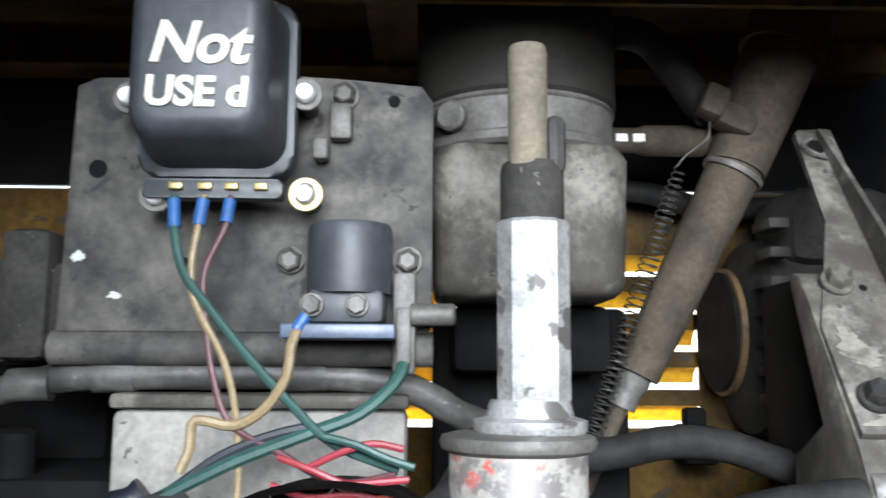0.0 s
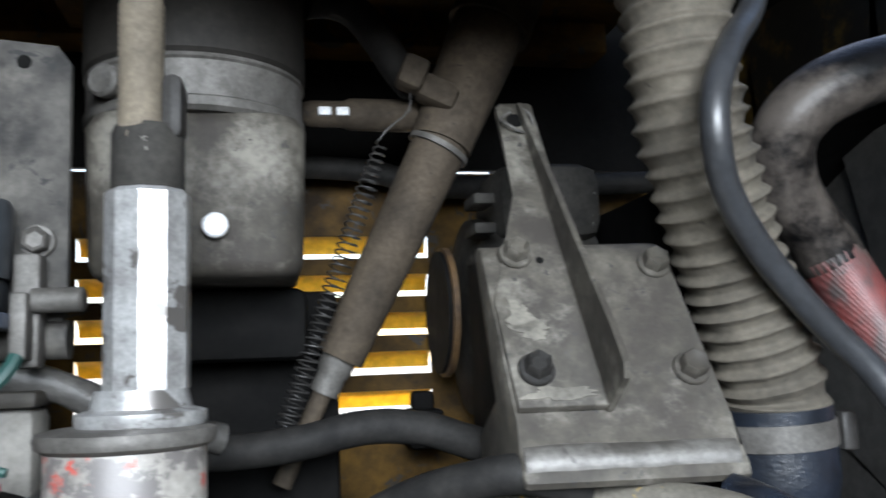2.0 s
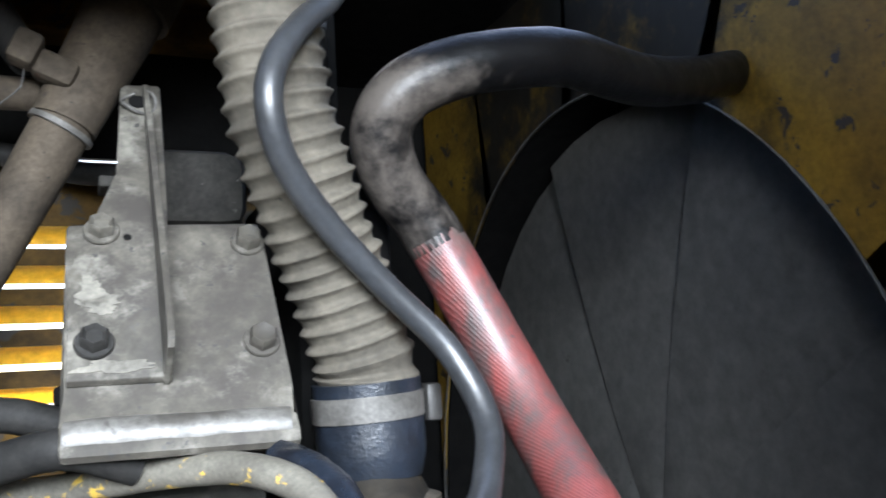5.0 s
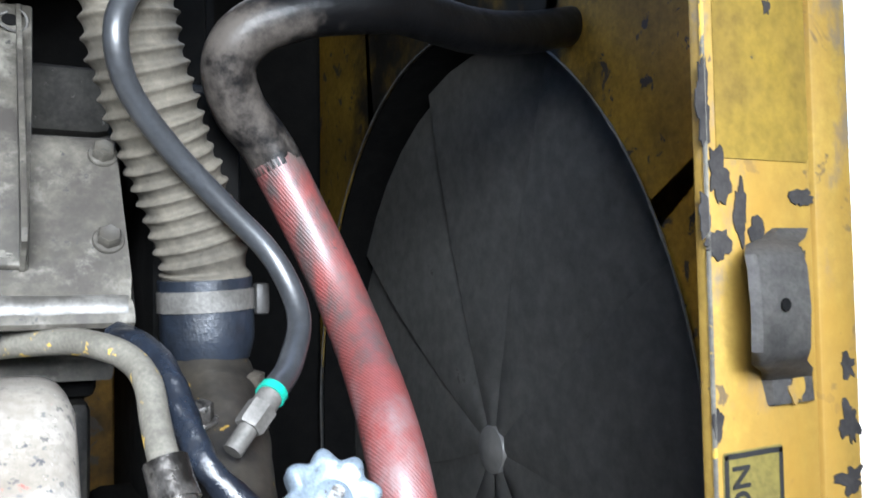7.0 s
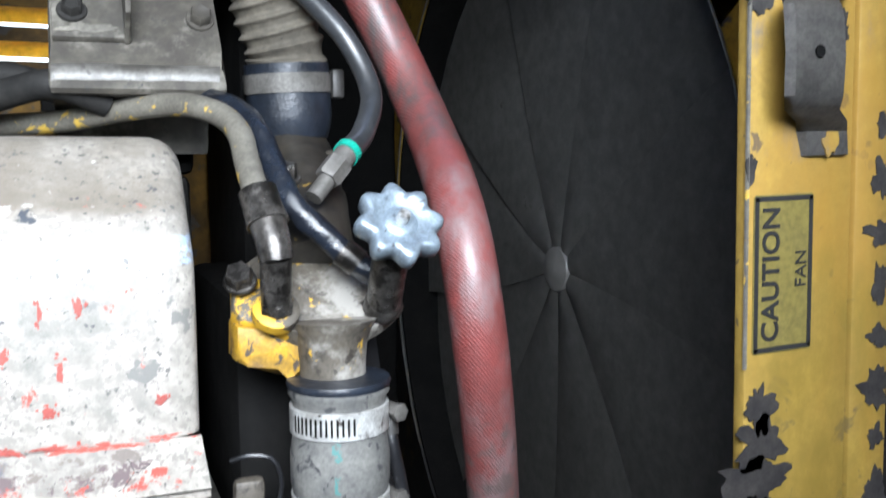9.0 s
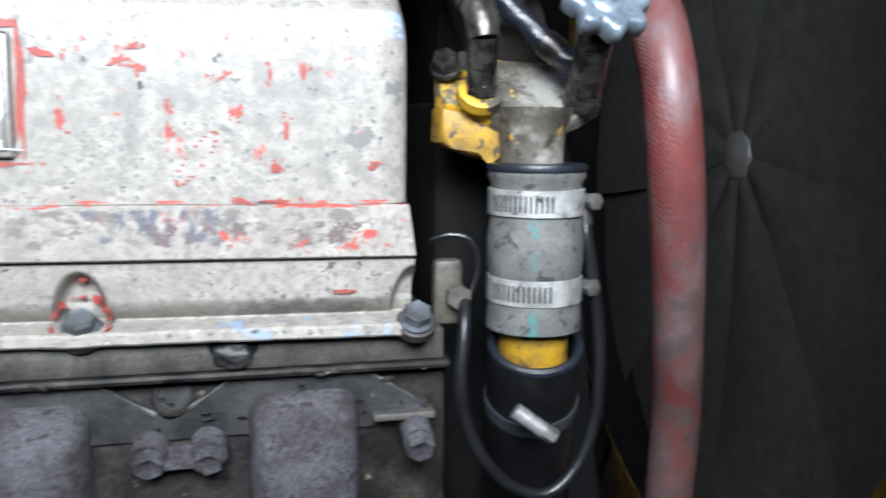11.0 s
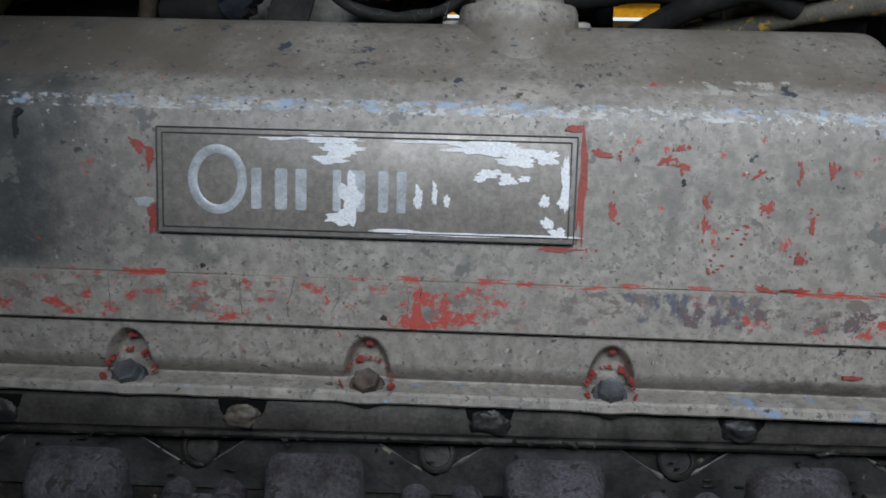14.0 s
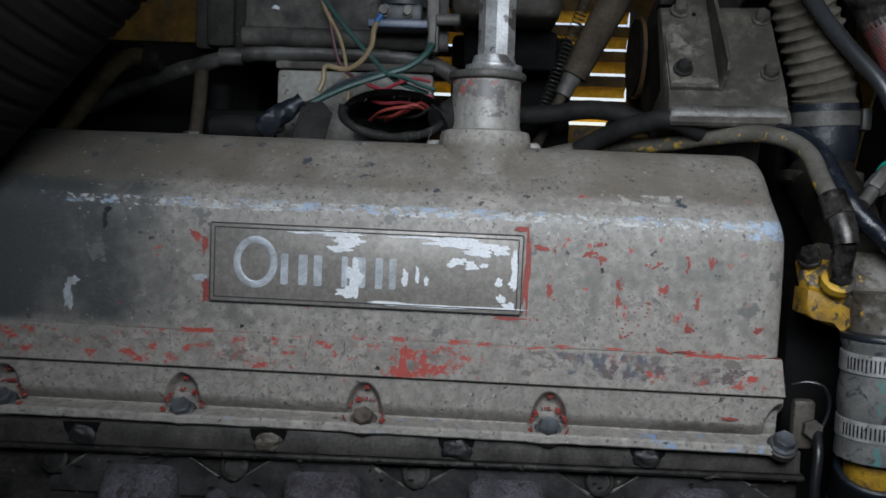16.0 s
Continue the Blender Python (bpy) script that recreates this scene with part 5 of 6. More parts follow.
wire("wire", [(-0.1652, 0.104, 0.335), (-0.1660, 0.100, 0.322), (-0.1735, 0.099, 0.303), (-0.1722, 0.098, 0.285), (-0.168, 0.097, 0.262), (-0.160, 0.096, 0.243), (-0.140, 0.094, 0.232), (-0.118, 0.092, 0.2215), (-0.095, 0.090, 0.2245)], 0.0014, WIRES["maroon"], "maroon wire from the regulator", ((-0.1652, 0.103, 0.333), (-0.1660, 0.1005, 0.323)))
wire("wire", [(-0.134, 0.100, 0.2835), (-0.1375, 0.096, 0.273), (-0.1385, 0.095, 0.262), (-0.1465, 0.094, 0.249), (-0.158, 0.094, 0.2425), (-0.170, 0.094, 0.2445), (-0.1745, 0.094, 0.243), (-0.1745, 0.093, 0.234), (-0.178, 0.092, 0.225)], 0.0021, WIRES["tan"], "tan wire from the relay", ((-0.1325, 0.1005, 0.2855), (-0.1362, 0.0985, 0.2795)))
wire("wire", [(-0.093, 0.110, 0.2665), (-0.0965, 0.106, 0.259), (-0.110, 0.100, 0.247), (-0.131, 0.096, 0.239), (-0.155, 0.094, 0.230), (-0.172, 0.093, 0.222), (-0.188, 0.092, 0.214)], 0.0027, WIRES["green"], "thick green wire from the relay to the taped loom")
wire("wire", [(-0.128, 0.097, 0.242), (-0.145, 0.096, 0.238), (-0.163, 0.095, 0.2305), (-0.178, 0.094, 0.220), (-0.19, 0.092, 0.212)], 0.0023, WIRES["black"], "blue-black wire beside the green one")
for k, pts in enumerate(([(-0.128, 0.090, 0.2275), (-0.116, 0.088, 0.233), (-0.104, 0.087, 0.2365), (-0.092, 0.086, 0.2345)], [(-0.140, 0.090, 0.231), (-0.126, 0.086, 0.2265), (-0.114, 0.085, 0.222), (-0.102, 0.084, 0.2225), (-0.090, 0.085, 0.2235)],
                         [(-0.142, 0.088, 0.221), (-0.128, 0.084, 0.217), (-0.112, 0.083, 0.218), (-0.098, 0.083, 0.216)])):
    wire("wire", pts, 0.0014, WIRES["red"], "bright red wire in the torn conduit")
wire("wire", [(-0.123, 0.088, 0.239), (-0.110, 0.086, 0.236), (-0.098, 0.085, 0.231), (-0.088, 0.084, 0.228)], 0.0016, WIRES["green"], "green wire in the torn conduit")

# torn conduit, taped loom, pipes
conduit = thing("torn_conduit", (-0.12, 0.085, 0.195), "torn black rubber conduit with frayed edges and wires inside", "conduit")
bm = bmesh.new()
rows = []
for y, z, rx, rz in ((0.070, 0.2085, 0.0385, 0.0170), (0.073, 0.2075, 0.0370, 0.0155), (0.085, 0.207, 0.036, 0.0135), (0.10, 0.207, 0.035, 0.0125), (0.12, 0.208, 0.034, 0.013), (0.125, 0.208, 0.02, 0.008), (0.126, 0.208, 0.0004, 0.0002)):
    rows.append([bm.verts.new((-0.1180 + rx * math.cos(a), y - 0.006 * math.sin(a) + 0.002 * noise.noise((a * 3, y * 40, 0)), z + rz * math.sin(a) + 0.10 * (0 if math.sin(a) < 0 else 0.003))) for a in (2 * math.pi * k / 36 for k in range(36))])
for a, b in zip(rows, rows[1:]):
    for j in range(36):
        bm.faces.new((a[j], a[(j + 1) % 36], b[(j + 1) % 36], b[j]))
bmesh.ops.solidify(bm, geom=bm.faces[:], thickness=0.0035)
part("sheath", bm, M["rubber_dust"], conduit)
rnd = random.Random(8)
bm = bmesh.new()
for k in range(46):
    a = rnd.random() * 6.28
    p = Vector((-0.118 + 0.036 * math.cos(a), 0.073, 0.2085 + 0.015 * math.sin(a)))
    tube(bm, [p, p + Vector((rnd.gauss(0, 0.0012), -0.001, rnd.gauss(-0.001, 0.001))), p + Vector((rnd.gauss(0, 0.0022), -0.001, rnd.gauss(-0.002, 0.002)))], 0.00015, 4, 0.002)
tagged(part("frayed_threads", bm, M["dust"], conduit, "frayed threads"), kind="stuff")
part("torn_lip", tube(bmesh.new(), [(-0.118 + 0.0385 * math.cos(a), 0.071 - 0.006 * math.sin(a), 0.2085 + 0.0170 * math.sin(a)) for a in (radians(v) for v in range(165, 386, 10))], lambda u, f: 0.0034 + 0.0014 * noise.noise((f * 90, 3, 1)), 10, 0.003, 0.1), M["rubber_dust"], conduit, "dusty thick torn lip")
for k in range(4):
    part("wire", tube(bmesh.new(), [(-0.140 + 0.006 * k, 0.110, 0.206 + 0.002 * (k % 2)), (-0.128 + 0.009 * k, 0.088, 0.2115 - 0.003 * (k % 2)), (-0.112 + 0.007 * k, 0.078, 0.2140 + 0.002 * (k % 3)), (-0.098 + 0.004 * k, 0.086, 0.2150 - 0.002 * k)], 0.0013, 8, 0.004), M["ring_red"] if k < 3 else M["rubber_dust"], conduit, "thin wire inside the conduit")
bm = bmesh.new()
tube(bm, [(-0.085, 0.075, 0.203), (-0.072, 0.085, 0.212), (-0.064, 0.10, 0.222), (-0.060, 0.12, 0.23)], 0.012, 14, 0.004, 0.1)
part("tail", bm, M["rubber_dust"], conduit)

loom = thing("taped_loom", (-0.2, 0.09, 0.19), "wiring loom wrapped in black tape lying on the cover", "wiring loom")
bm = bmesh.new()
tube(bm, [(-0.262, 0.105, 0.196), (-0.243, 0.100, 0.197), (-0.225, 0.095, 0.1965), (-0.207, 0.092, 0.201)], 0.0085, 14, 0.004, 0.08)
part("sleeve", bm, M["rubber_dust"], loom)
bm = bmesh.new()
tube(bm, [(-0.222, 0.092, 0.197), (-0.210, 0.090, 0.203), (-0.198, 0.089, 0.212), (-0.190, 0.090, 0.218)], lambda u, f: 0.009 - 0.003 * u + 0.0012 * noise.noise((f * 160, 7, 0)), 14, 0.0015, 0.45)
part("tape", bm, M["rubber_blue"], loom, "crumpled black tape")
bm = bmesh.new()
slab(bm, [(-0.012, -0.02), (0.012, -0.024), (0.016, 0.004), (0.004, 0.016), (-0.008, 0.012)], (-0.183, 0.087, 0.205), (1, 0.1, 0), (0.1, 0.25, 1), 0.002, 0.0006)
part("tape_flap", bm, M["rubber_dust"], loom, "loose flap of tape")

pipe = thing("wrapped_pipe", (-0.2, 0.10, 0.26), "dusty grey taped pipe running along behind the cover", "pipe")
bm = bmesh.new()
tube(bm, [(-0.4033, 0.1837, 0.2131), (-0.3638, 0.1724, 0.2266), (-0.3186, 0.1611, 0.2425), (-0.2757, 0.1498, 0.2532), (-0.2485, 0.1465, 0.2594), (-0.2169, 0.1442, 0.2611), (-0.1751, 0.1442, 0.2617), (-0.1423, 0.1453, 0.2617), (-0.1095, 0.1487, 0.2600), (-0.0869, 0.1532, 0.2538), (-0.0610, 0.1611, 0.2402), (-0.0248, 0.1781, 0.2278)], lambda u, f: 0.0068 + 0.0002 * math.sin(f * 300), 16, 0.004, 0.08)
part("run", bm, M["wrap"], pipe)
for x, z in ((-0.2225, 0.2609), (-0.1378, 0.2617), (-0.2598, 0.2566)):
    part("wrap", tube(bmesh.new(), [(x - 0.009, 0.1446, z - 0.0004), (x, 0.1440, z), (x + 0.009, 0.1446, z + 0.0002)], 0.0076, 16), M["wrap"], pipe)

rocker = thing("rocker_box", (-0.155, 0.146, 0.165), "pale grey cast block behind the wiring", "engine casting")
part("casting", box(bmesh.new(), (-0.2195, 0.132, 0.165), (-0.092, 0.16, 0.2465), 0.004), M["pale_cast"], rocker)
part("top_edge", box(bmesh.new(), (-0.2205, 0.1305, 0.2468), (-0.091, 0.161, 0.2535), 0.0022), M["dust"], rocker)
bm = bmesh.new()
box(bm, (-0.30, 0.155, 0.165), (-0.225, 0.24, 0.215), 0.006)
lathe(bm, [(0.010, 0), (0.010, 0.02), (0.006, 0.022)], (-0.275, 0.165, 0.214), (0, 0, 1), 16)
solid("pump_casting", bm, M["black"], "dark dusty pump casting deep in the bay", "engine casting")
injection = thing("injector_line", (-0.288, 0.14, 0.18), "dusty metal standpipe with a flange nut", "standpipe")
part("pipe", tube(bmesh.new(), [(-0.290, 0.140, 0.165), (-0.289, 0.142, 0.19), (-0.287, 0.145, 0.215), (-0.286, 0.148, 0.245)], 0.0058, 14), M["pipe_dust"], injection)
part("nut", hex_head(bmesh.new(), (-0.290, 0.140, 0.186), (0, 0, 1), 0.014, 0.008), M["steel"], injection)
old = thing("elbow_pipe", (-0.4, 0.15, 0.19), "mustard-stained metal elbow pipe with a flared nut", "pipe")
part("run", tube(bmesh.new(), [(-0.415, 0.150, 0.165), (-0.402, 0.150, 0.192), (-0.388, 0.15, 0.212), (-0.371, 0.15, 0.234), (-0.358, 0.15, 0.248), (-0.345, 0.15, 0.255), (-0.332, 0.15, 0.254)], 0.0075, 16), material("mustard_pipe", (0.26, 0.20, 0.10), (0.11, 0.09, 0.05), 0.6, 0.1, 50), old)
part("flare_nut", lathe(bmesh.new(), [(0.008, 0), (0.012, 0.001), (0.012, 0.005), (0.0095, 0.006), (0.0095, 0.014)], (-0.334, 0.15, 0.2545), (1, 0, -0.1), 24), M["cast_dark"], old)
bm = bmesh.new()
for k in range(5):
    rnd = random.Random(k)
    box(bm, (-0.30 + 0.012 * k, 0.16 + 0.01 * rnd.random(), 0.25 + 0.02 * rnd.random()), (-0.275 + 0.012 * k, 0.20, 0.30 + 0.04 * rnd.random()), 0.006)
solid("rusty_bracket", bm, M["dust_dark"], "lumpy dusty dark bracket casting beside the plate", "engine casting")

# large ribbed duct
duct = thing("ribbed_duct", (-0.42, -0.02, 0.25), "wide dusty brown ribbed air duct hanging over the cover", "air duct")
d0, d1 = Vector((-0.317, -0.03, 0.344)), Vector((-0.489, -0.03, 0.156))
bm = bmesh.new()
n = 90
tube(bm, [d0.lerp(d1, k / n) for k in range(n + 1)], lambda u, f: 0.083 + 0.0018 * (abs((f / 0.0155) % 1 - 0.5) < 0.36) , 40, 0.0018)
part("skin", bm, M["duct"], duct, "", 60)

# ---- filter ----
FX, FY = -0.0370, 0.200
filt = thing("filter_head", (FX, FY, 0.30), "grey cast filter head with a dark canister above it", "filter")
bm = bmesh.new()
rows = []
for z, w, d in ((0.299, 0.084, 0.084), (0.3015, 0.090, 0.090), (0.306, 0.093, 0.094), (0.350, 0.0955, 0.097), (0.366, 0.0965, 0.098), (0.372, 0.090, 0.092), (0.3745, 0.080, 0.08)):
    rows.append([bm.verts.new((FX + 0.003 + a, FY + b, z)) for a, b in rounded(w, d, w * 0.16, 6)])
for a, b in zip(rows, rows[1:]):
    for j in range(len(a)):
        bm.faces.new((a[j], a[(j + 1) % len(a)], b[(j + 1) % len(a)], b[j]))
bm.faces.new(rows[-1]), bm.faces.new(rows[0][::-1])
part("casting", bm, M["dust"], filt, "", 50)
bm = bmesh.new()
lathe(bm, [(0.0505, 0.372), (0.0525, 0.374), (0.0525, 0.378), (0.0512, 0.379), (0.0512, 0.395), (0.0525, 0.396), (0.0515, 0.398)], (FX, FY, 0), (0, 0, 1), 56)
part("band", bm, M["steel"], filt, "grey steel clamp band")
bm = bmesh.new()
lathe(bm, [(0.0495, 0.396), (0.0530, 0.40), (0.0530, 0.476), (0.048, 0.484)], (FX, FY, 0), (0, 0, 1), 56)
part("canister", bm, M["canister"], filt)
bm = bmesh.new()
lathe(bm, [(0.0075, 0), (0.0075, 0.004), (0.006, 0.0055), (0.003, 0.005)], (FX - 0.0345, FY - 0.0415, 0.386), (-0.5, -1, 0), 20)
lathe(bm, [(0.0045, 0), (0.0045, 0.012)], (FX - 0.043, FY - 0.040, 0.386), (1, 0.2, 0), 14)
part("band_screw", bm, M["steel"], filt)
bm = bmesh.new()
lathe(bm, [(0.0055, 0), (0.0055, 0.004), (0.0045, 0.005)], (FX + 0.0115, FY - 0.0485, 0.3205), (0, -1, 0), 24)
part("bright_plug", bm, M["foil"], filt, "bright round plug")
bm = bmesh.new()
box(bm, (-0.080, 0.252, 0.165), (0.034, 0.275, 0.300), 0.005)
box(bm, (-0.070, 0.21, 0.262), (0.016, 0.251, 0.2985), 0.006)
part("mount", bm, M["black"], filt, "dark mount below the head")

link = thing("sensor_lead", (0.02, 0.235, 0.395), "dusty sensor with bright spade terminals beside the filter", "sensor")
part("barrel", lathe(bmesh.new(), [(0.006, 0), (0.0075, 0.004), (0.0075, 0.022), (0.009, 0.026), (0.0092, 0.060), (0.006, 0.070)], (0.016, 0.238, 0.397), (1, 0, 0), 20), M["pipe_dust"], link)
for x in (0.024, 0.034):
    bm = bmesh.new()
    box(bm, (x, 0.229, 0.394), (x + 0.007, 0.2325, 0.399), 0.0008)
    part("terminal", bm, M["foil"], link, "bright spade terminal")

# ---- slanting pipe with its clip and spring ----
dp = thing("slanting_pipe", (0.03, 0.23, 0.25), "dusty brown slanting pipe with a stepped collar", "pipe")
part("lower", tube(bmesh.new(), [(0.033, 0.232, 0.262), (0.063, 0.229, 0.322), (0.0915, 0.226, 0.3795)], lambda u, f: 0.0128 + 0.0028 * u, 28), M["pipe_dust"], dp)
part("upper", tube(bmesh.new(), [(0.0905, 0.226, 0.377), (0.0985, 0.227, 0.395), (0.110, 0.230, 0.420), (0.119, 0.232, 0.440), (0.126, 0.234, 0.455)], lambda u, f: 0.0172 + 0.004 * min(1, u * 1.4), 28), M["pipe_dust"], dp)
part("cap", tube(bmesh.new(), [(0.123, 0.234, 0.448), (0.131, 0.236, 0.466), (0.138, 0.238, 0.482)], 0.0245, 28), M["pipe_dust"], dp)
part("band", tube(bmesh.new(), [(0.0885, 0.2262, 0.3735), (0.0900, 0.226, 0.3762)], 0.0176, 28), M["steel"], dp)
part("nozzle", tube(bmesh.new(), [(0.034, 0.232, 0.265), (0.0285, 0.2325, 0.2535), (0.024, 0.233, 0.244)], lambda u, f: 0.0095 if u < 0.6 else 0.008, 20), M["steel"], dp, "stepped end of the pipe")
part("stem", tube(bmesh.new(), [(0.0245, 0.233, 0.246), (0.013, 0.233, 0.222), (0.002, 0.233, 0.198)], 0.0052, 14), M["pipe_dust"], dp)
bm = bmesh.new()
box(bm, (0.066, 0.200, 0.402), (0.080, 0.216, 0.420), 0.003, Matrix.Rotation(0.4, 3, "Y"))
box(bm, (0.076, 0.205, 0.395), (0.098, 0.222, 0.410), 0.004, Matrix.Rotation(0.4, 3, "Y"))
part("clip", bm, M["pipe_dust"], dp, "dusty clip on the pipe")
spring = thing("coil_spring", (0.03, 0.2, 0.24), "thin dark coil spring stretched beside the slanting pipe", "spring")
a, b = Vector((0.0570, 0.2185, 0.376)), Vector((-0.002, 0.212, 0.212))
dirn = (b - a).normalized()
side = dirn.orthogonal().normalized()
up = dirn.cross(side)
turns, per = 44, 9
bm = bmesh.new()
tube(bm, [(0.072, 0.211, 0.402), (0.071, 0.210, 0.392), (0.064, 0.214, 0.386), (0.059, 0.216, 0.382)] + [a + (b - a) * (k / (turns * per)) + (side * math.cos(2 * math.pi * k / per) + up * math.sin(2 * math.pi * k / per)) * (0.0030 + 0.0022 * min(1, k / 60)) for k in range(turns * per)], 0.0005, 5, 0.01)
part("coil", bm, M["steel_dark"], spring)
curve_hose = thing("vacuum_hose", (0.04, 0.23, 0.45), "dusty black hose bending over behind the canister", "hose")
part("run", tube(bmesh.new(), [(0.016, 0.215, 0.452), (0.030, 0.222, 0.456), (0.045, 0.226, 0.452), (0.058, 0.226, 0.436), (0.068, 0.222, 0.418), (0.074, 0.216, 0.408)], 0.0095, 16), M["rubber_dust"], curve_hose)
lowhose = thing("coolant_hose", (0.0, 0.19, 0.22), "dusty black hose crossing low behind the cover", "hose")
part("run", tube(bmesh.new(), [(-0.060, 0.17, 0.225), (-0.02, 0.19, 0.2205), (0.011, 0.195, 0.2225), (0.041, 0.198, 0.228), (0.070, 0.20, 0.226), (0.095, 0.20, 0.218), (0.13, 0.2, 0.205)], 0.0085, 16, 0.004, 0.05), M["rubber_dust"], lowhose)
lowhose2 = thing("coolant_hose", (0.06, 0.12, 0.2), "dark rubber hose passing under the bolted box", "hose")
part("run", tube(bmesh.new(), [(0.03, 0.15, 0.19), (0.055, 0.13, 0.204), (0.075, 0.115, 0.211), (0.095, 0.105, 0.214), (0.12, 0.11, 0.205)], 0.008, 16), M["rubber_dust"], lowhose2)
railp = thing("fuel_rail", (0.1, 0.3, 0.375), "dark pipe running along the far panel", "pipe")
part("run", tube(bmesh.new(), [(-0.06, 0.31, 0.384), (0.0, 0.31, 0.384), (0.06, 0.31, 0.381), (0.10, 0.308, 0.371), (0.16, 0.306, 0.371), (0.26, 0.306, 0.374)], 0.0075, 14), M["rubber_dust"], railp)

# alternator-like unit behind the bracket
alt = thing("belt_unit", (0.14, 0.29, 0.28), "dark finned belt-driven unit with a rusty pulley edge", "alternator")
part("casing", lathe(bmesh.new(), [(0.035, 0), (0.060, 0.006), (0.062, 0.02), (0.062, 0.075), (0.05, 0.082)], (0.112, 0.292, 0.285), (1, 0, 0), 40), M["dust_dark"], alt)
for k in range(7):
    bm = bmesh.new()
    box(bm, (0.108, 0.224, 0.245 + 0.0165 * k), (0.120, 0.25, 0.251 + 0.0165 * k), 0.001)
    part("fin", bm, M["dust_dark"], alt)
part("pulley_face", lathe(bmesh.new(), [(0.001, -0.0018), (0.0372, -0.0014), (0.0372, 0.001)], (0.0985, 0.288, 0.288), (1, 0, 0), 44), M["black"], alt)
part("pulley", lathe(bmesh.new(), [(0.030, 0), (0.0395, 0.0015), (0.0395, 0.005), (0.030, 0.0065)], (0.0985, 0.288, 0.288), (1, 0, 0), 44), material("rusty_pulley", (0.15, 0.085, 0.032), (0.06, 0.036, 0.02), 0.7, 0.2, 60), alt, "rusty pulley edge")
bm = bmesh.new()
box(bm, (0.084, 0.31, 0.228), (0.098, 0.325, 0.240), 0.003)
box(bm, (0.080, 0.30, 0.205), (0.102, 0.33, 0.229), 0.003)
part("lug", bm, M["black"], alt)
bm = bmesh.new()
box(bm, (0.125, 0.235, 0.325), (0.19, 0.30, 0.372), 0.012)
part("cap", bm, M["dust_dark"], alt, "lumpy dark cap")

# ---- bolted box and its bracket ----
bx = thing("bolted_box", (0.135, 0.12, 0.2), "dusty grey cast box with a sloping bolted lid", "engine casting")
LID = [(0.152, 0.178), (0.1500, 0.2030), (0.100, 0.2085), (0.0905, 0.2090), (0.0885, 0.2115), (0.0895, 0.2160), (0.0940, 0.2225), (0.1020, 0.234), (0.1445, 0.3015), (0.1485, 0.307), (0.152, 0.310), (0.160, 0.3115), (0.162, 0.306), (0.130, 0.240), (0.166, 0.225), (0.166, 0.178)]
bm = bmesh.new()
TWIST = 0.13
lo = [bm.verts.new((0.0915 if y < 0.1 else 0.093, y + TWIST * 0.044, z)) for y, z in LID]
hi = [bm.verts.new((0.1800 if y < 0.1 else 0.1775, y - TWIST * 0.044, z)) for y, z in LID]
n = len(LID)
caps = [bm.faces.new(lo), bm.faces.new(hi[::-1])]
for k in range(n):
    bm.faces.new((lo[k], lo[(k + 1) % n], hi[(k + 1) % n], hi[k]))
bmesh.ops.bevel(bm, geom=[e for f in caps for e in f.edges], offset=0.002, segments=2, profile=0.5, affect="EDGES")
part("casting", bm, M["dust"], bx, "", 30)
part("back_body", box(bmesh.new(), (0.104, 0.172, 0.165), (0.172, 0.235, 0.312), 0.006), M["black"], bx, "dark body behind the lid")
# worn fold as a strip of its own, lightened to carry the highlight
bm = bmesh.new()
tube(bm, [(0.0935, 0.0980 + TWIST * 0.042, 0.2165), (0.115, 0.0980 + TWIST * 0.02, 0.2168), (0.136, 0.0978, 0.2166), (0.157, 0.0980 - TWIST * 0.02, 0.2168), (0.1775, 0.0980 - TWIST * 0.042, 0.2165)], 0.0085, 24, 0.006, 0.05)
part("worn_fold", bm, M["fold"], bx, "worn fold along the lower edge, lightened for its highlight")
SLOPE = Vector((0, 0.0435, 0.0675)).normalized()
OUT = Vector((0, -SLOPE.z, SLOPE.y))
for x, y, z in ((0.170, 0.1090, 0.2515), (0.1705, 0.1390, 0.2990)):
    bm = bmesh.new()
    hex_head(bm, (x, y, z), OUT, 0.0105, 0.006, 0.0078, 0.001)
    part("bolt", bm, M["dust"], bx)
brk = thing("bracket", (0.115, 0.11, 0.24), "tall tapered dusty steel bracket bolted to the box", "bracket")
BUP = Vector((0, 0.1085, 0.1570)).normalized()
BOUT = Vector((0, -BUP.z, BUP.y))
BAT = Vector((0.1135, 0.1030, 0.2395))
BR_R = Vector((1, -TWIST, 0)).normalized()
bm = bmesh.new()
slab(bm, [(-0.0200, 0), (0.0195, 0), (0.0200, 0.004), (0.0235, 0.115), (0.0250, 0.190), (0.0235, 0.1915), (0.0075, 0.1915), (0.0045, 0.188), (0.002, 0.120), (-0.015, 0.070), (-0.020, 0.055)], BAT, BR_R, BUP, 0.004, 0.0008)
part("plate", bm, M["dust"], brk)
bm = bmesh.new()
slab(bm, [(-0.001, -0.004), (0.188, -0.004), (0.188, 0.003), (0.150, 0.008), (0.022, 0.023), (0.004, 0.024), (-0.001, 0.020)], BAT + BR_R * 0.0190, BUP, BOUT, 0.0028, 0.0006)
part("flange", bm, M["dust"], brk, "tall web folded out from the bracket")
for u, v, m in ((-0.0095, 0.017, "steel_dark"), (-0.006, 0.080, "dust")):
    bm = bmesh.new()
    hex_head(bm, BAT + BR_R * u + BUP * v + BOUT * 0.0002, BOUT, 0.0102, 0.006, 0.0078, 0.002)
    part("bolt", bm, M[m], brk)
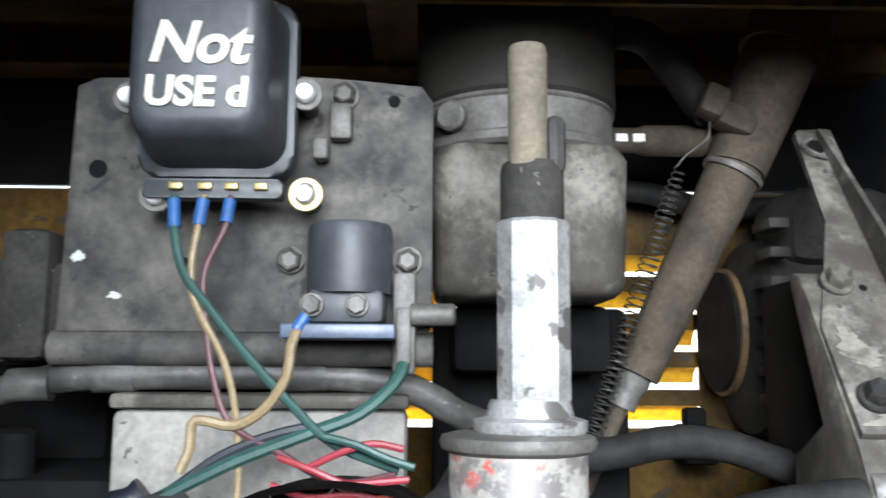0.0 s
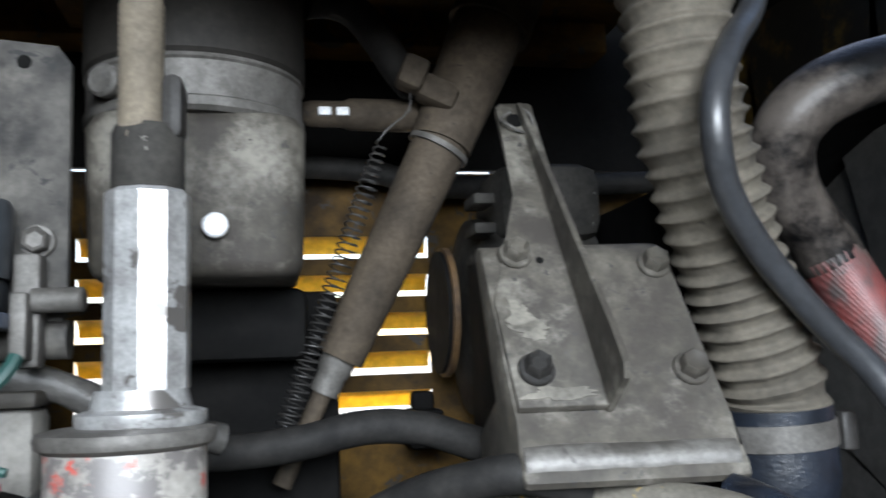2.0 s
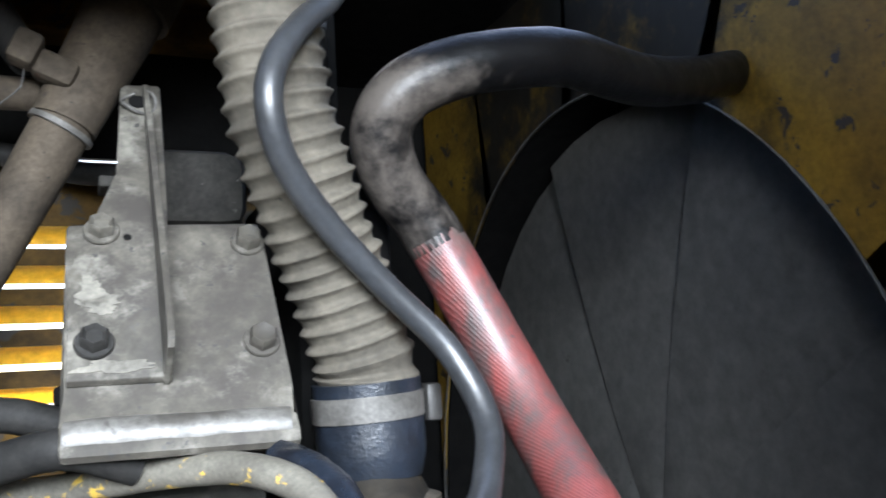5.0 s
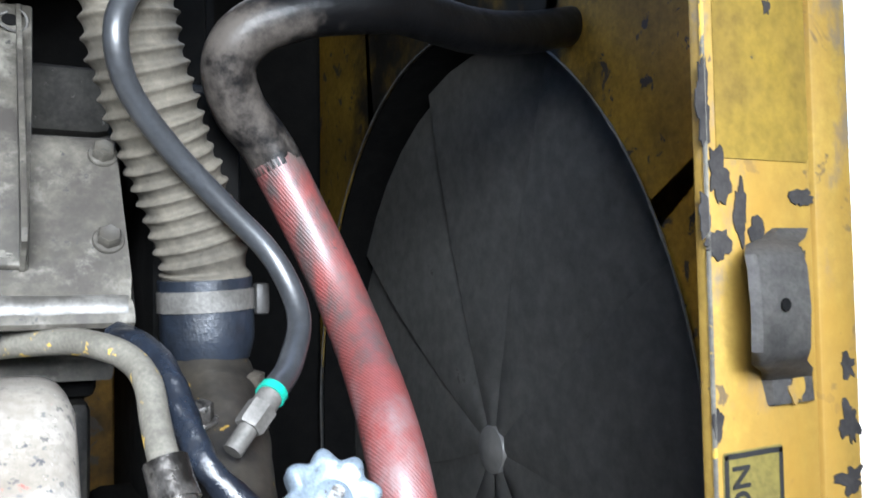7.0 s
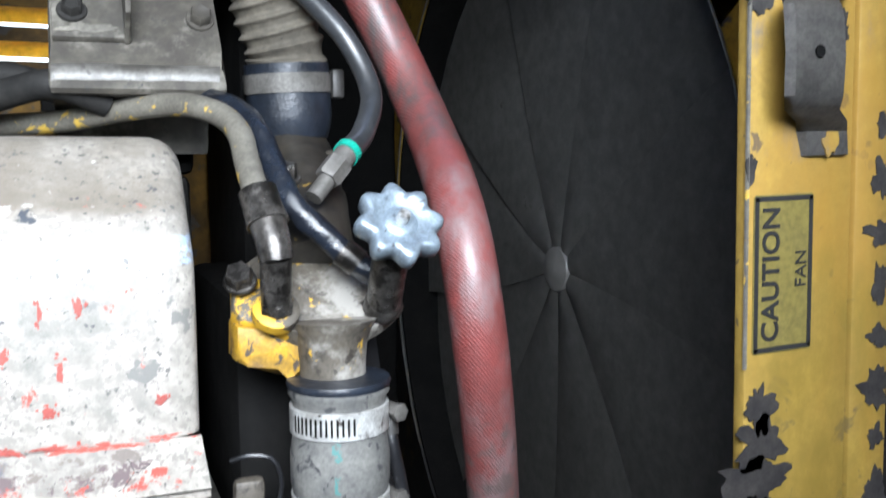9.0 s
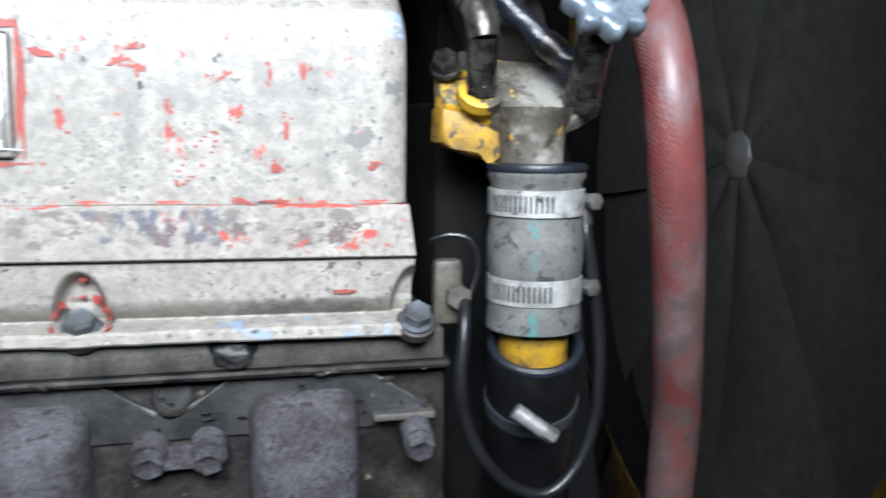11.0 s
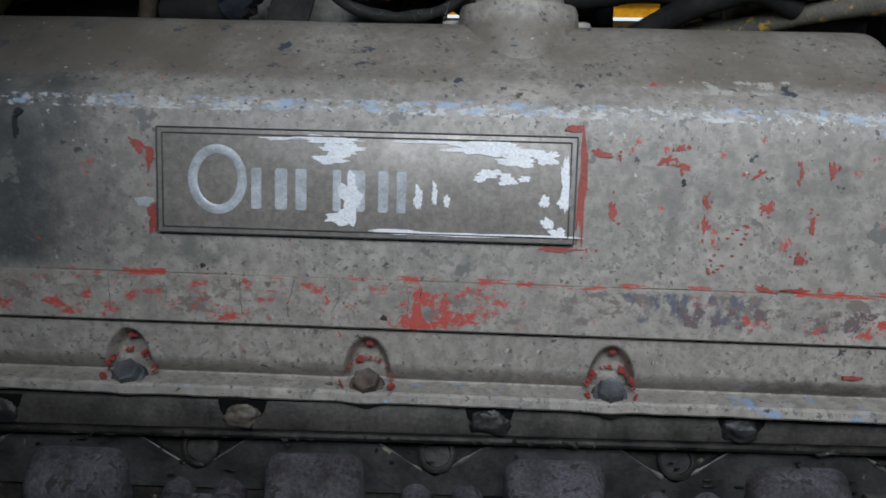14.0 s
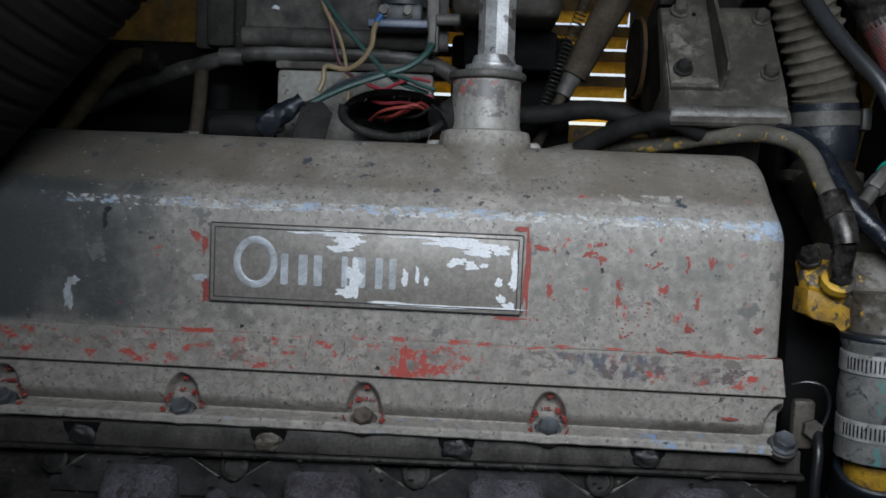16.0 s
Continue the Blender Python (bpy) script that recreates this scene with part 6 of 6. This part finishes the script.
for u, v, r in ((0.005, 0.077, 0.0018), (0.0135, 0.1765, 0.0050)):
    part("hole", lathe(bmesh.new(), [(r, 0), (r, 0.0005)], BAT + BR_R * u + BUP * v, BOUT, 18), M["black"], brk)
bm = bmesh.new()
c = BAT + BR_R * 0.0135 + BUP * 0.174 + BOUT * 0.002
tube(bm, [c + Vector((0.0085 * math.cos(t), 0, 0)) + BUP * 0.0085 * math.sin(t) + BOUT * 0.002 * math.sin(2 * t) for t in (radians(v) for v in range(100, 430, 20))], 0.0009, 6, 0.004)
part("wire_ring", bm, M["steel"], brk, "bent wire ring through the hole")
pale = material("pale_paint", (0.19, 0.175, 0.145), (0.09, 0.083, 0.07), 0.8, 0.0, 50)
for k, (u, v, w, h) in enumerate(((-0.010, 0.045, 0.014, 0.022), (-0.006, 0.038, 0.020, 0.012), (-0.002, 0.006, 0.03, 0.007))):
    part("paint_patch", slab(bmesh.new(), blot(w, h, 500 + k, 44), BAT + BR_R * u + BUP * v + BOUT * 0.0005, BR_R, BUP, 0.0006), pale, brk, "pale old paint")


# ---- hoses on the fan side ----
corr = thing("corrugated_hose", (0.218, 0.12, 0.2), "dusty beige corrugated duct hose with wire ribs", "hose")
CL = [(0.1695, 0.1123, 0.4767), (0.1737, 0.1108, 0.4372), (0.1768, 0.1105, 0.3957), (0.1820, 0.1147, 0.3598), (0.1947, 0.1225, 0.3203), (0.2113, 0.1315, 0.2809), (0.2235, 0.137, 0.2448), (0.2255, 0.139, 0.2300)]
part("skin", tube(bmesh.new(), CL, lambda u, f: 0.0228 + 0.0027 * (0.5 + 0.5 * math.cos(2 * math.pi * f / 0.0097)) ** 2.6 + 0.0005 * math.sin(2 * math.pi * f / 0.0097), 40, 0.0009, 0.06), M["corrugated"], corr, "", 60)
part("cuff", tube(bmesh.new(), [(0.2252, 0.1390, 0.2330), (0.2265, 0.140, 0.212), (0.227, 0.140, 0.197), (0.227, 0.140, 0.188)], lambda u, f: 0.0262 - 0.003 * max(0, u - 0.75) * 4, 36), M["rubber_blue"], corr, "blue-black rubber cuff")
clampc = part("clamp", tube(bmesh.new(), [(0.2256, 0.1394, 0.2265), (0.2262, 0.1397, 0.2150)], 0.0272, 36), M["steel"], corr, "worn steel clamp band")
bm = bmesh.new()
box(bm, (0.2505, 0.124, 0.212), (0.2585, 0.137, 0.230), 0.002)
part("clamp_screw", bm, M["steel_dark"], clampc)

thin = thing("thin_hose", (0.22, 0.0, 0.17), "grey rubber hose with a green band at its end fitting", "hose")
part("run", tube(bmesh.new(), [(0.2460, 0.112, 0.475), (0.2213, 0.1066, 0.4401), (0.2027, 0.0941, 0.4049), (0.1859, 0.0828, 0.3857), (0.1722, 0.0732, 0.3649), (0.1680, 0.0703, 0.3451), (0.1754, 0.0785, 0.323), (0.1970, 0.0915, 0.2987), (0.2234, 0.1000, 0.274), (0.2522, 0.0995, 0.2444), (0.2630, 0.0875, 0.2133), (0.2515, 0.0665, 0.1890), (0.2362, 0.047, 0.1775)], lambda u, f: 0.0056 + 0.001 * u, 18), M["grey_hose"], thin)
part("band", tube(bmesh.new(), [(0.2375, 0.0485, 0.1785), (0.2345, 0.0460, 0.1760)], 0.0074, 18), M["green_band"], thin, "bright green band")
part("ferrule", tube(bmesh.new(), [(0.2355, 0.0465, 0.1768), (0.2295, 0.0432, 0.1705)], 0.0064, 18), M["steel"], thin)
part("nut", hex_head(bmesh.new(), (0.2300, 0.0435, 0.1712), (-0.65, -0.35, -0.67), 0.0130, 0.012), M["steel"], thin, "hexagon hose nut")
part("nipple", tube(bmesh.new(), [(0.2230, 0.0395, 0.1635), (0.2140, 0.035, 0.1540)], 0.0048, 14), M["steel"], thin)

red = thing("red_hose", (0.27, -0.03, -0.2), "thick red braided hose, black and dusty at its upper end", "hose")
RED_LINE = [(0.5270, 0.1960, 0.4340), (0.4700, 0.1720, 0.4150), (0.4070, 0.1464, 0.4011), (0.3450, 0.1237, 0.3997), (0.3087, 0.1155, 0.3935), (0.2720, 0.1150, 0.3850), (0.2460, 0.1210, 0.3725), (0.2365, 0.1310, 0.3550), (0.2450, 0.1410, 0.3330), (0.2655, 0.1475, 0.3090), (0.2832, 0.1438, 0.2738), (0.2970, 0.1360, 0.2409), (0.3046, 0.1214, 0.2125),
            (0.3059, 0.0998, 0.1895), (0.3028, 0.0739, 0.1707), (0.2984, 0.0483, 0.1526), (0.2957, 0.0287, 0.1307), (0.2969, 0.0191, 0.1013), (0.3030, 0.0209, 0.0624), (0.3131, 0.0328, 0.0137), (0.3256, 0.0515, -0.0432), (0.3390, 0.0733, -0.1047), (0.3452, 0.0921, -0.2066), (0.3470, 0.1000, -0.3000)]
LINE = smooth_line(RED_LINE, 0.005)
CUT = next(k for k, p in enumerate(LINE) if p.z < 0.300 and p.x < 0.30)
part("run", tube(bmesh.new(), LINE[CUT - 1:], 0.0155, 28, 0.005), M["red_hose"], red)
part("upper_end", tube(bmesh.new(), LINE[:CUT + 1], lambda u, f: 0.0156, 26, 0.005, 0.03), M["hose_black"], red, "dusty black upper end")

# ---- coolant outlet, fittings, valve ----
out = thing("coolant_outlet", (0.2, 0.0, 0.07), "cast coolant outlet housing with flaking yellow paint", "coolant outlet")
bm = bmesh.new()
tube(bm, [(0.2265, 0.142, 0.176), (0.2255, 0.125, 0.163), (0.2220, 0.090, 0.146), (0.2165, 0.055, 0.126), (0.2145, 0.035, 0.114)], lambda u, f: 0.0265 - 0.003 * u, 28, 0.006, 0.06)
part("housing", bm, M["cast_dark"], out, "dark elbow-shaped housing")
bm = bmesh.new()
lathe(bm, [(0.029, 0.168), (0.032, 0.171), (0.032, 0.178), (0.0225, 0.181), (0.0215, 0.190)], (0.227, 0.140, 0), (0, 0, 1), 32)
part("upper_neck", bm, M["cast_yellow"], out)
bm = bmesh.new()
hex_head(bm, (0.2085, 0.075, 0.162), (-0.1, -0.3, 0.95), 0.012, 0.008, 0.009)
part("bolt", bm, M["greasy"], out)
part("plug", hex_head(bmesh.new(), (0.1725, 0.018, 0.1150), (-0.2, -0.7, 0.66), 0.012, 0.007, 0.008), M["greasy"], out, "dark oily plug")
bm = bmesh.new()
slab(bm, [(0.1675, 0.012), (0.1700, 0.004), (0.1850, -0.003), (0.2010, -0.009), (0.2080, -0.012), (0.2240, -0.012), (0.2400, -0.004), (0.2535, 0.006), (0.2530, 0.014), (0.2420, 0.030), (0.2200, 0.042), (0.1850, 0.046), (0.1705, 0.034)], (0, 0.004, 0.0965), (1, 0, 0), (0, 0.75, 0.66), 0.010, 0.003)
part("flange", bm, M["cast_yellow"], out, "flange with thick yellow paint")
bm = bmesh.new()
slab(bm, [(0.1680, 0.0960), (0.1675, 0.0790), (0.1730, 0.0760), (0.1860, 0.0710), (0.1930, 0.0705), (0.1990, 0.0685), (0.2035, 0.0760), (0.2050, 0.0870), (0.1960, 0.0920)], (0, 0.0055, 0), (1, 0, 0), (0, 0, 1), 0.022, 0.003)
part("lower_lip", bm, M["yellow_pipe"], out, "bright yellow lower lip")
bm = bmesh.new()
lathe(bm, [(0.0225, 0.0965), (0.0195, 0.091), (0.0172, 0.084), (0.0166, 0.076), (0.0164, 0.05)], (0.2140, 0.006, 0), (0, 0, 1), 32)
part("spigot", bm, M["cast_yellow"], out)
bm = bmesh.new()
lathe(bm, [(0.0112, -0.004), (0.0112, 0.0012), (0.0095, 0.0022)], (0.1860, 0.0015, 0.1030), (0, -0.72, 0.69), 28)
part("boss", bm, M["cast_yellow"], out, "yellow-painted boss")
bm = bmesh.new()
lathe(bm, [(0.0092, -0.004), (0.0096, 0.003), (0.0086, 0.0045)], (0.2390, 0.0015, 0.1020), (0, -0.75, 0.66), 28)
part("boss", bm, M["greasy"], out)

pipef = thing("steel_pipe", (0.13, 0.03, 0.195), "chipped grey steel pipe bent down to a fitting", "pipe")
part("run", tube(bmesh.new(), [(-0.020, 0.168, 0.178), (0.0256, 0.1626, 0.1900), (0.0617, 0.1538, 0.1940), (0.0974, 0.1346, 0.1965), (0.127, 0.1081, 0.2014), (0.152, 0.0829, 0.2033), (0.1671, 0.0667, 0.1998), (0.1756, 0.055, 0.1937), (0.179, 0.0413, 0.1853), (0.1790, 0.0273, 0.1736), (0.1795, 0.0128, 0.1615), (0.1805, -0.0009, 0.153)], 0.0064, 18), M["pipe_chip"], pipef)
part("sleeve", tube(bmesh.new(), [(0.1795, 0.005, 0.1590), (0.1822, -0.0040, 0.1440)], lambda u, f: 0.0092 + 0.0009 * (u > 0.5), 20), M["greasy"], pipef, "dark pipe nut")
part("elbow", tube(bmesh.new(), [(0.1818, -0.0035, 0.1455), (0.1832, -0.0085, 0.1370), (0.1842, -0.0110, 0.1275)], lambda u, f: 0.0086 - 0.0008 * u, 20), M["greasy"], pipef, "greasy elbow fitting")
part("stem", tube(bmesh.new(), [(0.1840, -0.0100, 0.1290), (0.1858, -0.0010, 0.1050)], 0.0072, 18), M["greasy"], pipef)
part("nut", hex_head(bmesh.new(), (0.1858, -0.0005, 0.1045), (0, -0.4, 0.9), 0.0140, 0.005), M["greasy"], pipef, "greasy hexagon nut")

oily = thing("oily_hose", (0.2, 0.0, 0.15), "oily blue-black hose with crinkled skin running to the valve", "hose")
part("run", tube(bmesh.new(), [(0.170, 0.085, 0.206), (0.180, 0.068, 0.201), (0.1880, 0.048, 0.189), (0.1925, 0.033, 0.171), (0.199, 0.017, 0.152), (0.214, 0.009, 0.135), (0.228, 0.003, 0.122), (0.238, -0.001, 0.116)], lambda u, f: 0.0062, 20, 0.0012, 0.22), M["oily"], oily)
part("end_band", tube(bmesh.new(), [(0.2200, 0.0065, 0.1290), (0.2275, 0.0032, 0.1224)], 0.0072, 18), M["greasy"], oily, "greasy crimped end band")

valve = thing("shutoff_valve", (0.222, -0.05, 0.12), "blue-grey star-shaped metal valve handwheel", "valve")
KA = Vector((0.02, -0.80, 0.60)).normalized()
KC = Vector((0.2370, -0.0300, 0.1440))
kq = KA.to_track_quat("Z", "Y").to_matrix()
bm = bmesh.new()
rows = []
for h, f in ((-0.0065, 0.90), (-0.0050, 0.98), (0.0, 1.0), (0.0030, 0.96), (0.0042, 0.86), (0.0042, 0.72), (0.0022, 0.62), (0.0016, 0.42), (0.0030, 0.34), (0.0030, 0.22)):
    wave = 0.0023 if f > 0.84 else 0.0006 if f > 0.7 else 0.0
    rows.append([bm.verts.new(KC + kq @ Vector(((f * 0.0194 + wave * math.cos(8 * a)) * math.cos(a), (f * 0.0194 + wave * math.cos(8 * a)) * math.sin(a), h))) for a in (2 * math.pi * k / 96 for k in range(96))])
for a, b in zip(rows, rows[1:]):
    for j in range(96):
        bm.faces.new((a[j], a[(j + 1) % 96], b[(j + 1) % 96], b[j]))
bm.faces.new(rows[-1]), bm.faces.new(rows[0][::-1])
part("wheel", bm, M["blue_metal"], valve, "", 50)
part("spindle", lathe(bmesh.new(), [(0.0030, 0.002), (0.0030, 0.008), (0.0022, 0.009)], KC, KA, 16), M["zinc"], valve)
part("stem", tube(bmesh.new(), [KC - KA * 0.004, KC - KA * 0.018 + Vector((0, 0, -0.010)), Vector((0.2390, -0.001, 0.104))], 0.0088, 20), M["greasy"], valve, "dark valve body")

hose = thing("coolant_hose", (0.2175, 0.0, 0.02), "grey rubber coolant hose with teal stripe and two worm clamps", "hose")
HX, HY = 0.2145, -0.003
part("rubber", lathe(bmesh.new(), [(0.0170, 0.0665), (0.0242, 0.0660), (0.0245, 0.0625), (0.0228, 0.0600), (0.0222, 0.050), (0.0228, 0.042), (0.0242, 0.033), (0.0242, 0.020), (0.0232, 0.0145), (0.0224, 0.008), (0.0232, 0.000), (0.0240, -0.008), (0.0240, -0.0135), (0.019, -0.0145)], (HX, HY, 0), (0, 0, 1), 44), M["hose_therm"], hose)
part("lip", lathe(bmesh.new(), [(0.0180, 0.0650), (0.0246, 0.0655), (0.0252, 0.0675), (0.0246, 0.0690), (0.0200, 0.0692)], (HX, HY, 0), (0, 0, 1), 44), M["rubber_blue"], hose, "dark swollen lip")
for z in (0.0505, 0.0070):
    cl = part("worm_clamp", lathe(bmesh.new(), [(0.0232, z - 0.0065), (0.0240, z - 0.0062), (0.0240, z + 0.0062), (0.0232, z + 0.0065)], (HX, HY, 0), (0, 0, 1), 44), M["clamp"], hose, "bright slotted worm clamp")
    for k in range(13):
        a = radians(-164 + 6.2 * k)
        c = Vector((HX + 0.02405 * math.cos(a), HY + 0.02405 * math.sin(a), z))
        part("slot", slab(bmesh.new(), rounded(0.0010, 0.0082, 0.0004, 2), c + Vector((math.cos(a), math.sin(a), 0)) * 0.0002, (-math.sin(a), math.cos(a), 0), (0, 0, 1), 0.0004), M["black"], cl)
    bm = bmesh.new()
    lathe(bm, [(0.0040, -0.006), (0.0040, 0.002), (0.0046, 0.0025), (0.0046, 0.005), (0.003, 0.0055)], (HX + 0.0262, HY - 0.006, z), (0.35, -0.94, 0), 6)
    part("screw", bm, M["steel"], cl)
part("yellow_end", tube(bmesh.new(), [(HX, HY, -0.006), (HX + 0.001, HY + 0.002, -0.026), (HX + 0.002, HY + 0.010, -0.055)], 0.0178, 32), M["yellow_pipe"], hose, "yellow-painted pipe end")

elbow = thing("elbow_hose", (0.22, 0.01, -0.06), "black rubber elbow hose slipped over the yellow pipe", "hose")
EA = Vector((0.10, 0.42, -0.90)).normalized()
E0 = Vector((HX + 0.001, HY - 0.001, -0.0235))
bm = bmesh.new()
rows = []
for h, r in ((0.004, 0.0185), (0.0, 0.0195), (-0.0012, 0.0220), (0.0, 0.0243), (0.004, 0.0248), (0.020, 0.0244), (0.045, 0.0244), (0.075, 0.024), (0.12, 0.024)):
    q = EA.to_track_quat("Z", "Y").to_matrix()
    rows.append([bm.verts.new(E0 + q @ Vector((r * math.cos(a), r * math.sin(a), h))) for a in (2 * math.pi * k / 40 for k in range(40))])
for a, b in zip(rows, rows[1:]):
    for j in range(40):
        bm.faces.new((a[j], a[(j + 1) % 40], b[(j + 1) % 40], b[j]))
part("rubber", bm, M["rubber"], elbow)
part("lip", tube(bmesh.new(), [E0 + EA.to_track_quat("Z", "Y").to_matrix() @ Vector((0.0222 * math.cos(a), 0.0222 * math.sin(a), -0.0005)) for a in (2 * math.pi * k / 30 for k in range(31))], 0.0026, 8, 0.004), M["rubber_blue"], elbow, "blue-black cut edge")
ec = part("clamp", tube(bmesh.new(), [E0 + EA * 0.0335, E0 + EA * 0.0415], 0.0252, 40), M["black_plastic"], elbow, "dark clamp band")
bm = bmesh.new()
tube(bm, [(0.1985, -0.0250, -0.0500), (0.2125, -0.0290, -0.0600)], 0.0042, 14)
part("worm_housing", bm, M["zinc"], ec, "bright worm housing")
part("screw", hex_head(bmesh.new(), (0.2130, -0.0290, -0.0604), (0.8, -0.1, -0.55), 0.007, 0.006), M["zinc"], ec)

loop = thing("drain_hose", (0.21, -0.01, -0.1), "thin black braided hose hanging in a loop", "hose")
part("run", tube(bmesh.new(), [(0.1800, 0.004, 0.000), (0.1775, -0.006, -0.013), (0.1750, -0.010, -0.037), (0.1775, -0.011, -0.058), (0.1855, -0.012, -0.077), (0.2010, -0.012, -0.0945), (0.2210, -0.012, -0.1010), (0.2375, -0.011, -0.0880), (0.2470, -0.010, -0.0640), (0.2490, -0.009, -0.0400), (0.2480, -0.008, -0.015), (0.2440, -0.008, 0.012), (0.2400, -0.008, 0.032), (0.2390, -0.004, 0.045)], lambda u, f: 0.0034 + 0.0002 * math.sin(f * 2600), 14, 0.0012), M["rubber"], loop)
part("end_fitting", tube(bmesh.new(), [(0.2395, -0.006, 0.038), (0.2390, -0.004, 0.047)], 0.0045, 14), M["steel_dark"], loop, "dark hose fitting")
cable = thing("thin_cable", (0.185, 0.0, 0.02), "thin black cable arched beside the hose", "cable")
part("run", tube(bmesh.new(), [(0.164, 0.01, 0.030), (0.172, 0.006, 0.033), (0.182, 0.004, 0.031), (0.1865, 0.003, 0.022), (0.186, 0.003, 0.012), (0.183, 0.003, 0.004)], 0.0012, 8), M["rubber"], cable)
bm = bmesh.new()
slab(bm, [(-0.011, 0.21), (0.011, 0.21), (0.011, -0.22), (-0.011, -0.22)], (0.262, 0.045, -0.10), (0.9, 0.3, 0), (-0.12, 0, 1), 0.005, 0.001)
solid("drive_belt", bm, M["belt"], "smooth black drive belt passing down beside the engine", "belt")
